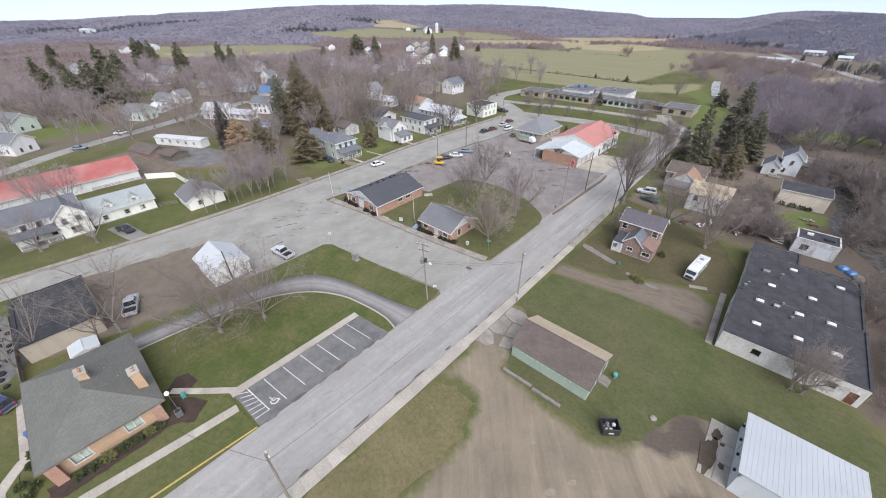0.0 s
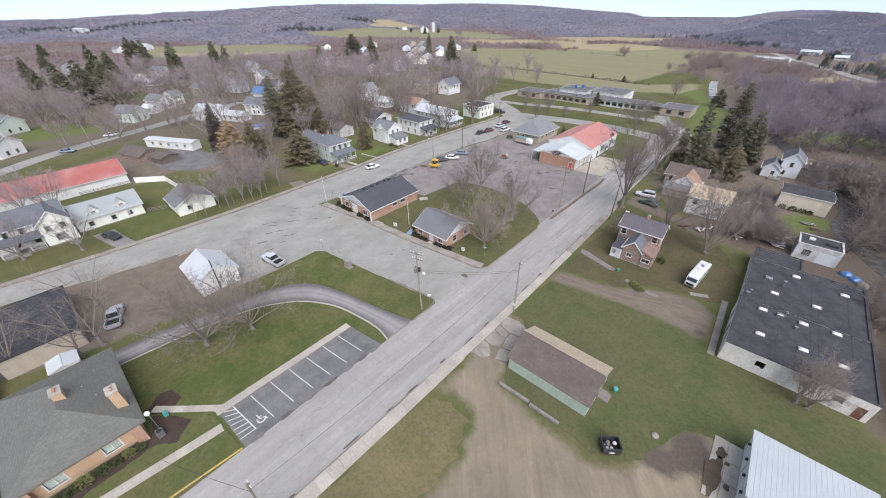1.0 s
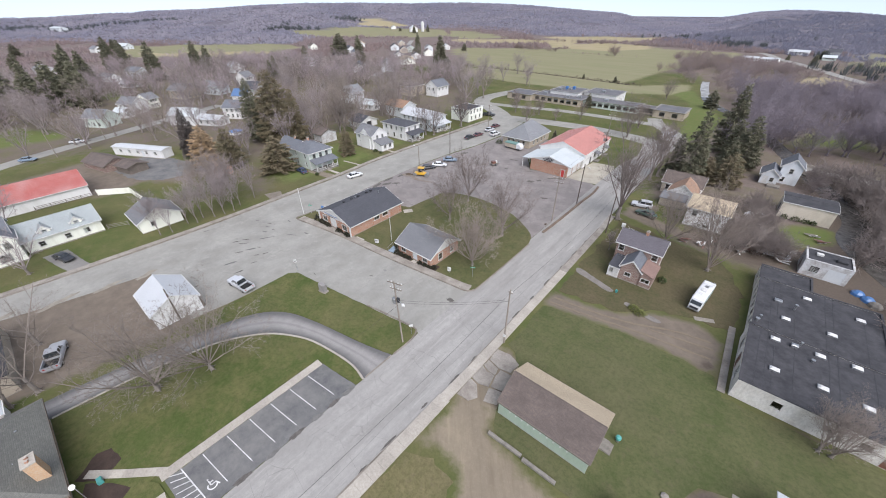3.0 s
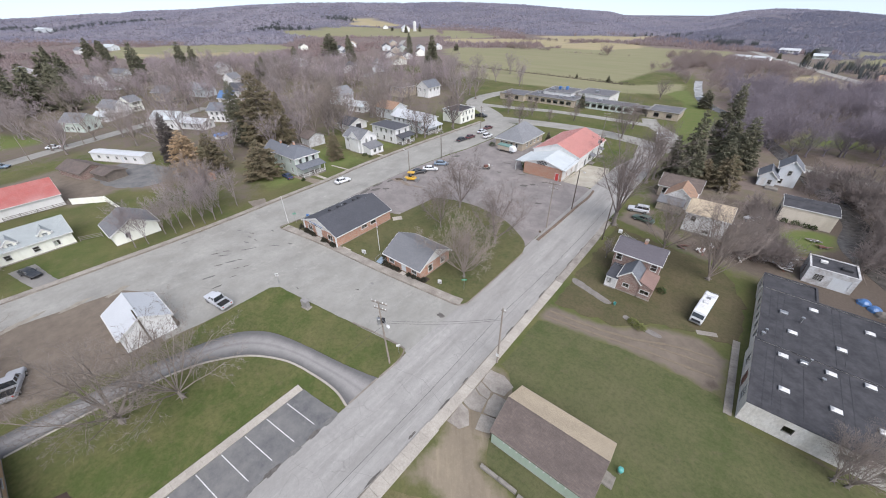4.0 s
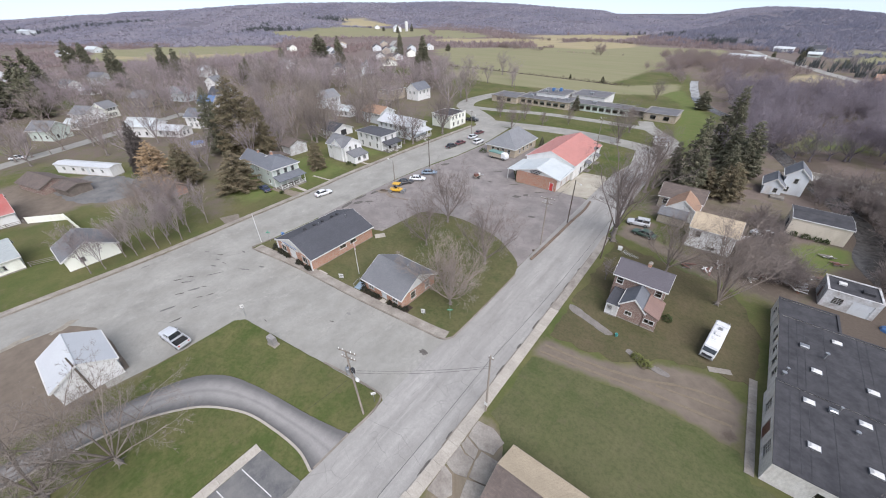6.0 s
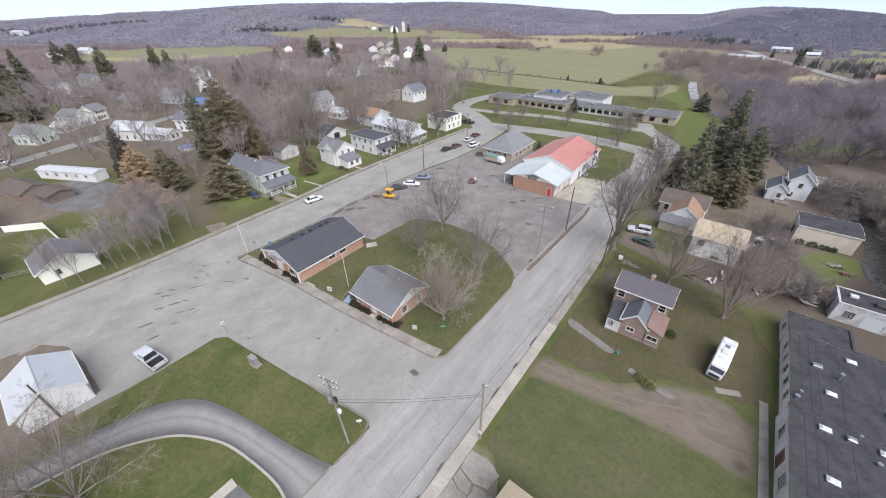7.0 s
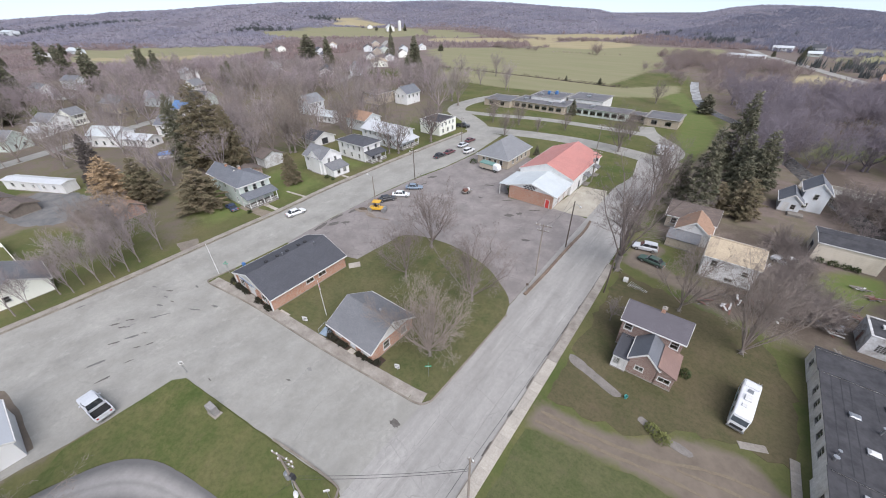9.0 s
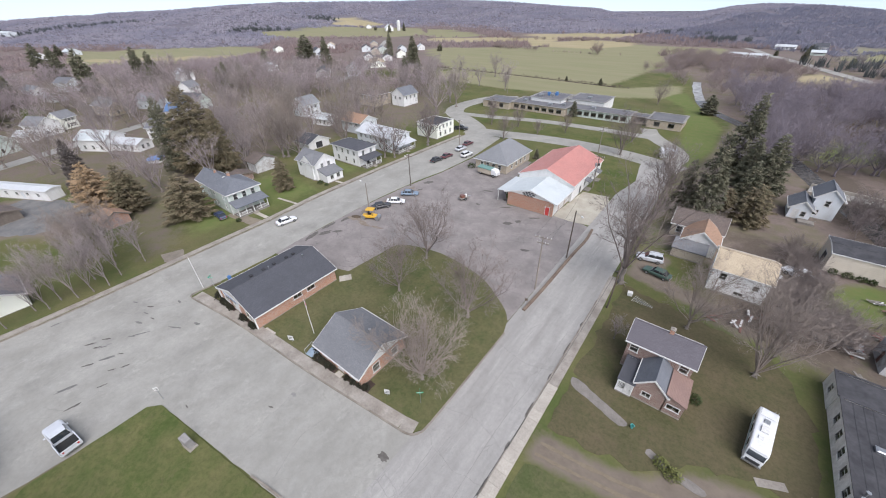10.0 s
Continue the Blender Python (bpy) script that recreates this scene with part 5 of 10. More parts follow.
# green shed beside the dirt lot
shed = building("green_shed", "long sage green shed with brown roof and tan strip", "shed", 17.7, 28.8, -12.3, -5.2, 2.35, 1.9, "green_wall", "r_brown", "x", over=0.1, end=0.2, base=0.1,
                wins=[("e", 1.8, 0.9, 0.8, 0.9, "hung")], doors=[("e", -0.6, 0.95, 2.0, "white_trim")], trim="tan_dull")
inv = shed.matrix_basis.inverted()
part("roof_sheet", MB().solid([(17.45, -8.8, 4.47), (29.05, -8.8, 4.47), (29.05, -5.02, 2.45), (17.45, -5.02, 2.45), (17.45, -8.8, 4.43), (29.05, -8.8, 4.43), (29.05, -5.02, 2.41), (17.45, -5.02, 2.41)],
                              [(0, 1, 2, 3), (7, 6, 5, 4), (0, 4, 5, 1), (1, 5, 6, 2), (2, 6, 7, 3), (3, 7, 4, 0)]), M["r_tan"], shed, "sandy new roof sheet", inv)
for k in range(10):
    part("eave_lamp", MB().lathe([(0.07, 0), (0.11, 0.06), (0.06, 0.12)], 8, pose(19.3 + k * 0.8, -12.3, 1.75, 90)), M["white_trim"], shed, "small white eave knob", inv)
part("steps", MB().quad_box(28.85, 29.7, -8.7, -7.2, -0.05, 0.35).quad_box(29.7, 30.2, -8.7, -7.2, -0.05, 0.18), M["timber"], shed, "weathered wooden steps", inv)

# factory with flat black roof
factory = building("factory", "low white masonry factory with flat black roof and skylights", "factory", 39.2, 54.4, 9.0, 21.8, 3.2, 0, "factory_wall", "r_flat", "x", "flat", over=0.06, cap="r_flat", trim="factory_wall", base=0.02,
                   wins=[("s", -3.3, 1.3, 1.0, 1.0, "plain"), ("s", 1.4, 1.3, 1.0, 1.0, "plain"), ("s", 4.5, 1.3, 1.0, 1.0, "plain"), ("w", 3.5, 0.9, 1.5, 1.7, "grid"), ("w", -3.0, 0.9, 1.3, 1.5, "grid")], doors=[("s", 6.6, 0.9, 2.0, "door_brown"), ("w", 0.4, 1.8, 2.3, "door_brown")])
building("", "", "", 39.4, 46.4, 36.9, 41.6, 2.7, 0, "factory_wall", "r_flat", "x", "flat", over=0.06, cap="r_flat", trim="factory_wall", base=0.02, thing_at=factory, wins=[("w", 0, 0.9, 0.9, 1.2, "hung")])
building("", "", "", 39.5, 54.4, 21.8, 36.9, 2.8, 0, "factory_wall", "r_flat", "x", "flat", over=0.06, cap="r_flat", trim="factory_wall", base=0.02, thing_at=factory, wins=row("w", 5, 12, 1.1, 0.9, 1.3, "hung"))
inv = factory.matrix_basis.inverted()
for x, y in ((45.7, 34.2), (43.3, 26.5), (42.25, 20.0), (48.5, 26.6), (47.0, 20.1), (42.5, 13.6), (47.2, 13.9), (50.6, 20.6), (51.2, 13.7), (51.8, 33.0)):
    z = 3.1 if y < 21.8 else 2.7
    s = part("skylight", MB().quad_box(x - 0.55, x + 0.55, y - 0.4, y + 0.4, z - 0.02, z + 0.22), M["metal"], factory, "raised white skylight", inv)
    part("dome", MB().solid([(x - 0.5, y - 0.36, z + 0.22), (x + 0.5, y - 0.36, z + 0.22), (x + 0.5, y + 0.36, z + 0.22), (x - 0.5, y + 0.36, z + 0.22), (x - 0.3, y - 0.2, z + 0.36), (x + 0.3, y - 0.2, z + 0.36), (x + 0.3, y + 0.2, z + 0.36), (x - 0.3, y + 0.2, z + 0.36)],
                            [(4, 5, 6, 7), (0, 1, 5, 4), (1, 2, 6, 5), (2, 3, 7, 6), (3, 0, 4, 7)]), M["white_trim"], s)
seams = MB()
for x in (40.6, 41.5, 42.3, 44.4, 47.9, 48.8, 52.2):
    seams.quad_box(x - 0.04, x + 0.04, 9.3, 21.5, 3.125, 3.135).quad_box(x - 0.04, x + 0.04, 22.1, 36.6, 2.725, 2.735)
part("roof_seam", seams, plain("felt_lap", (0.06, 0.06, 0.066), None, 1, 0.2, 0.7), factory, "lapped felt seams", inv)
for x, y, h, r in ((44.2, 29.9, 0.9, 0.12), (40.0, 23.4, 0.5, 0.14), (40.3, 24.3, 0.6, 0.1), (44.9, 20.6, 0.7, 0.08), (46.2, 18.3, 0.3, 0.12)):
    vent_pipe(factory, x, y, 2.75 if y > 21.8 else 3.15, h, r, "metal")
roof_box(factory, 44.3, 20.0, 3.12, 0.7, 0.6, 0.5, "metal", "roof_unit", "small grey roof fan")
roof_box(factory, 42.2, 30.8, 2.72, 0.9, 0.7, 0.35, "metal", "roof_unit", "low grey roof box")

# white metal barn
BARN_HIGH, BARN_LOW = 3.6, 2.8
building("metal_barn", "white metal barn with a ribbed single-slope roof", "barn", 44.05, 53.4, -12.4, -3.7, BARN_LOW, 0, "grey_wall", "r_barn", "x", "slope", over=0.25, base=0.05, z_back=BARN_HIGH, turn=180, doors=[("e", 1.0, 3.0, 2.2, "grey_wall")])
barn = bpy.data.objects["metal_barn"]
for k in range(24):
    xk = -4.85 + k * 0.42
    part("roof_rib", MB().solid([(xk - 0.03, -4.55, BARN_LOW + 0.118), (xk + 0.03, -4.55, BARN_LOW + 0.118), (xk + 0.03, 4.55, BARN_HIGH + 0.157), (xk - 0.03, 4.55, BARN_HIGH + 0.157), (xk, -4.55, BARN_LOW + 0.138), (xk, 4.55, BARN_HIGH + 0.179)],
                                [(0, 4, 5, 3), (4, 1, 2, 5), (0, 1, 4), (3, 5, 2)]), M["r_barn"], barn)
for k in range(4):
    part("wall_lamp", MB().quad_box(4.68, 4.9, -3.3 + 2.1 * k - 0.12, -3.3 + 2.1 * k + 0.12, 1.7, 1.95), M["dark_frame"], barn, "small dark wall lamp")

# houses east of the road
bh = building("brick_house", "old brown brick house with dark slate roof and porches", "house", 17.4, 25.0, 28.9, 33.3, 5.0, 1.7, "brick_old", "r_mauve", "x", over=0.3, end=0.3, trim="white_trim", wins=[("s", -2.9, 3.3, 0.9, 1.2), ("s", 2.9, 3.3, 0.9, 1.2), ("e", 0, 3.3, 0.9, 1.2), ("e", 0, 1, 0.9, 1.3), ("w", 0, 3.3, 0.9, 1.2), ("n", -2, 3.3, 0.9, 1.2), ("n", 2, 1, 0.9, 1.2)],
              chimneys=[(0.3, 0.1, 0.5, 7.4, "brick_red")])
building("", "", "", 19.9, 23.4, 24.5, 29.0, 2.9, 1.7, "brick_old", "r_blue", "y", over=0.2, end=0.2, trim="white_trim", thing_at=bh, wins=[("w", -0.3, 1.2, 0.9, 0.7, "pair")])
building("", "", "", 23.3, 25.4, 24.5, 29.0, 2.5, 0, "brick_old", "r_pink", "y", "slope", over=0.15, trim="white_trim", z_back=3.3, thing_at=bh, wins=[("w", 0, 1.1, 1.3, 0.7, "pair")])
building("", "", "", 18.0, 19.9, 24.2, 28.9, 2.4, 0, "white_wall", "r_dark", "y", "flat", over=0.12, trim="white_trim", cap="r_dark", thing_at=bh, wins=[("w", -0.42, 1.0, 0.6, 1.0, "grid")], doors=[("w", 0.4, 0.75, 1.95, "white_trim")])
building("white_house", "white clapboard house with sandy shingle roof", "house", 24.5, 32.3, 54.2, 61.8, 4.6, 1.6, "white_wall", "r_tan", "x", over=0.4, end=0.3, wins=[("s", -2.3, 2.7, 0.9, 1.2), ("s", 2.3, 2.4, 0.8, 0.9), ("s", 0.6, 0.6, 1.2, 0.6, "pair"), ("w", 0, 2.4, 0.9, 1.2), ("e", 1, 2.4, 0.9, 1.2), ("n", 0, 2, 0.9, 1.2)])
tan = building("tan_house", "tan house with brown and rust shingle roofs", "house", 15.9, 24.8, 70.0, 76.0, 3.2, 2.0, "tan_wall", "r_brown", "x", wins=[("s", -3, 1.2, 0.9, 1.2), ("w", 0, 1.2, 0.9, 1.2), ("e", 0, 1.2, 0.9, 1.2), ("n", 0, 1.2, 0.9, 1.2)])
building("", "", "", 18.6, 24.4, 64.6, 70.4, 3.0, 2.2, "white_wall", "r_rust", "y", thing_at=tan, wins=[("w", -1, 1.0, 0.9, 1.2), ("w", 1.2, 1.0, 0.9, 1.2)])
building("", "", "", 17.6, 23.0, 61.6, 64.6, 2.0, 0, "tan_wall", "r_grey", "x", "slope", over=0.2, z_back=2.7, thing_at=tan)
building("storage_shed", "long beige metal shed with dark roof", "shed", 40.8, 50.2, 72.5, 79.6, 3.8, 0.35, "beige_metal", "r_flat", "x", over=0.12, end=0.15, base=0.05, trim="white_trim", doors=[("w", 0, 2.4, 2.2, "dark_frame")])
blk = building("block_workshop", "peeling white block workshop with flat roof", "workshop", 45.3, 51.8, 47.6, 52.6, 3.3, 0, "peeling", "r_flat", "x", "flat", over=0.06, trim="peeling", base=0.05, wins=[("s", -1.5, 1.0, 1.2, 1.2, "grid")], doors=[("s", 1.4, 2.4, 2.4, "grey_wall"), ("w", 0, 0.9, 2.0, "door_brown")])
roof_box(blk, 47.2, 50.6, 3.2, 0.9, 0.7, 0.4, "white_trim", "skylight")
roof_box(blk, 50.2, 49.8, 3.2, 1.4, 0.9, 0.5, "dark_frame", "roof_unit")
ch = building("corner_house", "pale grey clapboard house with slate-blue roof", "house", 39.2, 43.6, 96.2, 102.4, 5.2, 2.0, "grey_wall", "r_blue", "y", wins=[("w", 0, 3.3, 0.8, 1.2), ("w", -1.1, 0.9, 0.8, 1.2), ("n", 0, 3.3, 0.8, 1.2), ("s", 0, 3.3, 0.8, 1.2), ("s", 1.8, 1, 0.8, 1.2)])
building("", "", "", 35.6, 39.4, 93.4, 99.6, 2.9, 1.6, "grey_wall", "r_blue", "y", thing_at=ch, wins=[("w", 0.6, 1.0, 0.8, 1.1)], doors=[("w", -0.8, 0.9, 2.0, "white_trim")])
part("deck", MB().quad_box(37.6, 40.4, 91.4, 93.4, -0.1, 0.5).quad_box(37.6, 40.4, 91.4, 91.46, 1.2, 1.3), M["timber"], ch, "small grey wooden deck", ch.matrix_basis.inverted())

# fire hall
fire = building("fire_hall", "white hall with red metal roof and brick front block", "fire hall", -21.4, -6.8, 72.4, 94.4, 4.3, 2.7, "white_wall", "r_red", "y", over=0.3, end=0.2, base=0.1, seam=0.6, roof_label="red ribbed metal roof", wins=[("s", -2, 1.2, 1.0, 1.2), ("s", 6.5, 1.2, 1.0, 1.2)], doors=[("s", 2.4, 1.1, 2.1, "dark_frame"), ("s", -5.0, 1.1, 2.1, "dark_frame")])
building("", "", "", -19.2, -7.4, 62.4, 72.6, 3.6, 1.6, "brick_red", "r_pale", "y", over=0.9, end=0.25, base=0.1, gable="white_trim", thing_at=fire, seam=0.6, doors=[("w", 4.6, 0.95, 2.1, "door_red"), ("s", -3.2, 2.9, 2.9, "white_trim"), ("s", 0.4, 2.9, 2.9, "white_trim"), ("s", 3.6, 2.2, 2.9, "white_trim")])
inv = fire.matrix_basis.inverted()
for k, n in ((0, 5), (1, 4), (2, 3)):
    for i in range(n):
        part("letter_bar", MB().quad_box(-15.6 + 0.35 * k + i * 0.85, -15.0 + 0.35 * k + i * 0.85, 62.12, 62.14, 4.55 - k * 0.42, 4.82 - k * 0.42), M["dark_frame"], fire, "dark sign lettering", inv)
part("canopy", MB().solid([(-22.4, 62.6, 3.0), (-20.1, 62.6, 3.3), (-20.1, 72.4, 3.3), (-22.4, 72.4, 3.0), (-22.4, 62.6, 3.12), (-20.1, 62.6, 3.42), (-20.1, 72.4, 3.42), (-22.4, 72.4, 3.12)], [(3, 2, 1, 0), (4, 5, 6, 7), (0, 1, 5, 4), (1, 2, 6, 5), (2, 3, 7, 6), (3, 0, 4, 7)]), M["r_pale"], fire, "pale metal side canopy", inv)
for y in (63, 67.5, 72):
    part("canopy_post", MB().quad_box(-22.3, -22.15, y - 0.07, y + 0.07, 0, 3.02), M["white_trim"], fire, "", inv)
for y in (82.0, 89.6):
    part("door_canopy", MB().solid([(-6.8, y - 1.2, 3.0), (-5.2, y - 1.2, 2.5), (-5.2, y + 1.2, 2.5), (-6.8, y + 1.2, 3.0), (-6.8, y - 1.2, 3.12), (-5.2, y - 1.2, 2.62), (-5.2, y + 1.2, 2.62), (-6.8, y + 1.2, 3.12)], [(3, 2, 1, 0), (4, 5, 6, 7), (0, 1, 5, 4), (1, 2, 6, 5), (2, 3, 7, 6), (3, 0, 4, 7)]), M["r_grey"], fire, "grey canopy over a side door", inv)
    part("landing", MB().quad_box(-6.75, -5.2, y - 1.2, y + 1.2, -0.05, 0.3), M["timber"], fire, "", inv)
building("village_office", "pale buff brick building with tall hipped grey roof", "office building", -39.2, -28.6, 78.4, 93.4, 2.9, 4.4, "brick_pale", "r_slate", "y", "hip", over=0.5, ridge_len=6.5, wins=[*row("w", 4, 8, 1.0, 0.9, 1.3), *row("s", 4, 11, 1.0, 0.9, 1.3)])

# school
school = building("school", "low school with flat dark roofs and buff walls", "school", -66, -40, 149.5, 163, 3.3, 0, "brick_pale", "r_school", "x", "flat", over=0.5, trim="fascia_grey", base=0.1, wins=row("s", 7, 24, 0.9, 2.2, 1.5, "pair"))
for x0, x1, y0, y1, h, w, wn in ((-80, -66, 147, 159, 3.1, "brick_pale", 2), (-60, -45, 157, 171, 4.9, "white_wall", 3), (-40, -14, 152.5, 161, 3.2, "teal_wall", 8), (-44, -28, 163, 178, 4.6, "white_wall", 3), (-7.5, 4.6, 152, 164.5, 3.2, "brick_pale", 2), (-14, -7.5, 155, 161, 2.8, "brick_pale", 2)):
    building("", "", "", x0, x1, y0, y1, h, 0, w, "r_school", "x", "flat", over=0.5, trim="fascia_grey", base=0.1, thing_at=school, wins=row("s", wn, x1 - x0 - 2, 0.9, 2.0, 1.5, "pair"))
for x, y, z in ((-56, 160, 4.8), (-52, 163, 4.8), (-48, 152, 3.2), (-36, 168, 4.5), (-61, 154, 3.2), (-43, 155, 3.2), (-30, 156, 3.1)):
    roof_box(school, x, y, z, 1.8, 1.6, 1.1, "metal", "roof_unit")
for x, y, z in ((-54, 164, 4.8), (-51, 166, 4.8)):
    roof_box(school, x, y, z, 1.2, 1.2, 1.6, "blue", "roof_unit", "blue roof unit")

# houses along the west street
building("cream_garage", "cream clapboard garage with dark grey roof", "garage", -75.4, -67.2, -27.2, -18.8, 2.6, 2.3, "cream_wall", "r_grey", "x", over=0.4, end=0.3, base=0.1, wins=[("e", -1.6, 1.1, 0.8, 1.0)], doors=[("s", 0, 2.6, 2.2, "white_trim")])
lh = building("cream_house", "cream two-storey house with grey roofs and porch", "house", -84.5, -76.0, -57.5, -45.5, 5.2, 2.2, "cream_wall", "r_blue", "y", wins=[*row("s", 4, 10, 3.4, 0.9, 1.4), *row("s", 3, 9, 0.9, 0.9, 1.5), ("w", -1.8, 3.4, 0.9, 1.3), ("w", 1.8, 0.9, 0.9, 1.3)], chimneys=[(3.5, 0.3, 0.6, 8.4, "brick_red")], corner=True)
building("", "", "", -80.5, -73.6, -50.4, -45.2, 5.2, 2.4, "cream_wall", "r_blue", "x", thing_at=lh, wins=[("e", -1.2, 3.3, 0.9, 1.3), ("e", 1.2, 3.3, 0.9, 1.3), ("e", 0, 0.9, 1.6, 1.5, "pair"), ("s", 0, 3.3, 0.9, 1.3)])
porch(lh, -76.0, -73.4, -57.4, -50.6, 2.7, "r_blue", 4)
building("", "", "", -83.6, -76.0, -44.9, -32.2, 3.0, 2.3, "cream_wall", "r_aqua", "y", thing_at=lh, wins=[("s", 3.6, 0.9, 0.9, 1.0), ("s", -3.8, 0.9, 0.9, 1.0), ("s", 0.4, 0.9, 0.9, 1.0)])
for y in (-41.0, -35.8):
    building("", "", "", -78.8, -76.4, y - 0.9, y + 0.9, 4.0, 0.9, "cream_wall", "r_aqua", "x", over=0.25, end=0.2, base=0, thing_at=lh, wins=[("e", 0, 3.3, 0.7, 0.65)])
building("red_barn", "long white shed with rounded red metal roof", "shed", -115.5, -102.0, -78, -29.6, 3.0, 2.6, "white_wall", "r_faded", "y", over=0.3, end=0.25, base=0.1, doors=[("e", -3.8, 1.2, 2.2, "door_red")], seam=1.0)
building("white_garage", "white boxy gabled garage by the yard", "garage", -38.9, -30.9, -34.8, -28.2, 2.9, 2.0, "white_wall", "r_white", "x", over=0.25, end=0.2, base=0.05, doors=[("s", -1, 2.6, 2.3, "white_trim")])
building("flat_workshop", "tan workshop with a wide flat black roof", "workshop", -47.6, -32.8, -59.2, -50.4, 3.2, 0, "tan_wall", "r_flat", "x", "flat", over=0.25, trim="dark_frame", base=0.1, doors=[("s", 2, 2.6, 2.3, "tan_wall")])
building("garden_shed", "small white metal garden shed", "shed", -29.6, -26.9, -54.6, -51.8, 2.0, 0.35, "white_wall", "r_pale", "x", over=0.15, end=0.1, base=0.05)

th = building("pale_green_house", "pale green two-storey house with slate roof and front porch", "house", -80.0, -70.4, 18.4, 26.4, 5.3, 2.2, "teal_wall", "r_blue", "x", "hip", over=0.5, ridge_len=2.5, corner=True,
              wins=[("e", -2.2, 3.5, 0.9, 1.4), ("e", 0, 3.5, 0.9, 1.4), ("e", 2.2, 3.5, 0.9, 1.4), ("s", -2.6, 3.5, 0.9, 1.4), ("s", 2.4, 3.5, 0.9, 1.4), ("s", 2.4, 0.9, 0.9, 1.4), ("s", -2.4, 0.9, 0.9, 1.4)], doors=[("e", 0.6, 1.0, 2.1, "white_trim")], chimneys=[(-1.2, 0.2, 0.55, 8.2, "brick_red")])
building("", "", "", -90.0, -80.0, 19.6, 25.4, 4.4, 2.0, "teal_wall", "r_blue", "x", thing_at=th, wins=row("s", 3, 9, 1.0, 0.9, 1.3), chimneys=[(1, 0, 0.5, 7.2, "brick_red")])
porch(th, -70.4, -67.4, 18.6, 26.2, 2.7, "r_blue", 5)
w1 = building("white_gabled_house", "white clapboard house with grey cross-gable roof", "house", -79.2, -70.4, 43.2, 50.2, 5.0, 2.2, "white_wall", "r_grey", "x", wins=[*row("s", 3, 8, 3.4, 0.8, 1.3), *row("s", 2, 7, 0.9, 0.8, 1.4), ("e", -1.2, 3.4, 0.8, 1.3), ("e", 1.2, 3.4, 0.8, 1.3)])
building("", "", "", -76.4, -71.6, 42.9, 47, 5.0, 1.9, "white_wall", "r_grey", "y", end=0.1, thing_at=w1)
building("", "", "", -70.4, -66.6, 43.8, 49.4, 2.4, 0, "white_wall", "r_grey", "y", "slope", over=0.25, z_back=3.4, thing_at=w1, wins=[("s", -1.0, 0.9, 1.0, 1.2, "pair"), ("s", 1.2, 0.9, 1.0, 1.2, "pair")])
w2 = building("white_porch_house", "white house with dark low hipped roof and porch", "house", -81.0, -68.6, 57.6, 64.8, 5.2, 1.4, "white_wall", "r_dark", "x", "hip", over=0.5, ridge_len=6, wins=[*row("s", 4, 11, 3.4, 0.8, 1.3), *row("s", 3, 11, 0.9, 0.8, 1.4), ("e", -1.6, 3.4, 0.8, 1.3), ("e", 1.6, 3.4, 0.8, 1.3)], doors=[("e", 0, 1.0, 2.1, "dark_frame")])
porch(w2, -68.6, -65.8, 58.0, 64.4, 2.6, "r_dark", 4)
building("small_garage", "white two-bay garage with dark roof", "garage", -102, -94.6, 57.6, 66.2, 2.5, 1.9, "white_wall", "r_dark", "x", doors=[("e", 0, 2.6, 2.1, "dark_frame")])
building("old_shed", "weathered red and white shed with brown roof", "shed", -95.5, -90.5, 36, 42.5, 3.4, 1.5, "peeling", "r_brown", "x", base=0.1, trim="tan_dull")
building("lean_to", "low rusty lean-to shed", "shed", -92.5, -88.0, 28.5, 33.5, 1.8, 0.7, "brick_old", "r_brown", "x", base=0.05, trim="tan_dull")
w3 = building("long_white_house", "long white two-storey house with metal roof", "house", -86, -69.5, 72.4, 82.0, 5.0, 1.8, "grey_wall", "r_white", "x", wins=[*row("s", 6, 15, 3.3, 0.8, 1.3), *row("s", 5, 15, 0.9, 0.8, 1.4), *row("e", 3, 8, 3.3, 0.8, 1.3)])
porch(w3, -69.5, -66.4, 73, 81.4, 2.6, "r_white", 5)
building("cream_block", "cream flat-roofed two-storey building", "building", -75.5, -66.0, 93.0, 103.5, 5.2, 0, "cream_wall", "r_flat", "x", "flat", over=0.2, wins=[*row("e", 4, 9, 3.4, 0.9, 1.2), *row("s", 4, 8, 3.4, 0.9, 1.2), *row("e", 3, 9, 0.9, 0.9, 1.4)])
building("blue_grey_house", "pale blue house with red-brown gabled roof", "house", -104.5, -93.4, 80.5, 89, 4.6, 2.0, "grey_wall", "r_rust", "x", wins=[*row("s", 3, 9, 3.0, 0.8, 1.2), *row("e", 2, 6, 3.0, 0.8, 1.2)])
building("brick_villa", "square brick villa with brown hipped roof", "house", -134, -123, 116, 127, 5.2, 1.8, "brick_pale", "r_brown", "x", "hip", ridge_len=2, wins=[*row("s", 3, 9, 3.3, 1.0, 1.3), *row("e", 3, 9, 3.3, 1.0, 1.3)])
building("white_farmhouse", "white farmhouse with grey gabled roof", "house", -119, -111, 124, 134, 5.4, 2.8, "white_wall", "r_blue", "y", wins=[*row("s", 3, 9, 3.3, 0.8, 1.3), *row("w", 2, 6, 3.3, 0.8, 1.3)])
tr = building("mobile_home", "long white mobile home with pale roof", "mobile home", -139, -118, -11.9, -8.2, 2.9, 0.35, "white_wall", "r_white", "x", over=0.15, end=0.1, base=0.5, turn=27, wins=row("s", 5, 18, 1.3, 0.9, 0.9, "pair"), doors=[("s", 2, 0.9, 1.9, "grey_wall")])
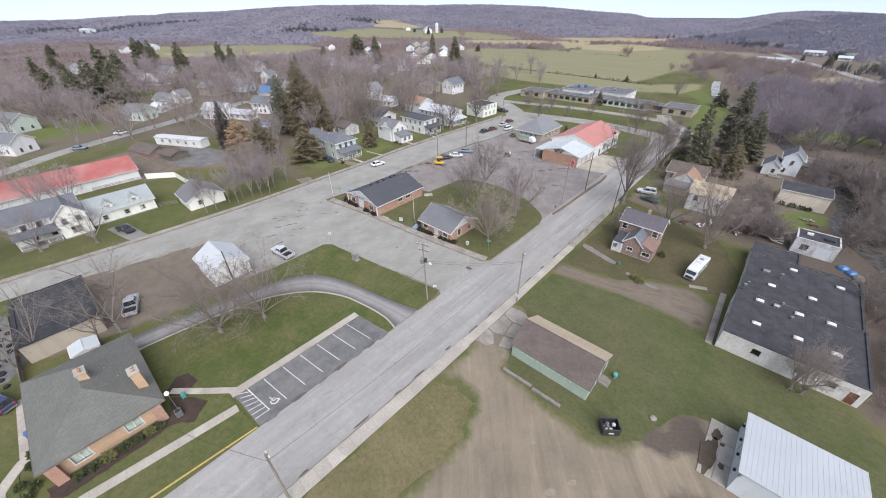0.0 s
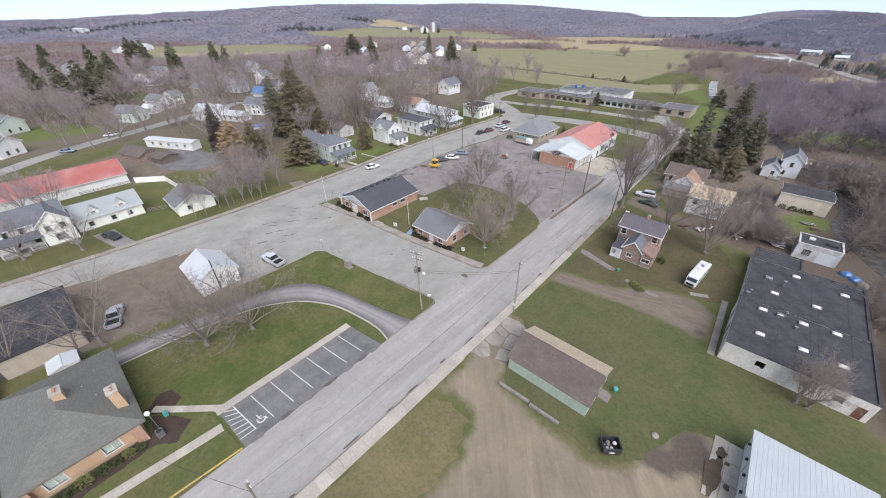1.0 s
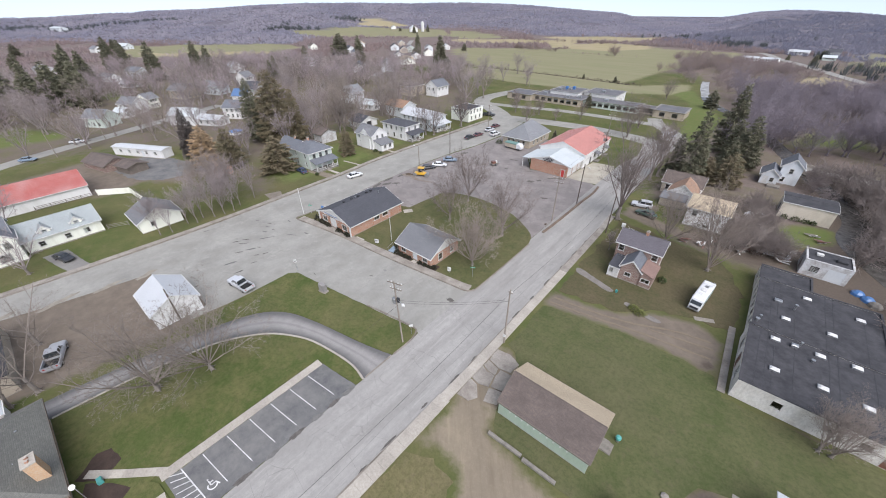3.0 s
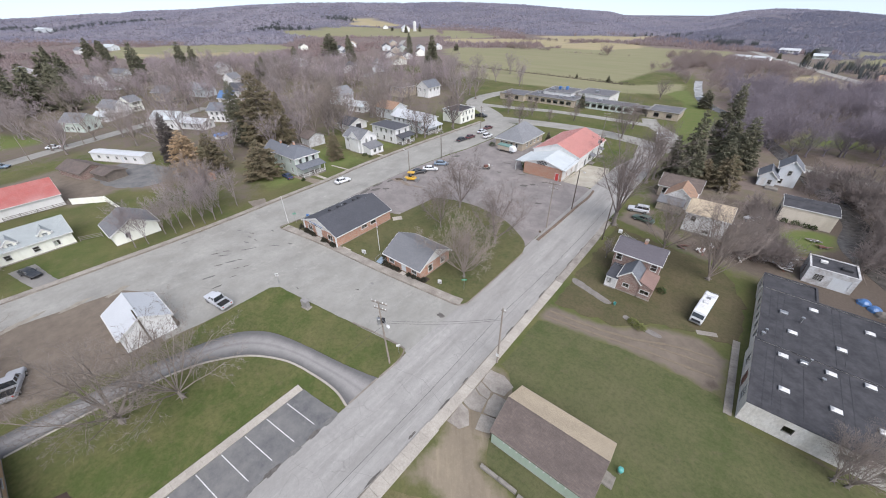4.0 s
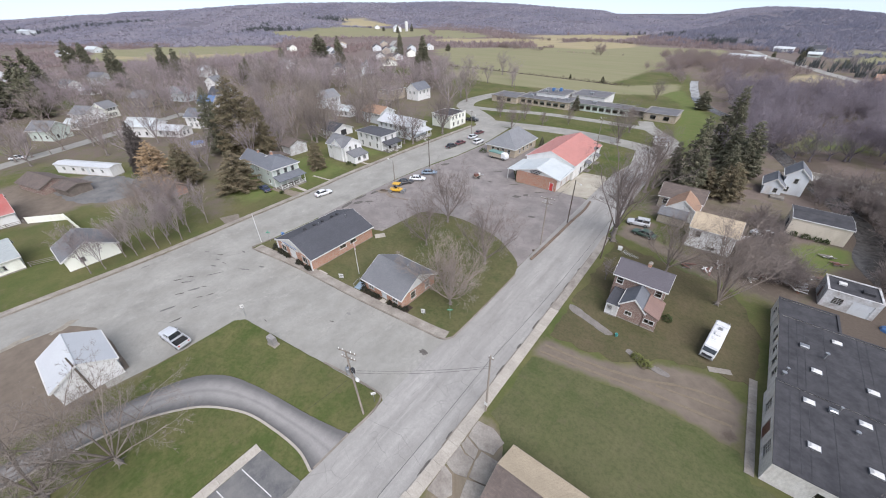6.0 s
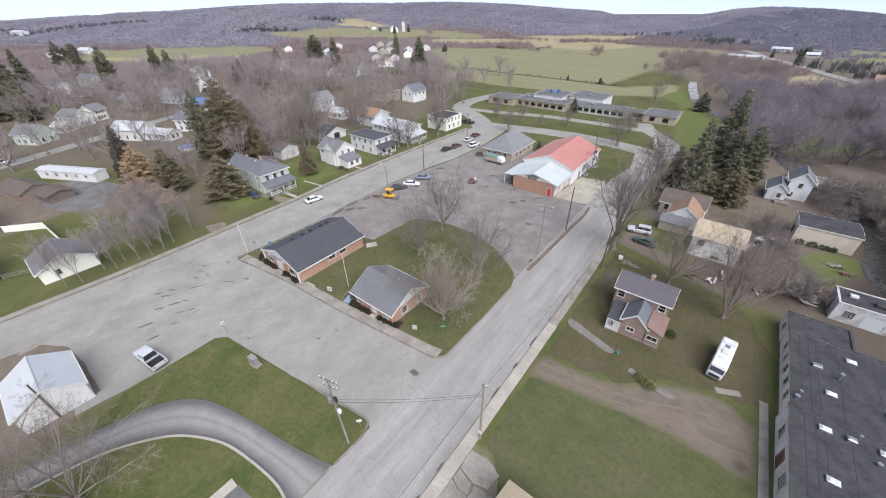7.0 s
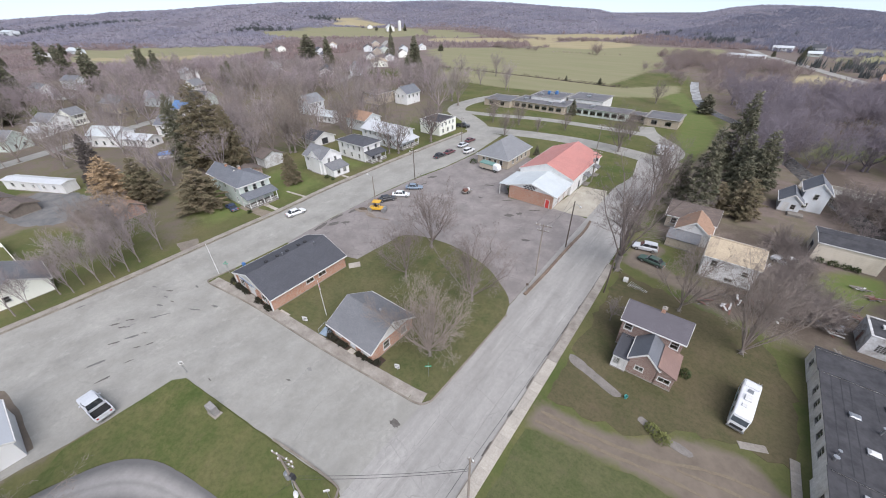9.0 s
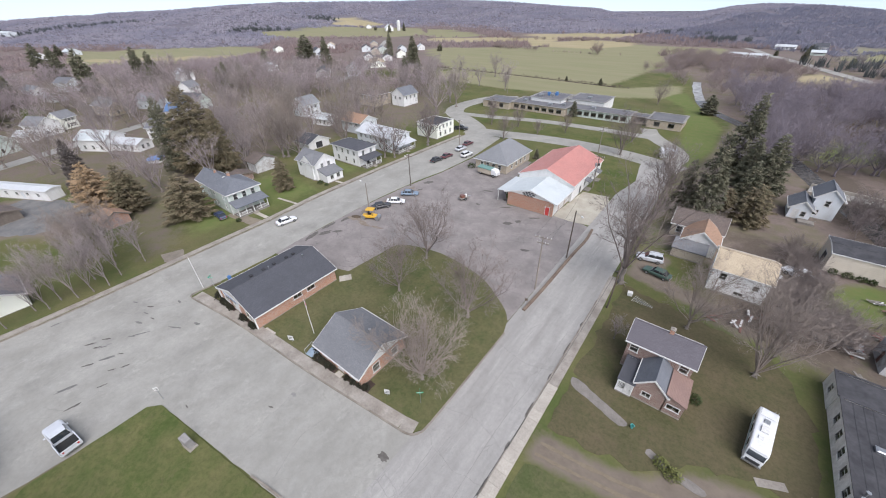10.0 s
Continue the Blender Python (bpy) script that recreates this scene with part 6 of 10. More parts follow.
building("dark_barn", "low dark brown barn with rusty roof", "barn", -131, -119, -24.5, -17.5, 2.2, 1.6, "brick_old", "r_brown", "x", turn=15, base=0.1, trim="tan_dull")
building("plank_shed", "open grey plank shed", "shed", -118, -111.5, -19.5, -14, 2.2, 0.8, "tan_dull", "r_brown", "x", turn=15, base=0.1, trim="tan_dull")
building("red_outbuilding", "small reddish outbuilding with brown roof", "shed", -92, -87.5, -3, 2, 2.2, 1.4, "brick_red", "r_rust", "x", turn=10, base=0.1, trim="tan_dull")

# houses farther into the town
FAR_HOMES = [(-187, -9, 10, 8, 4.2, 2.6, "teal_wall", "r_grey", 30), (-197, 1, 6, 5, 2.8, 1.4, "white_wall", "r_pale", 30), (-204, 7, 9, 8, 4.8, 2.4, "white_wall", "r_grey", 25), (-210, 15, 6, 7, 4.8, 2.2, "cream_wall", "r_grey", 115),
             (-326, 24, 16, 8, 3.2, 1.8, "white_wall", "r_grey", 10), (-288, 26, 9, 7, 2.6, 1.6, "white_wall", "r_white", 20), (-322, 40, 13, 9, 5.2, 2.6, "grey_wall", "r_blue", 20), (-223, 36, 12, 10, 4.8, 2.6, "brick_pale", "r_grey", 20),
             (-220, 52, 12, 8, 4.6, 2.4, "grey_wall", "r_slate", 20), (-297, 98, 11, 9, 5.0, 2.4, "white_wall", "r_white", 0), (-236, 77, 8, 7, 5.2, 2.6, "white_wall", "r_grey", 115), (-181, 50, 8, 7, 4.6, 2.6, "white_wall", "r_azure", 30),
             (-161, 16, 12, 8, 4.4, 2.2, "white_wall", "r_pale", 30), (-151, 22, 12, 6, 2.9, 1.2, "white_wall", "r_white", 25), (-155, 35, 9, 8, 5.0, 2.4, "white_wall", "r_blue", 30), (-405, 0, 13, 9, 4.6, 2.6, "grey_wall", "r_slate", 10),
             (-226, 163, 22, 9, 3.4, 2.4, "white_wall", "r_dark", -40), (-208, 176, 13, 9, 5.0, 3.0, "grey_wall", "r_slate", -40), (-229, 219, 26, 12, 3.2, 1.8, "cream_wall", "r_tan", -40), (-306, 224, 11, 8, 4.4, 2.4, "white_wall", "r_blue", -20),
             (-139, 88, 9, 8, 5.4, 2.8, "grey_wall", "r_slate", 95), (-119, 83, 9, 6, 3.0, 1.6, "white_wall", "r_pale", 10), (-198, 64, 11, 9, 4.2, 3.2, "teal_wall", "r_dark", 25), (-284, 156, 10, 8, 4.0, 2.0, "white_wall", "r_pale", 0),
             (-292, 287, 14, 9, 4.2, 2.4, "teal_wall", "r_slate", -40), (-278, 302, 11, 8, 4.2, 2.4, "grey_wall", "r_grey", -40), (-263, 241, 12, 8, 3.4, 2.2, "white_wall", "r_dark", -40), (-276, 330, 10, 7, 3.4, 2.2, "white_wall", "r_white", -40), (-343, 244, 12, 8, 4.2, 2.4, "grey_wall", "r_dark", -20),
             (-244, 246, 9, 8, 3.4, 2.0, "white_wall", "r_dark", -40), (-406, 238, 14, 8, 4.2, 2.4, "cream_wall", "r_brown", -20), (-579, 67, 13, 9, 4.6, 2.6, "white_wall", "r_grey", 10), (-609, 101, 20, 9, 4.0, 2.4, "grey_wall", "r_pale", 15), (-166, -53, 11, 8, 4.6, 2.4, "white_wall", "r_grey", 35), (-205, -49, 11, 9, 4.6, 2.8, "teal_wall", "r_grey", 25)]
for i, (x, y, l, w, e, r, wall, roof, turn) in enumerate(FAR_HOMES):
    txt = {"teal_wall": "pale green", "white_wall": "white", "brick_pale": "buff brick", "tan_wall": "tan", "cream_wall": "cream", "grey_wall": "pale grey"}[wall]
    rt = {"r_grey": "grey", "r_blue": "slate-blue", "r_pale": "pale metal", "r_white": "white metal", "r_dark": "dark", "r_slate": "light grey", "r_azure": "bright blue metal", "r_tan": "sandy", "r_brown": "brown"}[roof]
    building("house", f"{txt} house with {rt} gabled roof among bare trees", "house", x - l / 2, x + l / 2, y - w / 2, y + w / 2, e, r, wall, roof, "x", turn=turn, wins=[*row("s", 3, l - 2, 1.0, 0.9, 1.3), *row("e", 2, w - 2, 1.0, 0.9, 1.3), *(row("s", 3, l - 2, 3.3, 0.9, 1.2) if e > 4.7 else [])])

# ---------------------------------------------------------------- trees
def spike(mb, p, d, length, r, sides=3):
    """Tapered twig ending in a point."""
    ref = Vector((0, 0, 1)) if abs(d.z) < 0.9 else Vector((1, 0, 0))
    s = d.cross(ref).normalized()
    u = d.cross(s)
    n = len(mb.v)
    for k in range(sides):
        a = 2 * math.pi * k / sides
        mb.v.append(tuple(p + s * (math.cos(a) * r) + u * (math.sin(a) * r)))
    mb.v.append(tuple(p + d * length))
    mb.f += [(n + k, n + (k + 1) % sides, n + sides) for k in range(sides)]


def blade(mb, p, d, length, r, rnd):
    """Hair-thin twig or needle spray: a single sliver."""
    s = d.cross(Vector((rnd.gauss(0, 1), rnd.gauss(0, 1), rnd.gauss(0, 1)))).normalized() * r
    n = len(mb.v)
    mb.v += [tuple(p - s), tuple(p + s), tuple(p + d * length)]
    mb.f.append((n, n + 1, n + 2))


def tilt_from(d, angle, rnd):
    ref = Vector((rnd.gauss(0, 1), rnd.gauss(0, 1), rnd.gauss(0, 1)))
    ax = d.cross(ref).normalized()
    return (Matrix.Rotation(angle, 3, ax) @ d).normalized()


def grow(mb, p, d, length, r, level, plan, rnd):
    kids, angle, ratio, up, last, twig_r = plan["kids"], plan["angle"], plan["ratio"], plan["up"], plan["levels"], plan["twig"]
    if level >= last:
        if plan.get("flat"):
            blade(mb, p, d, length, max(r, twig_r), rnd)
        else:
            spike(mb, p, d, length, max(r, twig_r))
        return
    segs = 3 if level == 0 and last > 2 else 2 if level < 2 else 1
    path, rad, q, dd = [p.copy()], [r], p.copy(), d.copy()
    for i in range(segs):
        dd = (dd + Vector((rnd.gauss(0, 0.13), rnd.gauss(0, 0.13), up[level] * rnd.uniform(0.5, 1.2)))).normalized()
        q = q + dd * (length / segs)
        path.append(q.copy())
        rad.append(max(r * (1 - 0.6 * (i + 1) / segs), twig_r * 0.8))
    if level >= 2:
        spike(mb, p, (q - p).normalized(), (q - p).length * 1.15, r)
    else:
        mb.tube(path, rad, 4 if level == 0 and last > 2 else 3, False)
    n = kids[level]
    for i in range(n):
        t = 0.25 + 0.75 * (i + rnd.uniform(0.2, 0.9)) / n
        k = min(int(t * segs), segs - 1)
        f = t * segs - k
        at = path[k].lerp(path[k + 1], min(f, 1.0))
        a = radians(rnd.uniform(*angle[level]))
        child = tilt_from((path[k + 1] - path[k]).normalized(), a * (1.0 if t < 0.93 else 0.5), rnd)
        grow(mb, at, child, length * ratio[level] * rnd.uniform(0.7, 1.15) * (1.1 - 0.35 * t), r * 0.45 * (1.15 - 0.5 * t), level + 1, plan, rnd)


PLANS = {
    "vase": dict(H=10.0, clear=0.15, limbs=12, limb=0.64, lean=(4, 50), r=0.15, levels=4, kids=(7, 5, 5, 4), angle=((22, 45), (25, 50), (25, 55), (25, 55)), ratio=(0.48, 0.5, 0.55, 0.7), up=(0.22, 0.2, 0.12, 0.1), twig=0.011),
    "wide": dict(H=8.0, clear=0.14, limbs=12, limb=0.86, lean=(8, 64), r=0.2, levels=4, kids=(7, 5, 4, 4), angle=((25, 60), (25, 60), (25, 60), (30, 60)), ratio=(0.5, 0.5, 0.55, 0.7), up=(0.18, 0.12, 0.06, 0.04), twig=0.013),
    "tall": dict(H=14.0, clear=0.16, limbs=7, limb=0.7, lean=(4, 26), r=0.27, levels=4, kids=(9, 5, 4, 4), angle=((30, 70), (25, 60), (25, 60), (25, 60)), ratio=(0.38, 0.5, 0.55, 0.7), up=(0.2, 0.2, 0.12, 0.1), twig=0.012),
    "sparse": dict(H=14.0, clear=0.22, limbs=5, limb=0.6, lean=(6, 48), r=0.26, levels=4, kids=(5, 4, 4, 3), angle=((25, 60), (25, 60), (25, 60), (25, 60)), ratio=(0.45, 0.5, 0.55, 0.7), up=(0.2, 0.15, 0.1, 0.1), twig=0.012),
    "fan": dict(H=12.0, clear=0.05, limbs=17, limb=0.74, lean=(2, 33), r=0.18, levels=4, kids=(7, 5, 4, 4), angle=((20, 50), (25, 55), (25, 60), (25, 60)), ratio=(0.42, 0.5, 0.55, 0.7), up=(0.16, 0.12, 0.08, 0.06), twig=0.010),
    "slim": dict(H=10.0, clear=0.2, limbs=7, limb=0.6, lean=(2, 24), r=0.085, levels=3, kids=(8, 6, 6), angle=((18, 40), (22, 45), (22, 45)), ratio=(0.4, 0.5, 0.8), up=(0.25, 0.2, 0.15), twig=0.014, flat=True),
    "brush": dict(H=6.0, clear=0.04, limbs=8, limb=0.75, lean=(4, 60), r=0.07, levels=2, kids=(7, 6), angle=((20, 60), (25, 65)), ratio=(0.5, 0.75), up=(0.15, 0.1), twig=0.032, flat=True),
    "oak": dict(H=12.0, clear=0.10, limbs=10, limb=0.76, lean=(5, 50), r=0.26, levels=4, kids=(7, 5, 5, 4), angle=((25, 60), (25, 55), (25, 60), (25, 60)), ratio=(0.46, 0.5, 0.55, 0.7), up=(0.18, 0.14, 0.1, 0.1), twig=0.012),
    "fine": dict(H=9.0, clear=0.12, limbs=18, limb=0.64, lean=(4, 66), r=0.13, levels=4, kids=(8, 5, 5, 4), angle=((20, 45), (25, 50), (25, 50), (25, 50)), ratio=(0.46, 0.5, 0.55, 0.7), up=(0.2, 0.16, 0.1, 0.1), twig=0.009),
    "young": dict(H=6.0, clear=0.25, limbs=8, limb=0.6, lean=(8, 42), r=0.09, levels=3, kids=(6, 5, 5), angle=((22, 45), (25, 50), (25, 50)), ratio=(0.45, 0.5, 0.7), up=(0.2, 0.15, 0.1), twig=0.012),
    "town": dict(H=14.0, clear=0.16, limbs=8, limb=0.62, lean=(6, 54), r=0.27, levels=4, kids=(5, 4, 4, 4), angle=((22, 50), (25, 55), (25, 60), (25, 60)), ratio=(0.46, 0.5, 0.6, 0.75), up=(0.2, 0.16, 0.1, 0.08), twig=0.026, flat=True),
    "wood": dict(H=13.0, clear=0.14, limbs=7, limb=0.62, lean=(6, 64), r=0.17, levels=3, kids=(5, 6, 7), angle=((25, 60), (30, 65), (25, 65)), ratio=(0.5, 0.52, 0.85), up=(0.28, 0.16, 0.06), twig=0.034, flat=True),
}


def tree_meshes(kind, seed):
    """Trunk and crown of a bare tree."""
    plan, rnd = PLANS[kind], random.Random(seed)
    H = plan["H"]
    top = H * plan["clear"]
    trunk, crown = MB(), MB()
    bend = [Vector((rnd.uniform(-0.1, 0.1) * t * H * 0.15, rnd.uniform(-0.1, 0.1) * t * H * 0.15, t * top)) for t in (0, 0.15, 0.5, 1.0)]
    bend[0] = Vector((0, 0, -0.3))
    r = plan["r"]
    trunk.tube(bend, [r * 1.5, r * 1.1, r * 0.95, r * 0.9], 8)
    for i in range(5):
        a = i * 1.256 + rnd.uniform(-0.3, 0.3)
        spike(trunk, Vector((math.cos(a) * r * 0.7, math.sin(a) * r * 0.7, 0.35)), Vector((math.cos(a), math.sin(a), -0.55)).normalized(), r * 3.0, r * 0.45, 4)
    for i in range(plan["limbs"]):
        a = 2 * math.pi * (i + rnd.uniform(-0.3, 0.3)) / plan["limbs"]
        lean = radians(plan["lean"][0] + (plan["lean"][1] - plan["lean"][0]) * rnd.random() ** 0.8)
        d = Vector((math.cos(a) * math.sin(lean), math.sin(a) * math.sin(lean), math.cos(lean)))
        at = bend[2].lerp(bend[3], rnd.uniform(0.3, 1.0))
        grow(crown, at, d, H * plan["limb"] * rnd.uniform(0.8, 1.15), r * rnd.uniform(0.32, 0.5), 0, plan, rnd)
    return trunk, crown


TREES = {}


def bare_tree(kind, seed, x, y, height, label, twig="twig", group="bare trees", rz=None, z=0.0):
    key = (kind, seed, twig)
    s = height / PLANS[kind]["H"]
    rnd = random.Random(int(x * 13 + y * 7))
    m = Matrix.Translation((x, y, z)) @ Matrix.Rotation(rnd.uniform(0, 6.28) if rz is None else radians(rz), 4, "Z") @ Matrix.Diagonal((s * rnd.uniform(0.92, 1.1), s * rnd.uniform(0.92, 1.1), s, 1))
    if key in TREES:
        ob = TREES[key].copy()
        scene.collection.objects.link(ob)
        for c in TREES[key].children:
            cc = c.copy()
            scene.collection.objects.link(cc)
            cc.parent = ob
        ob.matrix_basis = m
        return tagged(ob, label, "tree", group)
    t, c = tree_meshes(kind, seed)
    root = thing("tree", label, "tree", m, group)
    part("trunk", t, M["bark"], root)
    part("crown", c, M[twig], root)
    TREES[key] = root
    return root


def conifer_meshes(seed, H, width, droop, bushy, count):
    """Trunk, drooping boughs and many needle sprays with an uneven outline."""
    rnd = random.Random(seed)
    trunk, crown = MB(), MB()
    trunk.tube([(0, 0, -0.3), (0, 0, H * 0.3), (0, 0, H * 0.97)], [H * 0.018, H * 0.013, 0.02], 7)
    lobes = [rnd.uniform(0, 6.28) for _ in range(6)]
    size = min(1.3, (3400 / count) ** 0.5)
    boughs, bough_count = [], 170 if count > 9000 else 120
    for i in range(bough_count):
        t = 0.05 + 0.93 * ((i + rnd.random()) / bough_count) ** 1.15
        a = i * 2.4 + rnd.uniform(-0.4, 0.4)
        shape = (1 - t) ** 0.85 * 0.95 + 0.05 if not bushy else (1 - t ** 1.9) ** 0.75
        reach = width / 2 * shape * (0.82 if t < 0.12 else 1.0) * (0.9 + 0.13 * math.sin(3 * a + lobes[int(t * 5.99)])) * rnd.uniform(0.78, 1.06)
        d = Vector((math.cos(a), math.sin(a), rnd.uniform(-0.05, 0.2) - droop * (1 - t) + (0.5 if t > 0.9 else 0))).normalized()
        p = Vector((0, 0, H * t))
        boughs.append((p, d, max(0.3, reach)))
        spike(crown, p, d, max(0.3, reach) * 0.95, 0.05)
    total = sum(L ** 1.5 for _, _, L in boughs)
    for p, d, L in boughs:
        side = Vector((-d.y, d.x, 0))
        for k in range(max(4, int(count * L ** 1.5 / total))):
            f = rnd.random() ** 0.6
            s = rnd.choice((-1, 1))
            q = p + d * (L * f) + side * (s * rnd.random() * L * 0.3 * (1.1 - f)) + Vector((0, 0, rnd.gauss(0, 0.12) - 0.15 * f * L * droop))
            e = (d * rnd.uniform(0.2, 1.0) + side * (s * rnd.uniform(0.0, 0.9)) + Vector((0, 0, rnd.gauss(-0.1, 0.35)))).normalized()
            blade(crown, q, e, rnd.uniform(0.5, 1.0) * size, rnd.uniform(0.11, 0.2) * size * (1.35 if count < 5000 else 1.0), rnd)
    return trunk, crown


def conifer(seed, x, y, H, width, label, mat="needle", droop=0.25, bushy=False, group="evergreens", z=0.0, count=9000):
    key = ("con", seed, mat, bushy)
    rnd = random.Random(int(x * 5 + y * 3) + seed)
    if key not in TREES:
        t, c = conifer_meshes(seed, 14.0, 7.0, droop, bushy, count)
        TREES[key] = (t.mesh("trunk", M["bark"]), c.mesh("crown", M[mat]))
    root = thing("evergreen_tree", label, "tree", Matrix.Translation((x, y, z)) @ Matrix.Rotation(rnd.uniform(0, 6.28), 4, "Z") @ Matrix.Diagonal((width / 7, width / 7, H / 14, 1)), group)
    part("trunk", TREES[key][0], None, root)
    part("crown", TREES[key][1], None, root)
    return root


PALE = "wide bare tree with grey spreading limbs on the lawn"
bare_tree("wide", 11, -18.6, -38.6, 11.0, PALE, "twig_pale")
bare_tree("wide", 12, -16.6, -32.6, 11.0, PALE, "twig_pale")
for x, y, h, sd in ((-30.6, -49.0, 13.5, 21), (-30.3, -51.6, 11, 25), (-33.3, -58.0, 13, 26), (-32.0, -60.4, 10, 25), (-41.5, -47.6, 12, 21)):
    bare_tree("sparse", sd, x, y, h, "sparse pale bare tree beside the flat-roofed workshop", "twig_pale")
for x, y, h, k, s in ((-18.0, 21.8, 11.0, "vase", 41), (-20.4, 32.2, 14.0, "vase", 42), (-4.6, 23.6, 13.0, "vase", 41)):
    bare_tree(k, s, x, y, h, "bare maple with upswept twigs on the island", "twig_brown")
bare_tree("fine", 51, -3.0, 10.4, 13.0, "dense fine-twigged tan tree beside the brick cottage", "twig_tan")
bare_tree("tall", 22, 12.4, 47.0, 21, "tall bare street tree with cut-back limbs", "twig_brown")
bare_tree("tall", 23, 11.6, 49.8, 18, "tall bare street tree with cut-back limbs", "twig_brown")
bare_tree("tall", 23, 11.6, 76.2, 17, "bare street tree by the road", "twig_brown")
bare_tree("tall", 22, 12.6, 80.5, 15, "bare street tree by the road", "twig_brown")
bare_tree("fan", 33, 32.3, 37.4, 16, "broad bare tree with many trunks in the yard", "twig_tan")
bare_tree("vase", 41, 23.6, 41.6, 12.5, "bare yard tree behind the brick house", "twig_tan")
bare_tree("young", 61, 15.4, 33.0, 4.5, "small pruned bare tree beside the house")
for x, y, h in ((48.0, 6.9, 8.2), (49.1, 7.0, 7.2)):
    bare_tree("oak", 32, x, y, h, "tangled bare tree against the factory wall", "twig_tan")
for x, y, h in ((-62.9, -13.4, 7), (-62.6, -11.2, 6.5), (-62.6, -8.9, 7), (-63.2, -17.2, 6.5), (-64.6, -15.4, 7.5), (-64.6, -18.8, 6), (-63.6, -24.8, 7), (-62.9, -22.6, 6), (-64.5, -6.5, 6.5), (-67, -10, 7.5), (-69.5, -6, 8), (-66, -2, 7)):
    bare_tree("slim", 61 + int(abs(y)) % 3, x, y, h * 1.6, "slender bare street tree on the verge", group="slender street trees")
for x, y, h in ((-66.8, -46.0, 8), (-71.0, -54.6, 9), (-86.5, -47, 12), (-110, -57, 13), (-94, -62, 12), (-73.5, -63, 11), (-119, -62, 13), (-69, -70, 9), (-97, -52, 10)):
    bare_tree("town", 81 if h > 9.5 else 83, x, y, h * 1.3, "bare garden tree near the cream house")
for x, y, h, k in ((-68.5, 68.5, 11, "vase"), (-65.8, 70.2, 12, "vase"), (-64.5, 86, 12, "tall"), (-66.5, 88.5, 13, "vase"), (-85, 66, 13, "tall"), (-97, 49, 14, "tall")):
    bare_tree("town", 82 if k == "vase" else 84, x, y, h * 1.25, "bare tree beside the white houses", "twig_brown")
for x, y, h in ((-59.6, 121.5, 6.5), (-49, 124.5, 7.5), (-30.4, 127.4, 6.5), (-6.5, 114.0, 12.5), (-7.0, 129.5, 9), (-38, 118.8, 5), (-66, 133, 7), (-46, 107.5, 8), (-12, 195, 9), (8, 110, 8)):
    bare_tree("oak", 32, x, y, h * 1.1, "round bare tree on the school lawn", "twig_brown")
for x, y, h in ((-99, 44, 13), (-97, 36, 12), (-111, 57, 14), (-106, 78, 12), (-132, 72, 14), (-125, 59, 15), (-112, 43, 13), (-106, 13, 11), (-119, 13, 12), (-145, 14, 13), (-144, -2, 14), (-161, -2, 12), (-165, -10, 12), (-162, -23, 13), (-165, 81, 13), (-147, 57, 14), (-158, 49, 14), (-163, 100, 14), (-167, 117, 13), (-187, 103, 14), (-120, 66, 14), (-102, 62, 12), (-116, 35, 12), (-92, 52, 10), (-107, 68, 13), (-140, 80, 14), (-118, 48, 13), (-130, 45, 14), (-134, 32, 12), (-103, 90, 12), (-112, 105, 13)):
    bare_tree("town", 80 + int(abs(x + y)) % 5, x, y, h * 1.15, "bare mauve-grey garden tree behind the houses", "twig" if int(abs(x)) % 3 else "twig_tan", "town trees")
bare_tree("sparse", 21, -201, 36, 24, "tall pale bare tree over the roofs", "twig_pale")
bare_tree("tall", 22, -95, 54, 15, "white-barked bare birch by the garage", "twig_pale")
for x, y, h in ((-80, -9, 9), (-76, -11, 8), (-81, -6, 9), (-73, -5, 9), (-78, -7, 10), (-75, -8, 9), (-83, -10, 8), (-70, -8, 8), (-79, -3, 9)):
    bare_tree("slim", 62, x, y, h * 1.25, "clump of pinkish bare saplings on the lawn", "twig_tan", group="sapling clump")
SPRUCE = "tall dark green spruce behind the houses"
for i, (x, y, h, w) in enumerate(((23.9, 117.4, 21.5, 13.0), (19.7, 80.2, 20, 10.0), (30.1, 103.3, 15.5, 12.5), (26.4, 108.0, 13, 10), (15.4, 83.6, 12.5, 7.5), (20.9, 87.3, 11, 9), (27.0, 95.0, 11, 9))):
    conifer(1 + 10 * (i % 2), x, y, h, w, SPRUCE)
conifer(2, 28.6, 84.4, 9.5, 9.0, "bushy olive evergreen behind the tan house", "needle_brown", 0.1, True)
conifer(2, 23.6, 84.0, 7.5, 7, "bushy olive evergreen behind the tan house", "needle_brown", 0.1, True)
conifer(3, -73.6, 34.6, 9.0, 6.6, "full conical spruce on the green lawn", "needle_brown", 0.3, True)
conifer(4, -78.0, 12.2, 11.0, 12.5, "broad bushy olive evergreen beside the pale green house", "needle_brown", 0.1, True)
for x, y, h, w, m in ((-104.0, 27.5, 25, 18, "needle_brown"), (-112, 23, 22, 10, "needle"), (-98.5, 31.5, 19, 9, "needle_brown"), (-112.5, 0.5, 16, 9.5, "needle_dusk")):
    conifer(12, x, y, h, w, count=20000, label="large dark olive pine among the bare trees" if m != "needle_dusk" else "dusky thin spruce beside the mobile home", mat=m, droop=0.1, bushy=m != "needle_dusk")
conifer(5, -99.0, 0.0, 13, 11, "rusty brown larch with thin needles", "needle_rust", 0.05, True)
conifer(7, -94.0, 5.0, 12, 10, "olive larch beside the rusty one", "needle_brown", 0.05, True)
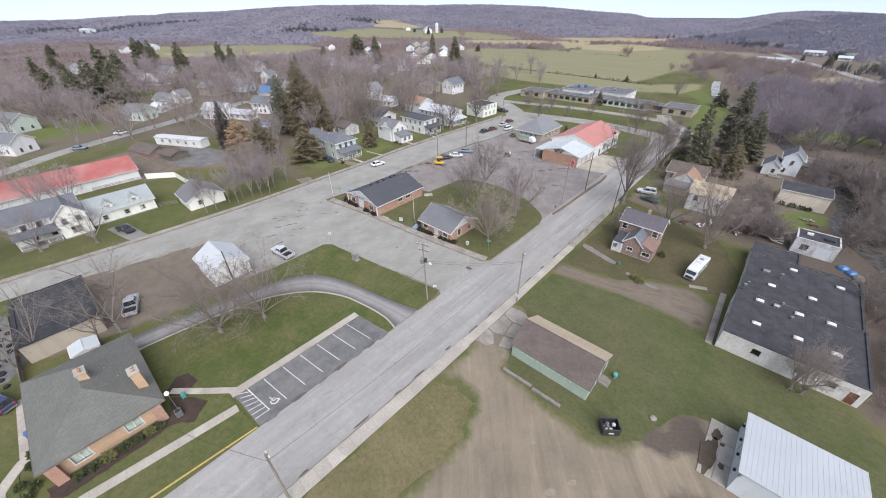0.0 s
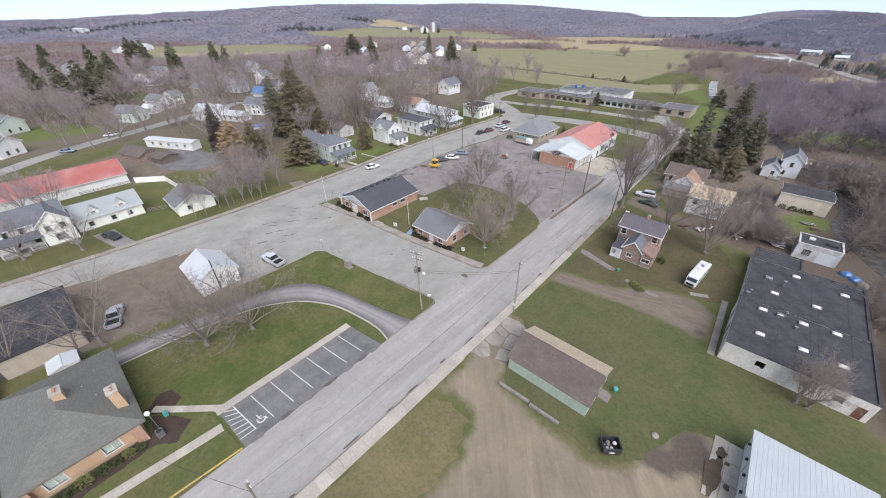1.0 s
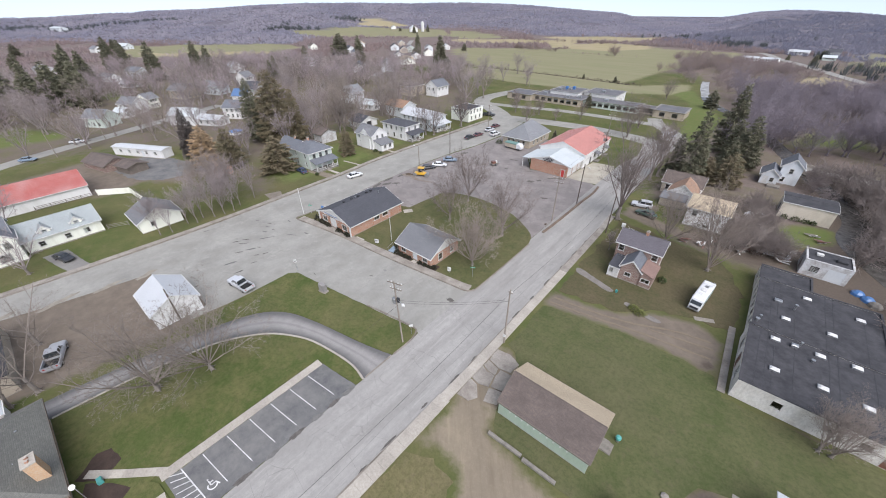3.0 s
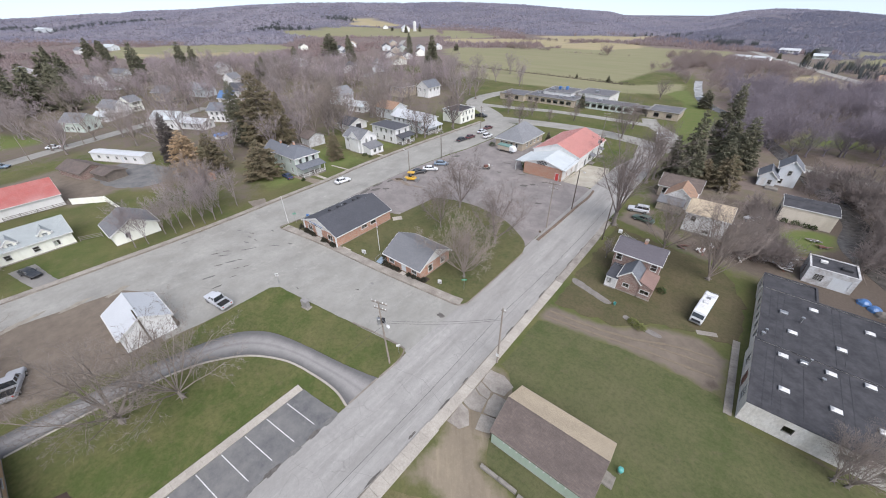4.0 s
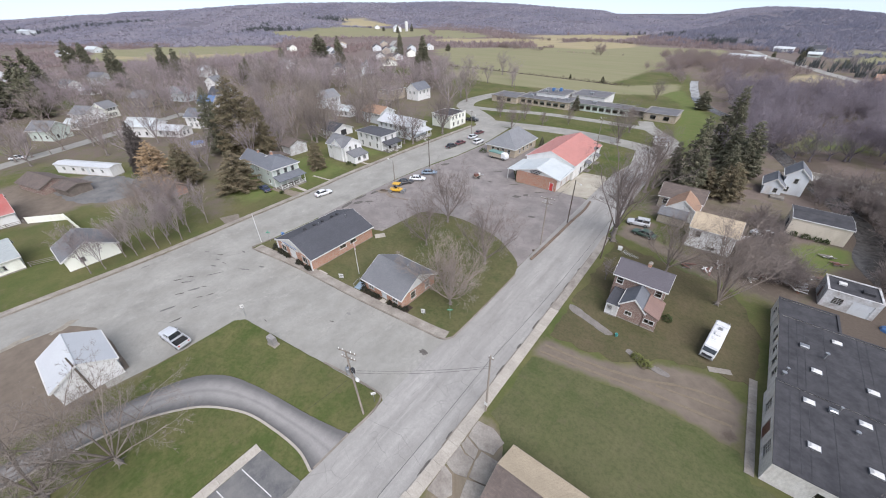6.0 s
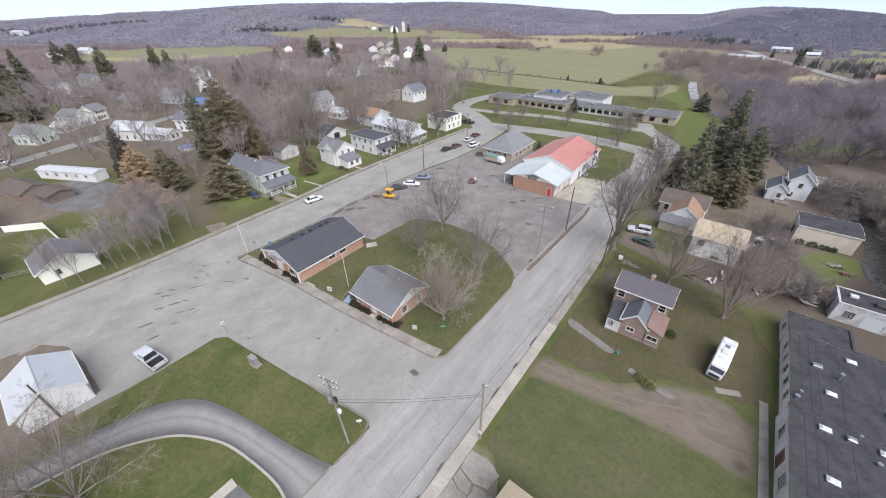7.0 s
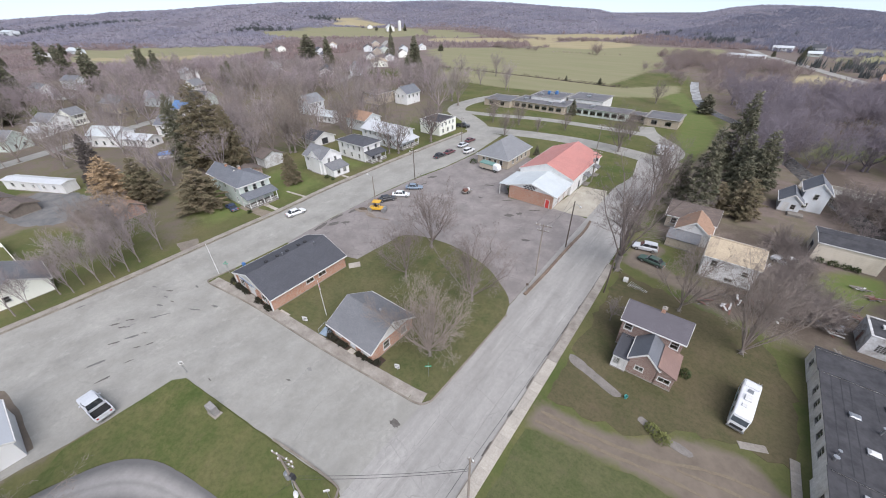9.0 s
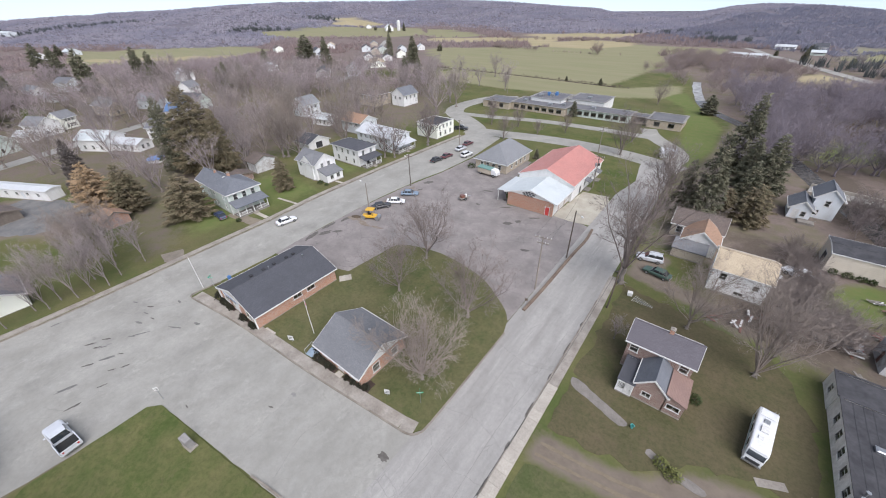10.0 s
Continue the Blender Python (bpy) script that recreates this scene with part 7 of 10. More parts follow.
for x, y, h, w in ((-280, -1, 24, 15), (-296, 8, 22, 14), (-268, -12, 20, 14), (-256, -20, 16, 12), (-262, -30, 18, 13), (-282, -20, 19, 13), (-247, -13, 20, 14), (-240, -23, 18, 13), (-236, -4, 17, 12), (-252, -3, 20, 12), (-396, 41, 24, 13), (-386, 48, 22, 12), (-303, 46, 24, 13), (-316, 78, 22, 11), (-310, 84, 19, 10), (-318, 10, 18, 11), (-326, 219, 20, 20), (-273, 202, 18, 11), (-290, 214, 20, 9), (-264, 270, 20, 8), (-206, 238, 21, 15),
                   (-241, 101, 15, 7), (-233, 107, 14, 6), (-238, 96, 13, 6), (-300, 162, 14, 9), (-154, 172, 16, 9), (-150, 180, 13, 8), (-496, 26, 16, 12), (-364, -28, 17, 12), (-405, -14, 15, 11), (-571, 0, 14, 12), (-602, 88, 12, 12), (-596, 78, 9, 9), (-37, 152, 6.5, 5), (9.5, 186, 8, 8), (-27.2, 95.5, 3.2, 2.6), (66, 96, 10, 8), (47, 398, 8, 6), (71, 372, 6, 6), (86, 332, 6, 7), (53, 458, 7, 7), (30, 428, 5, 4), (-514, 523, 13, 9), (-521, 568, 13, 8), (-590, 561, 7, 7), (-250, 330, 7, 7), (-252, 252, 8, 6)):
    conifer(6 + int(abs(x)) % 3, x, y, h, w, "dark green pine in the distance", "needle", 0.15, (x > 20 and y > 300) or -420 < x < -230 and int(abs(y)) % 4 > 0 or int(abs(y)) % 3 == 0, count=3800, z=on_hill(x, y))


# woods as merged bare trees
def merged(name, pieces, spots, material, label, category):
    """One mesh of many turned and scaled copies; pieces are (verts, tris), spots (x, y, z, scale, turn, which)."""
    vs, fs, base = [], [], 0
    for x, y, z, s, a, w in spots:
        v, f = pieces[w % len(pieces)]
        c, q = math.cos(a) * s, math.sin(a) * s
        vs.append(np.stack([v[:, 0] * c - v[:, 1] * q + x, v[:, 0] * q + v[:, 1] * c + y, v[:, 2] * s + z], -1))
        fs.append(f + base)
        base += len(v)
    V, F = np.concatenate(vs).astype(np.float32), np.concatenate(fs).astype(np.int32)
    me = bpy.data.meshes.new(name)
    me.vertices.add(len(V))
    me.vertices.foreach_set("co", V.ravel())
    me.loops.add(F.size)
    me.loops.foreach_set("vertex_index", F.ravel())
    me.polygons.add(len(F))
    me.polygons.foreach_set("loop_start", np.arange(0, F.size, 3, dtype=np.int32))
    me.update(calc_edges=True)
    me.materials.append(material)
    return tagged(new(name, me), label, category, kind="stuff")


def as_tris(mb):
    tri = []
    for f in mb.f:
        tri += [(f[0], f[i], f[i + 1]) for i in range(1, len(f) - 1)]
    return np.array(mb.v, float), np.array(tri, int)


BRUSH = []
for s in range(4):
    t, c = tree_meshes("brush", 90 + s)
    n = len(t.v)
    t.v += c.v
    t.f += [tuple(i + n for i in f) for f in c.f]
    BRUSH.append(as_tris(t))
WOOD = []
for s in range(5):
    t, c = tree_meshes("wood", 70 + s)
    n = len(t.v)
    t.v += c.v
    t.f += [tuple(i + n for i in f) for f in c.f]
    WOOD.append(as_tris(t))


def sheer(m, nt, b, col):
    """Fine twigs pass light on, so that a thicket shades evenly."""
    tr = nt.nodes.new("ShaderNodeBsdfTranslucent")
    both = nt.nodes.new("ShaderNodeMixShader")
    both.inputs[0].default_value = 0.4
    nt.links.new(col, tr.inputs["Color"])
    nt.links.new(b.outputs[0], both.inputs[1])
    nt.links.new(tr.outputs[0], both.inputs[2])
    nt.links.new(both.outputs[0], nt.nodes["Material Output"].inputs["Surface"])


def wood_mat(name, dark, light):
    m, nt, b = nodes_of(name)
    pos = world_pos(nt)
    col = mix(nt, ramp(nt, noise_tex(nt, pos, 11.0, 3, 0.6), 0.3, 0.7), tuple(1.4 * v for v in dark), tuple(1.4 * v for v in light))
    nt.links.new(col, b.inputs["Base Color"])
    b.inputs["Roughness"].default_value = 0.95
    sheer(m, nt, b, col)
    return m


def scatter(poly, count, seed, keep=lambda x, y: True, lo=0.75, hi=1.25):
    rnd = random.Random(seed)
    xs, ys = [p[0] for p in poly], [p[1] for p in poly]
    out = []
    for _ in range(count * 30):
        if len(out) >= count:
            break
        x, y = rnd.uniform(min(xs), max(xs)), rnd.uniform(min(ys), max(ys))
        if inside_soft(np.array([x]), np.array([y]), poly, 0.01)[0] > 0.5 and keep(x, y):
            out.append((x, y, float(hill_height(np.array([x]), np.array([y]))[0]) - 0.2, rnd.uniform(lo, hi), rnd.uniform(0, 6.28), rnd.randrange(5)))
    return out


CREEK = spline([(70, 30), (62, 48), (54, 66), (55, 80), (50, 98), (44, 116), (39, 132), (33, 150), (24, 172), (11, 192), (5, 208), (1, 226), (-3.5, 252), (-6.5, 280), (-10, 300)])


def clear_of(x, y):
    if min((x - a) ** 2 + (y - b) ** 2 for a, b, *_ in CREEK) < (34 if y > 195 else 6):
        return False
    return not (34 < x < 46 and 88 < y < 106) and not (38 < x < 53 and 66 < y < 82) and not (14 < x < 36 and 60 < y < 84) and not (43 < x < 54 and 44 < y < 55) and not (40 < x < 60 and 103 < y < 114)


RIVERBANK = [(22, 110), (26, 140), (29, 172), (19, 200), (12, 222), (30, 236), (60, 232), (100, 226), (140, 220), (135, 150), (110, 112), (84, 116), (66, 122), (50, 128), (36, 118)]


def on_grass(x, y):
    return float(inside_soft(np.array([x]), np.array([y]), BANK_GRASS, 0.01)[0]) > 0.5 or float(inside_soft(np.array([x]), np.array([y]), TAN_BANK, 0.01)[0]) > 0.5


merged("river_woods", WOOD, scatter(RIVERBANK, 250, 5, lambda x, y: clear_of(x, y) and not on_grass(x, y), 0.85, 1.3), wood_mat("mauve_wood", (0.165, 0.145, 0.165), (0.22, 0.19, 0.21)), "dense bare mauve-grey woods along the creek", "woods")
merged("creek_woods", WOOD, scatter([(62, 40), (86, 34), (130, 80), (120, 112), (76, 112), (60, 98), (62, 80), (64, 60)], 70, 15, clear_of, 0.6, 1.05) + scatter([(47, 84), (52, 84), (50, 104), (45, 108)], 5, 16, lambda x, y: True, 0.4, 0.6), wood_mat("creek_wood", (0.145, 0.123, 0.12), (0.195, 0.164, 0.157)), "dark bare trees crowding the creek bank", "woods")
merged("valley_brush", BRUSH, scatter([(-30, 300), (-12, 250), (6, 236), (40, 240), (110, 232), (140, 260), (90, 285), (66, 312), (44, 350), (10, 400), (-10, 405), (-40, 370)], 330, 44, lambda x, y: clear_of(x, y) and not on_grass(x, y), 0.6, 1.25), wood_mat("russet_brush", (0.2, 0.162, 0.158), (0.25, 0.205, 0.198)), "russet bare scrub between creek and fields", "brush")


def bank_keep(x, y):
    return clear_of(x, y) and not (22.5 < x < 34 and 45 < y < 63) and not (44 < x < 53 and 54 < y < 72)


merged("creek_bushes", BRUSH, scatter([(50, 56), (60, 56), (66, 84), (58, 100), (44, 110), (38, 108), (50, 90)], 52, 6, bank_keep, 0.8, 1.35) + scatter([(26, 44), (43, 50), (40, 68), (34, 84), (24, 84), (27, 66)], 110, 7, bank_keep, 0.4, 0.85)
       + scatter([(56, 9), (64, 9), (64, 46), (56, 44)], 22, 8, lambda x, y: True, 0.5, 1.2), wood_mat("brown_brush", (0.16, 0.136, 0.127), (0.205, 0.174, 0.16)), "brown bare brush and saplings", "brush")
merged("undergrowth", BRUSH, scatter([(40, 118), (60, 100), (60, 60), (74, 40), (130, 60), (130, 200), (60, 250), (14, 250), (20, 198), (27, 165), (30, 140)], 150, 17, lambda x, y: bank_keep(x, y) and not on_grass(x, y), 0.6, 1.2), wood_mat("mauve_brush", (0.165, 0.138, 0.142), (0.22, 0.185, 0.19)), "dense bare undergrowth below the creek woods", "undergrowth")
merged("far_yard_trees", BRUSH, scatter([(60, 345), (75, 326), (150, 300), (170, 390), (120, 408), (66, 408)], 80, 46, lo=0.6, hi=1.3), wood_mat("grey_brush", (0.15, 0.135, 0.14), (0.2, 0.178, 0.182)), "grey bare trees round the far houses", "thicket")
merged("hedge_trees", BRUSH, scatter([(-60, 398), (-20, 405), (-4, 372), (-4, 322), (-44, 296), (-34, 336), (-30, 372)], 80, 9, lo=0.7, hi=1.4) + scatter([(-224, 389), (-198, 380), (-162, 373), (-160, 381), (-198, 390), (-224, 396)], 34, 10, lo=0.5, hi=0.95)
       + scatter([(-160, 373), (-79, 374), (-79, 380), (-130, 377)], 16, 12, lo=0.2, hi=0.4) + scatter([(-106, 372), (-98, 372), (-98, 380), (-106, 380)], 4, 14, lo=1.2, hi=1.8) + scatter([(-253, 480), (-141, 502), (-81, 490), (-81, 496), (-141, 510), (-253, 487)], 50, 11, lo=0.5, hi=1.0), wood_mat("hedge_wood", (0.2, 0.168, 0.155), (0.27, 0.215, 0.19)), "bare hedgerow trees and thickets between the fields", "thicket")


def town_keep(x, y):
    for hx, hy, *_ in FAR_HOMES:
        if abs(x - hx) < 9 and abs(y - hy) < 8:
            return False
    if -92 < x < -64 and 14 < y < 110:
        return False
    return not (-140 < x < -88 and -30 < y < 0) and min((x - a) ** 2 + (y - b) ** 2 for a, b in ((-178, -8), (-104, 22))) > 40


for i, (x, y, z, s, a, w) in enumerate(scatter(TOWN_WOODS, 140, 12, lambda x, y: town_keep(x, y) and math.hypot(x + 60, y) < 240)):
    bare_tree("town", 80 + i % 5, x, y, 15.5 * s, "bare mauve-grey tree among the houses", "twig" if i % 4 else "twig_pale", "town trees")
merged("town_woods", WOOD, scatter(TOWN_WOODS, 150, 13, lambda x, y: town_keep(x, y) and math.hypot(x + 60, y) > 150, 0.8, 1.25), wood_mat("town_wood", (0.25, 0.21, 0.215), (0.32, 0.268, 0.27)), "bare woods behind the town", "woods")

# wooded hills and scrub flats as fuzzy domes of fine slivers
def fuzzy(name, x, y, r, high, wide, slivers, material, label, seed):
    rnd = np.random.RandomState(seed)
    k, z = len(x), hill_height(x, y)
    tone = rnd.uniform(0, 1, k)
    a = rnd.uniform(0, 6.28, (k, slivers))
    q = np.sqrt(rnd.uniform(0, 1, (k, slivers)))
    bx, by = x[:, None] + np.cos(a) * q * wide[:, None] * 0.55, y[:, None] + np.sin(a) * q * wide[:, None] * 0.55
    bz = z[:, None] + high[:, None] * rnd.uniform(-0.1, 0.4, (k, slivers)) * (1 - 0.5 * q)
    tx, ty = x[:, None] + np.cos(a) * q * wide[:, None], y[:, None] + np.sin(a) * q * wide[:, None]
    tz = z[:, None] + high[:, None] * np.sqrt(1.02 - q * q * 0.8) * rnd.uniform(0.75, 1.05, (k, slivers))
    turn = rnd.uniform(0, 6.28, (k, slivers))
    half = (0.12 * wide)[:, None] * rnd.uniform(0.6, 1.3, (k, slivers))
    sx, sy = np.cos(turn) * half, np.sin(turn) * half
    V = np.stack([np.stack([bx - sx, by - sy, bz], -1), np.stack([bx + sx, by + sy, bz], -1), np.stack([tx + sx * 0.7, ty + sy * 0.7, tz], -1)], 2).reshape(-1, 3)
    F = np.arange(len(V), dtype=np.int32)
    me = bpy.data.meshes.new(name)
    me.vertices.add(len(V))
    me.vertices.foreach_set("co", V.astype(np.float32).ravel())
    me.loops.add(len(F))
    me.loops.foreach_set("vertex_index", F)
    me.polygons.add(len(F) // 3)
    me.polygons.foreach_set("loop_start", np.arange(0, len(F), 3, dtype=np.int32))
    me.update(calc_edges=True)
    at = me.attributes.new("tone", "FLOAT", "POINT")
    at.data.foreach_set("value", np.repeat(tone, slivers * 3).astype(np.float32))
    me.materials.append(material)
    tagged(new(name, me), label, "woods", kind="stuff")


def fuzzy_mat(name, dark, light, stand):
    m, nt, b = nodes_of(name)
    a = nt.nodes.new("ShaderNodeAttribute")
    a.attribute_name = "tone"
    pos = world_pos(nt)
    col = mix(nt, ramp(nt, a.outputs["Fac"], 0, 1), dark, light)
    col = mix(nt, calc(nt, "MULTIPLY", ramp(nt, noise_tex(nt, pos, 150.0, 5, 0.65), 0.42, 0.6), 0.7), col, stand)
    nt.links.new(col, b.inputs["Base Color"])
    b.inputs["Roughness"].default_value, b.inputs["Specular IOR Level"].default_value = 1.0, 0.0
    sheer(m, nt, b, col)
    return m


def far_foot(az):
    return np.interp(az, [p for p, _ in FOOT], [d for _, d in FOOT])


def open_land(x, y, rim=4.0):
    gap = np.zeros(len(x))
    for p, _ in GREENS + TANS + ((FIELD_NORTH, 0), (FIELD_STRIP, 0)):
        gap = np.maximum(gap, inside_soft(x, y, p, rim))
    for hx, hy, *_ in FAR_HOMES:
        gap = np.maximum(gap, (np.hypot(x - hx, y - hy) < 16) * 1.0)
    return gap


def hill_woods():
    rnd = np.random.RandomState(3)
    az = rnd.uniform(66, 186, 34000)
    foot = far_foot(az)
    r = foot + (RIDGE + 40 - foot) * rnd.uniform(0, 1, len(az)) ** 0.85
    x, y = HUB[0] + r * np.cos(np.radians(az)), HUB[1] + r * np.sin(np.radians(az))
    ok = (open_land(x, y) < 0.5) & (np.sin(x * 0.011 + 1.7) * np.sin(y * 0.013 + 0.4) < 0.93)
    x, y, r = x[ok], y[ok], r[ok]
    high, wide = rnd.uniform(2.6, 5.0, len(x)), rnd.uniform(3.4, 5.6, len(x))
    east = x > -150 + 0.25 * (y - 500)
    # Distance haze is put into these colours: paler and bluer than bare twigs.
    for side, name, tones, label, seed in ((~east, "hill_woods", ((0.36, 0.338, 0.385), (0.42, 0.395, 0.44), (0.285, 0.285, 0.35)), "bare mauve woods covering the far hills, haze blue in the colour", 31), (east, "east_hill_woods", ((0.255, 0.248, 0.295), (0.3, 0.29, 0.34), (0.2, 0.208, 0.268)), "darker bare woods on the eastern hill, haze blue in the colour", 34)):
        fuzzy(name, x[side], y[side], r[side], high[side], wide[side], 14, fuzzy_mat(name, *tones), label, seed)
    # scrub on the flats before the hills
    az = rnd.uniform(84, 182, 15000)
    foot = far_foot(az)
    r = 300 + (foot + 60 - 300) * rnd.uniform(0, 1, len(az)) ** 0.75
    x, y = HUB[0] + r * np.cos(np.radians(az)), HUB[1] + r * np.sin(np.radians(az))
    thick = np.sin(x * 0.021 + 0.6) * np.sin(y * 0.017 + 1.1) + 0.5 * np.sin(x * 0.05 + y * 0.043)
    ok = (open_land(x, y) < 0.5) & (thick > -0.35) & (inside_soft(x, y, TOWN_WOODS, 1.0) < 0.5) & ~((x > -45) & (y < 480)) & ~((x > -330) & (x < -160) & (y > 170) & (y < 360))
    x, y, r = x[ok], y[ok], r[ok]
    fuzzy("flats_scrub", x, y, r, rnd.uniform(1.8, 6.0, len(x)), rnd.uniform(2.0, 4.6, len(x)), 10, fuzzy_mat("flats_scrub", (0.3, 0.245, 0.245), (0.38, 0.318, 0.315), (0.3, 0.225, 0.21)), "russet and mauve scrub on the valley flats", 32)
    # dark pine stands on the slopes
    px, py = [], []
    for cx, cy, sx, sy, n in ((-826, 607, 22, 16, 90), (-672, 362, 6, 26, 80), (-1056, 142, 18, 22, 60), (-17, 545, 14, 10, 40), (-1052, 257, 8, 30, 60), (-748, 403, 24, 18, 10), (-1130, 60, 30, 24, 60), (-60, 640, 40, 16, 20), (86, 336, 6, 5, 12), (76, 358, 8, 6, 7), (96, 374, 14, 9, 14), (52, 374, 4, 5, 5), (52, 460, 4, 6, 8)):
        px.append(rnd.normal(cx, sx, n))
        py.append(rnd.normal(cy, sy, n))
    x, y = np.concatenate(px), np.concatenate(py)
    fuzzy("hill_pines", x, y, np.hypot(x, y), rnd.uniform(6, 9, len(x)), rnd.uniform(2.6, 4.2, len(x)), 16, fuzzy_mat("hill_pine", (0.095, 0.105, 0.105), (0.13, 0.14, 0.135), (0.11, 0.12, 0.13)), "dark pine stands on the far slopes", 33)


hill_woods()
sheet("creek", rough_edge(ribbon(CREEK[int(len(CREEK) * 0.74):int(len(CREEK) * 0.9)], 4.2), 4.0, 0.25, 4), 0.035, M["water"], "pale riffle of the creek beside the fields, sky reflection in its colour", "creek")
sheet("creek", ribbon(CREEK[:int(len(CREEK) * 0.75)], 5.0), 0.03, M["dark_water"], "shallow creek between bare trees, dark with painted shade", "creek")

# ---------------------------------------------------------------- vehicles
TINT = paint("tinted_glass", (0.02, 0.024, 0.028), 0.06, 0.6)
LAMP_W = paint("clear_lamp_plastic", (0.7, 0.7, 0.68), 0.15)
LAMP_R = paint("red_lamp_plastic", (0.4, 0.03, 0.03), 0.2)


def hull(stations):
    """Rounded body lofted along x from (x, half width, bottom, top)."""
    mb, k = MB(), 10
    for x, w, a, b in stations:
        c = min(0.16, (b - a) * 0.3)
        mb.v += [(x, -w * 0.9, a), (x, -w, a + c), (x, -w, b - c), (x, -w * 0.93, b - c * 0.35), (x, -w * 0.8, b), (x, w * 0.8, b), (x, w * 0.93, b - c * 0.35), (x, w, b - c), (x, w, a + c), (x, w * 0.9, a)]
    for i in range(len(stations) - 1):
        for j in range(k):
            mb.f.append((i * k + j, (i + 1) * k + j, (i + 1) * k + (j + 1) % k, i * k + (j + 1) % k))
    mb.f += [tuple(range(k)), tuple((len(stations) - 1) * k + j for j in reversed(range(k)))]
    return mb


def wheel(parent, x, y, r=0.33):
    tyre = part("wheel", MB(), M["rubber"], parent, "", pose(x, y, r, 90))
    tyre.data = MB().lathe([(r * 0.6, -0.11), (r * 0.95, -0.11), (r, -0.06), (r, 0.06), (r * 0.95, 0.11), (r * 0.6, 0.11)], 14).mesh("wheel", M["rubber"])
    part("rim", MB().lathe([(r * 0.15, -0.125), (r * 0.6, -0.115), (r * 0.6, 0.115), (r * 0.15, 0.125)], 10), M["metal"], tyre)


def vehicle(kind, x, y, rz, mat, label, z=0.04):
    """Car, SUV, pickup; front towards local +x."""
    L, W, cab = {"sedan": (4.7, 0.88, (-1.75, 1.05)), "suv": (4.7, 0.92, (-2.2, 0.95)), "pickup": (5.6, 0.98, (-0.75, 1.25)), "van": (5.0, 0.96, (-2.4, 1.3))}[kind]
    belt, roof = {"sedan": (0.92, 1.45), "suv": (1.08, 1.75), "pickup": (1.12, 1.82), "van": (1.1, 1.85)}[kind]
    root = thing({"sedan": "car", "suv": "suv", "pickup": "pickup_truck", "van": "van"}[kind], label, {"pickup": "pickup truck", "suv": "suv"}.get(kind, "car"), pose(x, y, z, 0, 0, rz), "parked vehicles")
    h = L / 2
    if kind == "pickup":
        body = hull([(-0.7, W, 0.35, belt), (cab[1], W, 0.32, belt), (h - 0.4, W * 0.97, 0.35, belt - 0.06), (h - 0.05, W * 0.9, 0.4, belt - 0.16), (h, W * 0.8, 0.45, belt - 0.25)])
        bed = MB().quad_box(-h, -0.72, -W, W, 0.45, 0.62)
        for s in (-1, 1):
            bed.quad_box(-h, -0.72, s * W - 0.05, s * W + 0.05 - 0.0, 0.62, belt)
        bed.quad_box(-h, -h + 0.07, -W + 0.06, W - 0.06, 0.62, belt)
        part("bed", bed, mat, root)
        part("bed_liner", MB().quad_box(-h + 0.1, -0.75, -W + 0.08, W - 0.08, 0.622, 0.68), M["rubber"], root, "black bed liner")
    else:
        body = hull([(-h, W * 0.82, 0.42, belt - 0.16), (-h + 0.12, W * 0.95, 0.36, belt), (cab[0] + 0.3, W, 0.3, belt + 0.02), (cab[1], W, 0.3, belt), (h - 0.45, W * 0.97, 0.33, belt - 0.1), (h - 0.08, W * 0.9, 0.38, belt - 0.22), (h, W * 0.78, 0.45, belt - 0.32)])
    part("body", body, mat, root)
    a, b = cab
    rear = 0.55 if kind == "sedan" else 0.15
    part("cabin", hull([(a, W * 0.86, belt - 0.05, belt + 0.02), (a + rear, W * 0.8, belt - 0.05, roof - 0.05), ((a + b) / 2, W * 0.82, belt - 0.05, roof), (b - 0.62, W * 0.8, belt - 0.05, roof - 0.06), (b, W * 0.86, belt - 0.05, belt + 0.02)]), TINT, root, "tinted glass cabin")
    part("roof", hull([(a + rear + 0.05, W * 0.74, roof - 0.07, roof + 0.0), ((a + b) / 2, W * 0.78, roof - 0.05, roof + 0.035), (b - 0.62, W * 0.74, roof - 0.07, roof + 0.0)]), mat, root)
    for px in ((a + b) / 2 - 0.1, b - 0.62, a + rear):
        for s in (-1, 1):
            part("pillar", MB().tube([(px + (0.3 if px > 0.2 else -0.12 if px < a + rear + 0.01 else 0), s * W * 0.875, belt - 0.02), (px, s * W * 0.79, roof - 0.03)], 0.045, 5), mat, root)
    for s in (-1, 1):
        part("headlight", MB().quad_box(h - 0.14, h - 0.03, s * W * 0.6 - 0.16, s * W * 0.6 + 0.16, belt - 0.48, belt - 0.32), LAMP_W, root)
        part("tail_light", MB().quad_box(-h - 0.015, -h + 0.06, s * W * 0.72 - 0.09, s * W * 0.72 + 0.09, belt - 0.35, belt - 0.12), LAMP_R, root)
        part("mirror", MB().quad_box(b - 0.5, b - 0.38, s * (W + 0.1) - 0.09, s * (W + 0.1) + 0.09, belt, belt + 0.14), mat, root)
        for px in (-h * 0.62, h * 0.64):
            wheel(root, px, s * (W - 0.1), 0.33 if kind == "sedan" else 0.38)
    part("bumper", MB().quad_box(h - 0.1, h + 0.06, -W * 0.75, W * 0.75, 0.36, 0.55), M["rubber"], root)
    part("bumper", MB().quad_box(-h - 0.06, -h + 0.1, -W * 0.8, W * 0.8, 0.36, 0.55), M["metal"], root)
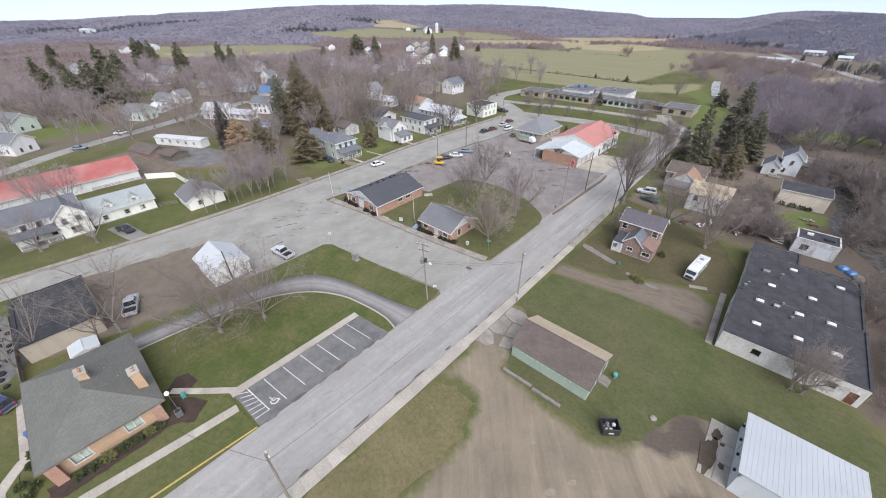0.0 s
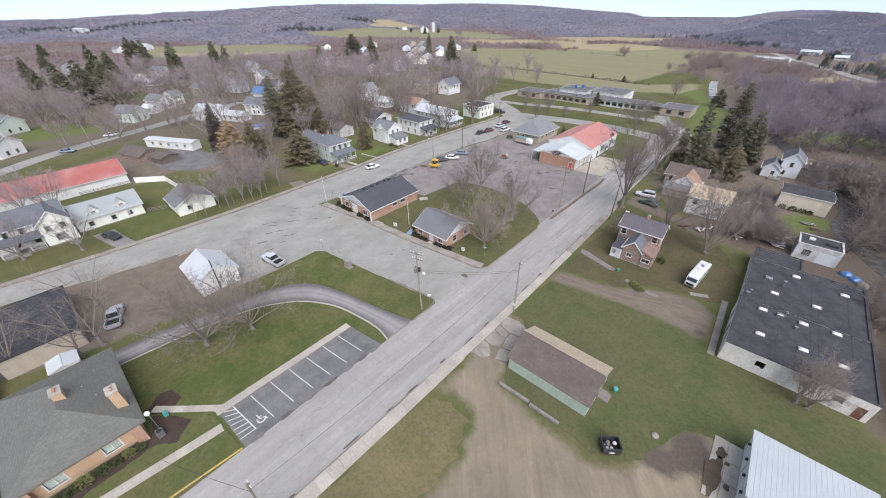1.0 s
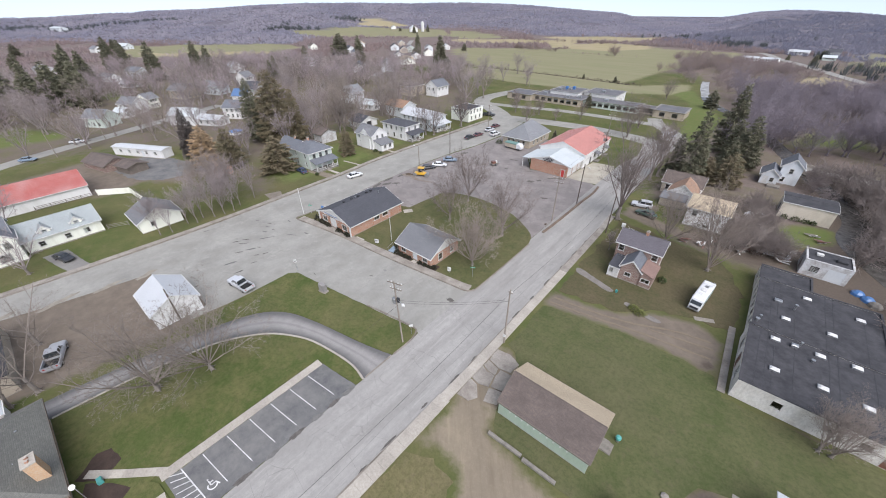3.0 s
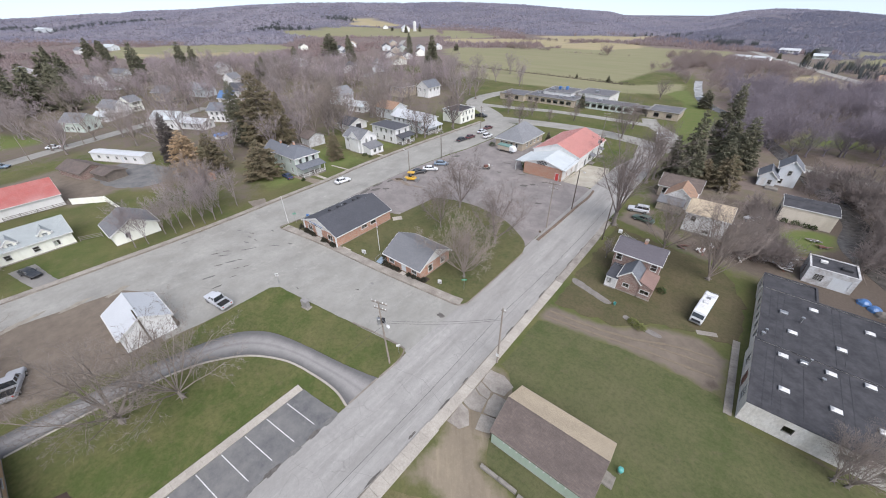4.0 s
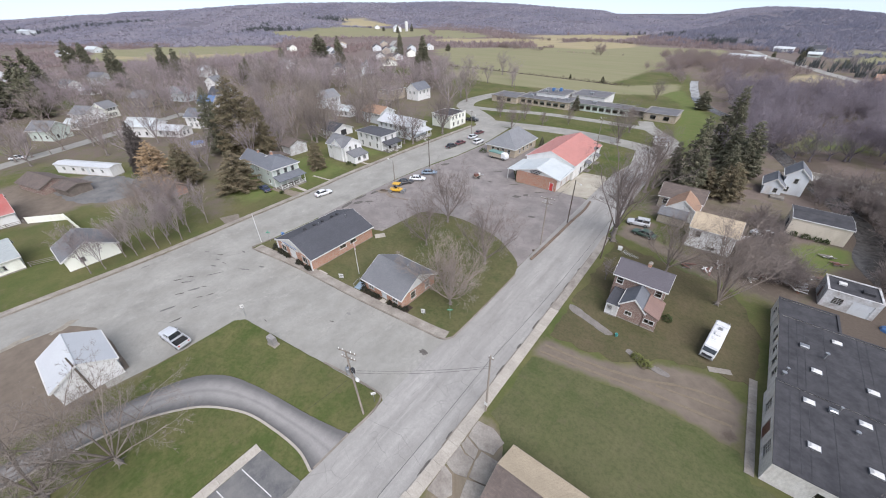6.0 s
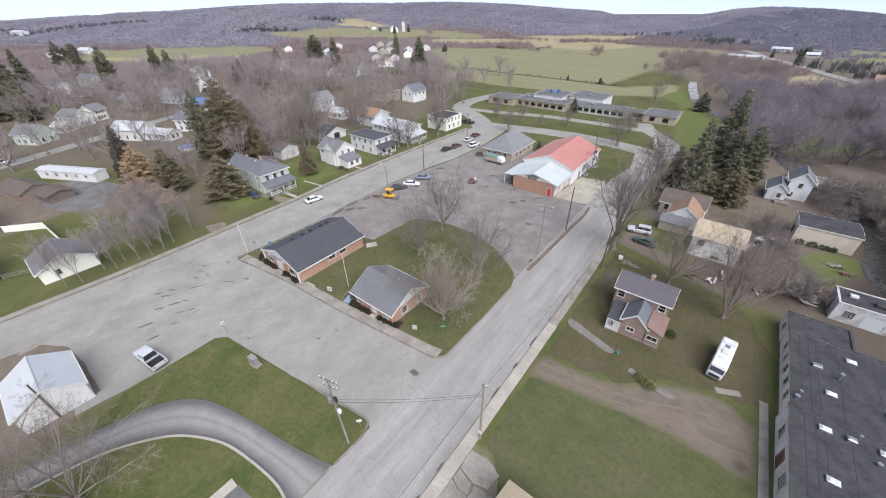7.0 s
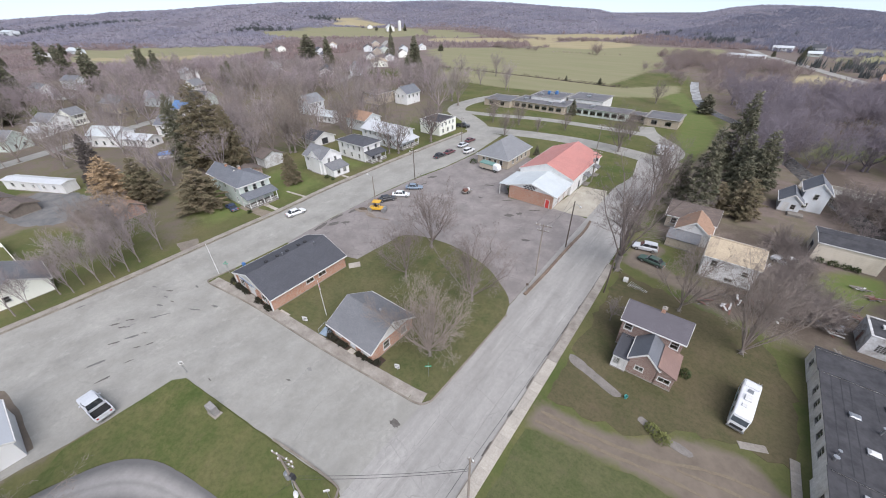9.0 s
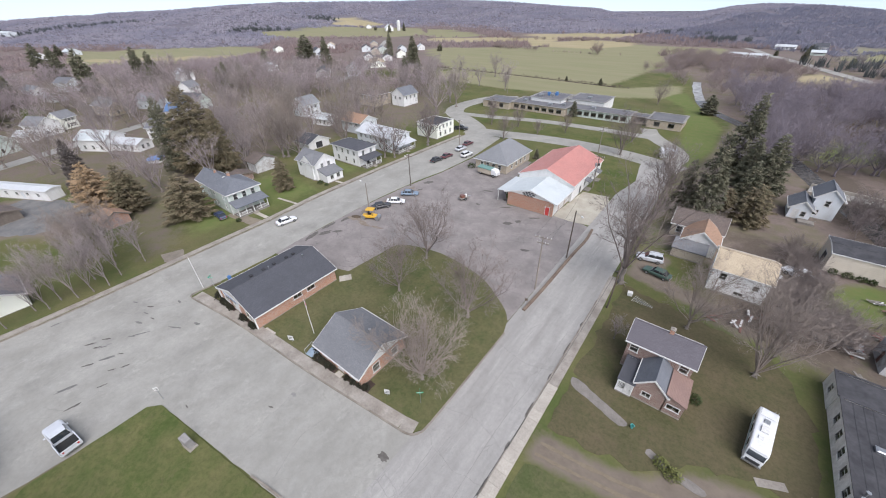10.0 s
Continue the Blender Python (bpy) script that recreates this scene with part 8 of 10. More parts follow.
    if kind == "suv":
        for s in (-1, 1):
            part("roof_rail", MB().tube([(a + 0.5, s * W * 0.66, roof + 0.07), (b - 0.9, s * W * 0.66, roof + 0.07)], 0.025, 5), M["metal"], root)
    return root


P_WHITE, P_SILVER = paint("white_car_paint", (0.66, 0.67, 0.68)), paint("silver_car_paint", (0.58, 0.6, 0.63), 0.3, 0.5, 0.15)
P_DARK, P_BLUE, P_GREY, P_GREEN, P_MAROON = paint("black_car_paint", (0.025, 0.027, 0.032)), paint("navy_car_paint", (0.03, 0.045, 0.10)), paint("blue_grey_car_paint", (0.16, 0.22, 0.29)), paint("green_car_paint", (0.05, 0.09, 0.07)), paint("maroon_car_paint", (0.11, 0.04, 0.045))
P_YELLOW = paint("yellow_machine_paint", (0.62, 0.36, 0.03))
vehicle("pickup", -31.6, -21.5, 188, P_SILVER, "silver pickup truck with open bed on the street")
vehicle("sedan", -56.3, 24.0, 82, P_WHITE, "white car parked at the kerb", 0.03)
vehicle("sedan", -72.0, 16.0, 175, P_BLUE, "dark blue car beside the evergreen", 0.0)
vehicle("sedan", -68.0, -40.6, 20, P_DARK, "black car on the cream house drive", 0.0)
vehicle("suv", 14.8, 57.4, 190, P_SILVER, "silver suv on the gravel lane", 0.0)
vehicle("sedan", 17.0, 53.2, 170, P_GREEN, "dark green car half hidden by brush", 0.0)
vehicle("pickup", -36.0, -46.3, 163, paint("faded_grey_car_paint", (0.33, 0.34, 0.36), 0.5, 0.1), "old silver pickup with cluttered bed in the yard", 0.0)
vehicle("suv", -26.6, -62.6, 205, P_BLUE, "dark blue suv behind the brick hall", 0.07)
vehicle("sedan", -97.5, -3.4, 30, P_GREY, "blue-grey car by the dark yard", 0.0)
vehicle("sedan", -152.5, -37.0, 60, P_GREY, "blue car at the roadside", 0.0)
vehicle("sedan", -165.0, -22.0, 60, P_WHITE, "white car by the side road", 0.0)
for x, y, k, m, lab in ((-52.2, 75.4, "sedan", P_DARK, "black car parked on the street"), (-51.6, 80.2, "sedan", P_MAROON, "maroon car parked on the street"), (-52.0, 88.6, "sedan", P_SILVER, "silver car parked on the street"), (-53.0, 94.5, "sedan", P_MAROON, "dark red car parked on the street"), (-46.9, 84.8, "suv", P_WHITE, "white suv standing on the street")):
    vehicle(k, x, y, 86, m, lab, 0.03)
vehicle("pickup", -66.0, 108.4, 20, P_DARK, "black pickup at the street corner", 0.02)
vehicle("sedan", -43.6, 42.4, 60, P_DARK, "black car on the lot", 0.03)
vehicle("sedan", -42.4, 46.4, 35, P_WHITE, "white car with dark panels on the lot", 0.03)
vehicle("sedan", -42.6, 51.9, 35, P_GREY, "grey-blue car on the lot", 0.03)
vehicle("sedan", 41.6, 51.4, 172, paint("dull_silver_car_paint", (0.42, 0.43, 0.45), 0.55, 0.1), "dull silver car in the scrap yard", 0.0)
vehicle("pickup", 37.6, 67.0, 150, P_WHITE, "white wrecked truck in the brush", 0.0)


def motor_home(x, y, rz):
    root = thing("motor_home", "white motor home with green stripe on the grass", "motor home", pose(x, y, 0, 0, 0, rz) @ Matrix.Diagonal((0.86, 0.78, 0.82, 1)), "parked vehicles")
    part("body", hull([(-3.9, 1.14, 0.55, 2.85), (-3.7, 1.18, 0.5, 2.98), (2.9, 1.18, 0.5, 2.98), (3.5, 1.16, 0.5, 2.8), (3.85, 1.08, 0.55, 1.75), (3.95, 1.0, 0.6, 1.3)]), P_WHITE, root)
    part("windscreen", MB().solid([(3.56, -1.0, 2.58), (3.56, 1.0, 2.58), (3.93, 0.98, 1.72), (3.93, -0.98, 1.72), (3.5, -1.0, 2.58), (3.5, 1.0, 2.58), (3.85, 0.98, 1.72), (3.85, -0.98, 1.72)], [(0, 1, 2, 3), (7, 6, 5, 4), (0, 4, 5, 1), (1, 5, 6, 2), (2, 6, 7, 3), (3, 7, 4, 0)]), TINT, root, "dark windscreen")
    part("grille", MB().quad_box(3.9, 4.02, -0.8, 0.8, 0.75, 1.2), M["dark_frame"], root)
    part("bumper", MB().quad_box(3.9, 4.12, -1.1, 1.1, 0.45, 0.68), M["metal"], root)
    for s in (-1, 1):
        part("stripe", MB().quad_box(-3.6, 3.0, s * 1.185 - 0.006, s * 1.185 + 0.006, 1.15, 1.4), M["teal"], root, "teal green side stripe")
        for a, b in ((-3.0, -1.8), (-1.0, 0.4), (1.6, 2.7)):
            part("side_window", MB().quad_box(a, b, s * 1.188 - 0.008, s * 1.188 + 0.008, 1.65, 2.25), TINT, root)
        for px in (-2.3, 2.6):
            wheel(root, px, s * 1.02, 0.42)
        part("headlight", MB().quad_box(3.93, 4.0, s * 0.92 - 0.12, s * 0.92 + 0.12, 0.85, 1.08), LAMP_W, root)
    part("roof_unit", MB().quad_box(-0.6, 0.5, -0.45, 0.45, 2.97, 3.22), M["white_trim"], root, "white air conditioner")
    part("roof_hatch", MB().quad_box(-1.9, -1.2, -0.35, 0.35, 2.97, 3.1), M["metal"], root)
    part("roof_hatch", MB().quad_box(1.2, 1.8, -0.5, 0.1, 2.97, 3.08), M["white_trim"], root)
    part("ladder", MB().tube([(-3.95, 0.6, 0.8), (-3.95, 0.6, 3.15), (-3.5, 0.6, 3.15)], 0.025, 5).tube([(-3.95, 0.95, 0.8), (-3.95, 0.95, 3.15), (-3.5, 0.95, 3.15)], 0.025, 5), M["metal"], root)
    part("rack", MB().tube([(-3.6, -0.95, 3.15), (-2.2, -0.95, 3.15), (-2.2, 0.95, 3.15), (-3.6, 0.95, 3.15), (-3.6, -0.95, 3.15)], 0.025, 5), M["metal"], root)


motor_home(32.8, 26.8, -97)


def roller(x, y, rz):
    root = thing("road_roller", "yellow road roller on the lot", "road roller", pose(x, y, 0.03, 0, 0, rz) @ Matrix.Diagonal((1.15, 1.1, 1.1, 1)))
    part("frame", hull([(-1.6, 0.65, 0.5, 1.0), (0.2, 0.7, 0.5, 1.15), (1.5, 0.6, 0.55, 0.95)]), P_YELLOW, root)
    for px in (-1.5, 1.5):
        part("drum", MB().lathe([(0.2, -0.7), (0.5, -0.7), (0.5, 0.7), (0.2, 0.7)], 18, pose(px, 0, 0.5, 90)), M["metal"], root, "steel drum")
    for a in (-0.5, 0.6):
        for s in (-0.55, 0.55):
            part("canopy_post", MB().tube([(a, s, 1.0), (a, s, 2.3)], 0.04, 6), M["dark_frame"], root)
    part("canopy", hull([(-0.8, 0.75, 2.3, 2.42), (0.9, 0.75, 2.3, 2.42)]), P_YELLOW, root)
    part("seat", MB().quad_box(-0.4, 0.1, -0.3, 0.3, 1.05, 1.3).quad_box(-0.5, -0.38, -0.3, 0.3, 1.3, 1.75), M["rubber"], root)


roller(-41.5, 37.0, 26)
sk = thing("work_trailer", "small cluttered work trailer on the lot", "trailer", pose(-29.6, 58.2, 0.03, 0, 0, 70))
part("deck", MB().quad_box(-1.3, 1.3, -0.8, 0.8, 0.5, 0.62), M["timber"], sk)
part("crate", MB().quad_box(-0.9, 0.2, -0.5, 0.5, 0.63, 1.3), M["door_brown"], sk)
part("tank", MB().lathe([(0.05, 0.62), (0.35, 0.66), (0.35, 1.2), (0.1, 1.35)], 12, pose(0.7, 0, 0)), M["white_trim"], sk)
part("drawbar", MB().tube([(1.3, 0, 0.5), (2.4, 0, 0.4)], 0.06, 6), M["metal"], sk)
for s in (-0.9, 0.9):
    wheel(sk, 0, s, 0.35)
gt = thing("box_trailer", "tan trailer with faded teal canopy before the office", "trailer", pose(-33.4, 75.6, 0.03, 0, 0, -4))
part("box", MB().quad_box(-2.6, 2.0, -1.1, 1.1, 0.6, 1.9), M["tan_wall"], gt)
part("canopy", hull([(-2.7, 1.2, 1.9, 2.25), (2.1, 1.2, 1.9, 2.25)]), paint("faded_teal_canvas", (0.13, 0.25, 0.22)), gt, "faded teal green canopy")
part("cab", hull([(2.1, 1.0, 0.6, 2.3), (3.4, 1.0, 0.6, 2.2), (3.9, 0.95, 0.6, 1.4)]), P_WHITE, gt, "white cab")
for px in (-1.6, 2.9):
    for s in (-0.95, 0.95):
        wheel(gt, px, s, 0.42)

# ---------------------------------------------------------------- poles and wires
def utility_pole(x, y, h, label, arms=(), mat="pole", transformer=False, lamp=None, lean=(0, 0), plate=False, rz=0.0):
    root = thing("utility_pole", label, "utility pole", pose(x, y, 0, lean[0], lean[1], rz), "utility poles")
    part("pole", MB().tube([(0, 0, -0.5), (0, 0, h * 0.5), (0, 0, h)], [0.135, 0.115, 0.09], 10), M[mat], root)
    for z, half in arms:
        arm = part("crossarm", MB().quad_box(-half, half, 0.11, 0.22, z - 0.06, z + 0.06), M[mat], root)
        part("brace", MB().tube([(-half * 0.6, 0.16, z - 0.05), (0, 0.13, z - 0.7), (half * 0.6, 0.16, z - 0.05)], 0.02, 4), M["metal"], arm)
        for px in (-half + 0.12, -half * 0.45, half * 0.45, half - 0.12):
            part("insulator", MB().lathe([(0.03, 0), (0.07, 0.06), (0.05, 0.12), (0.07, 0.16), (0.02, 0.24)], 8, pose(px, 0.165, z + 0.06)), M["white_trim"], arm)
    if transformer:
        can = part("transformer", MB().lathe([(0.05, 0), (0.26, 0.03), (0.27, 0.85), (0.22, 0.95), (0.05, 0.98)], 14, pose(-0.42, 0.0, h * 0.66)), M["metal"], root, "grey transformer can")
        part("bushing", MB().lathe([(0.04, 0.98), (0.06, 1.05), (0.03, 1.25)], 8, pose(-0.42, 0.1, h * 0.66)), M["pole_dark"], can)
        part("cutout_box", MB().quad_box(0.15, 0.5, -0.15, 0.15, h * 0.7, h * 0.7 + 0.7), M["dark_frame"], root)
    if lamp:
        a = radians(lamp[1])
        d = Vector((math.cos(a), math.sin(a), 0))
        z = lamp[0]
        arm = part("lamp_arm", MB().tube([Vector((0, 0, z)), Vector((0, 0, z + 0.25)) + d * 0.8, Vector((0, 0, z + 0.3)) + d * 1.9], 0.03, 6), M["metal"], root)
        part("lamp_head", MB().lathe([(0.05, -0.08), (0.2, -0.02), (0.18, 0.1), (0.05, 0.15)], 10, Matrix.Translation(Vector((0, 0, z + 0.3)) + d * 2.1) @ Matrix.Rotation(a, 4, "Z") @ Matrix.Diagonal((1.8, 1, 1, 1))), M["white_trim"], arm)
    if plate:
        part("notice_plate", MB().quad_box(-0.22, 0.22, -0.18, -0.15, 1.4, 1.95), M["white_trim"], root)
    return root


utility_pole(0.45, -11.9, 11.6, "weathered utility pole with crossarms, transformer and street lamp", ((11.2, 1.2), (10.2, 0.95)), "pole", True, (8.6, -30), (0, -2.5), rz=13)
utility_pole(12.2, -2.2, 10.4, "slim grey utility pole at the sidewalk", ((9.8, 0.35),), "pole", plate=True)
utility_pole(11.1, -43.2, 8.6, "bent grey utility pole beside the road", ((8.2, 0.5),), "pole", lean=(0, -3))
utility_pole(0.9, 36.5, 11.0, "pale utility pole with crossarms at the lot", ((10.6, 1.4), (9.6, 1.0)), "pole", rz=10)
utility_pole(1.7, 48.8, 10.5, "dark street lamp pole at the lot", (), "pole_dark", lamp=(10, -40))
utility_pole(12.5, 39.2, 9.5, "dark leaning wooden pole by the sidewalk", (), "pole_dark", lean=(2, 1))
utility_pole(-43.6, 38.5, 8.0, "slim street lamp pole on the lot edge", (), "pole", lamp=(7.6, 170))
utility_pole(-46.4, 56.5, 9.0, "dark wooden pole on the street", ((8.6, 0.9),), "pole_dark", lamp=(7.6, 160))
utility_pole(-55.0, 92.0, 9.0, "wooden pole with street lamp", ((8.6, 0.9),), "pole", lamp=(7.4, -20))
utility_pole(-12.0, 108.5, 9.5, "utility pole with crossarms behind the fire hall", ((9.1, 1.2), (8.2, 1.2)), "pole")
utility_pole(-5.2, 84.0, 9.0, "utility pole with crossarms beside the hall", ((8.6, 1.3), (7.9, 1.0)), "pole", True)
utility_pole(-85.0, 180.0, 9.0, "utility pole by the far road", ((8.6, 1.0),), "pole")
utility_pole(-162.0, -14.0, 9.0, "utility pole by the side road", (), "pole", rz=20)
utility_pole(-150.0, -30.0, 9.0, "utility pole by the side road", (), "pole", rz=20)
utility_pole(-30.8, -31.8, 6.5, "slim dark pole beside the white garage", (), "pole_dark")
wires = thing("overhead_wires", "thin dark overhead wires between poles", "wires")


def wire(a, b, sag=0.5, r=0.018):
    a, b = Vector(a), Vector(b)
    pts = [a.lerp(b, t) - Vector((0, 0, sag * 4 * t * (1 - t))) for t in np.linspace(0, 1, 9)]
    part("wire", MB().tube(pts, r, 4), M["cable"], wires)


wire((0.5, -11.6, 8.2), (12.2, -2.2, 8.6), 0.4)
wire((0.5, -11.8, 8.0), (12.2, -2.3, 8.4), 0.5)
wire((12.2, -2.2, 9.6), (12.5, 39.2, 9.0), 0.9)
wire((12.2, -2.2, 9.8), (11.0, -43.0, 8.0), 0.9)
wire((0.9, 36.5, 10.4), (1.7, 48.8, 9.8), 0.3)
wire((0.3, -12.0, 7.5), (-5.6, -16.0, 0.1), 0.0, 0.015)
wire((-0.4, 36.6, 10.8), (-5.6, 84.0, 8.6), 1.0)
wire((2.2, 36.9, 10.8), (-4.6, 84.0, 8.6), 1.0)
wire((11.1, -43.2, 7.9), (-0.5, -48.5, 7.2), 0.5)


def post_sign(x, y, h, w, sh, mat, label, rz=0.0, bars=0, post="metal", category="sign"):
    root = thing("sign", label, category, pose(x, y, 0, 0, 0, rz))
    part("post", MB().tube([(0, 0, -0.2), (0, 0, h + sh)], 0.035, 6), M[post], root)
    plate = part("plate", MB().quad_box(-w / 2, w / 2, -0.06, -0.036, h, h + sh), M[mat], root)
    for k in range(bars):
        part("letter_bar", MB().quad_box(-w * 0.38, w * 0.38, -0.068, -0.06, h + sh * (0.25 + 0.3 * k), h + sh * (0.36 + 0.3 * k)), M["dark_frame"], plate)


post_sign(-28.2, -12.2, 1.9, 0.55, 0.6, "white_trim", "white street sign on a thin post", 50, 2)
post_sign(0.35, -9.9, 1.7, 0.6, 0.45, "white_trim", "white road sign at the lawn corner", 50, 1)
post_sign(-5.0, 5.8, 0.5, 0.7, 0.9, "white_trim", "small white notice sign on the lawn", 25, 2)
post_sign(-23.1, 3.6, 0.5, 0.9, 0.9, "white_trim", "small white notice board on the lawn", 25, 2)
for x, y in ((-0.9, 7.6), (-46.2, 2.6)):
    root = thing("street_sign", "green street name sign on a post", "street sign", pose(x, y, 0, 0, 0, 40))
    part("post", MB().tube([(0, 0, -0.1), (0, 0, 2.4)], 0.035, 6), M["metal"], root)
    for k, rz in ((0, 0), (1, 90)):
        bl = part("blade", MB().quad_box(-0.42, 0.42, -0.015, 0.015, 2.1 + k * 0.26, 2.32 + k * 0.26), M["green_sign"], root, "", pose(0, 0, 0, 0, 0, rz))
        part("letter_bar", MB().quad_box(-0.3, 0.3, -0.022, -0.015, 2.18 + k * 0.26, 2.25 + k * 0.26), M["white_line"], bl)
post_sign(1.7, 31.2, 1.6, 0.45, 0.5, "pole_dark", "dark post sign at the lot corner", 30)
root = thing("flagpole", "white flagpole with a furled flag", "flagpole", pose(-21.8, 6.6, 0.1))
part("pole", MB().tube([(0, 0, 0), (0, 0, 7.2)], [0.06, 0.035], 8), M["white_trim"], root)
part("finial", MB().lathe([(0.02, 7.2), (0.08, 7.27), (0.02, 7.36)], 8), M["metal"], root)
flag = MB()
for k in range(6):
    flag.tube([(0.06 + 0.03 * k, 0.02 * (-1) ** k, 6.9 - 0.05 * k), (0.07 + 0.035 * k, 0.03 * (-1) ** k, 5.7 - 0.03 * k)], 0.035, 5)
part("flag", flag, plain("faded_red_cloth", (0.45, 0.14, 0.12), (0.5, 0.48, 0.5), 0.4, 0.1, 0.9), root, "furled faded red and white flag")
root = thing("pale_pole", "slim white pole at the street corner", "pole", pose(-47.4, 1.2, 0.1))
part("pole", MB().tube([(0, 0, 0), (0, 0, 6.8)], [0.07, 0.045], 8), M["white_trim"], root)
root = thing("mailbox", "blue steel street mailbox", "mailbox", pose(-45.2, 5.2, 0.1, 0, 0, 80))
part("box", hull([(-0.3, 0.28, 0.2, 1.15), (0, 0.28, 0.2, 1.35), (0.3, 0.28, 0.2, 1.15)]), M["blue"], root)
part("legs", MB().quad_box(-0.28, -0.2, -0.25, -0.18, 0, 0.3), M["blue"], root)
part("slot", MB().quad_box(0.26, 0.32, -0.2, 0.2, 0.95, 1.02), M["metal"], root)

# ---------------------------------------------------------------- garden and yard things
root = thing("monument", "grey stone monument block on the lawn", "monument", pose(-18.8, -12.7, 0.12, 0, 0, 8))
part("block", hull([(-0.6, 0.42, 0.1, 1.7), (0.6, 0.34, 0.1, 1.55)]), plain("grey_granite", (0.31, 0.295, 0.285), (0.24, 0.23, 0.225), 0.6, 0.06, 0.6), root)
part("plinth", MB().quad_box(-0.85, 0.85, -0.5, 0.5, -0.05, 0.12), M["old_concrete"], root)


def shrub(x, y, r, h, mat, label, seed, z=0.1):
    rnd = random.Random(seed)
    mb = MB()
    for _ in range(int(90 + 60 * r)):
        a, t = rnd.uniform(0, 6.28), rnd.random()
        e = math.acos(1 - t * 0.98)
        d = Vector((math.cos(a) * math.sin(e), math.sin(a) * math.sin(e), math.cos(e)))
        k = rnd.uniform(0.55, 1.0)
        p = Vector((d.x * r * k, d.y * r * k, 0.12 + d.z * h * k))
        spike(mb, p, (d + Vector((rnd.gauss(0, 0.5), rnd.gauss(0, 0.5), rnd.gauss(0.2, 0.4)))).normalized(), rnd.uniform(0.15, 0.32), rnd.uniform(0.07, 0.12))
    root = thing("shrub", label, "shrub", pose(x, y, z), "shrubs")
    part("leaves", mb, M[mat], root)
    part("stems", MB().tube([(0, 0, -0.1), (0.02, 0, h * 0.6)], 0.05, 5), M["bark"], root)


sheet("planting_bed", rough_edge([(-8.9, -59.8), (-6.6, -59.6), (-6.8, -53), (-7.2, -48.6), (-5.6, -46.6), (-7.4, -44.6), (-9.4, -45.6), (-11.5, -47.6), (-9.0, -48.4)], 0.7, 0.12, 31), 0.125, M["mulch"], "dark bark mulch bed beside the hall", "planting bed")
sheet("planting_bed", rough_edge([(-12.6, -48.2), (-14.6, -46.0), (-14.0, -44.6), (-11.8, -44.4), (-10.4, -46.2)], 0.6, 0.12, 32), 0.13, M["mulch"], "dark mulch bed on the lawn", "planting bed")
for i, (y, r, h, m) in enumerate(((-57.2, 0.55, 0.7, "shrub"), (-55.9, 0.5, 0.7, "shrub"), (-54.6, 0.75, 1.1, "shrub_yellow"), (-53.0, 0.7, 1.0, "shrub"), (-51.8, 0.45, 0.6, "shrub"), (-50.7, 0.6, 0.9, "shrub_yellow"), (-49.6, 0.45, 0.6, "shrub"))):
    shrub(-7.9, y, r, h, m, "clipped green shrub along the brick hall" if m == "shrub" else "yellow-green shrub along the brick hall", i)
for i, (x, y) in enumerate(((-10.3, -60.6), (-11.2, -61.6), (-9.2, -61.2), (-13.2, -60.6), (-15, -60.4))):
    shrub(x, y, 0.5, 0.7, "shrub", "rounded shrub by the hall entrance", 20 + i)
sheet("planting_bed", rough_edge([(-40.9, 1.2), (-36.9, 1.5), (-36.9, 2.0), (-40.9, 2.0)], 0.6, 0.05, 33), 0.175, M["mulch"], "mulch bed before the long office", "planting bed", thick=0.2)
sheet("planting_bed", rough_edge([(-34.6, 1.55), (-29.9, 1.6), (-29.8, 2.0), (-34.6, 2.0)], 0.6, 0.04, 34), 0.175, M["mulch"], "mulch bed before the long office", "planting bed", thick=0.2)
for i, (x, y, r) in enumerate(((-42.1, 1.7, 0.8), (-40.4, 1.55, 0.55), (-39.7, 1.55, 0.5), (-38.4, 1.6, 0.55), (-37.6, 1.6, 0.5), (-34.0, 1.6, 0.55), (-33.2, 1.6, 0.5), (-31.2, 1.65, 0.5), (-30.4, 1.65, 0.5))):
    shrub(x, y, r, r * 1.5, "shrub_dark", "dark clipped evergreen shrub before the office", 40 + i)
sheet("planting_bed", rough_edge([(-17.4, 3.45), (-13.4, 3.75), (-13.4, 4.6), (-17.6, 4.6)], 0.6, 0.06, 35), 0.165, M["mulch"], "mulch bed before the cottage", "planting bed", thick=0.2)
sheet("planting_bed", rough_edge([(-11.9, 3.95), (-7.4, 4.4), (-7.5, 6.0), (-8.5, 6.0), (-8.6, 4.6), (-11.9, 4.6)], 0.6, 0.05, 36), 0.165, M["mulch"], "mulch bed before the cottage", "planting bed", thick=0.2)
for i, (x, y, r) in enumerate(((-17.3, 3.9, 0.6), (-16.2, 3.95, 0.45), (-15.0, 4.0, 0.45), (-14.0, 4.1, 0.4), (-11.2, 4.3, 0.4), (-10.0, 4.35, 0.45), (-8.9, 4.5, 0.45), (-8.0, 4.8, 0.5), (-17.9, 4.7, 0.7))):
    shrub(x, y, r, r * 1.3 if i != 8 else 2.2, "shrub_dark", "small dark shrub before the cottage", 60 + i)
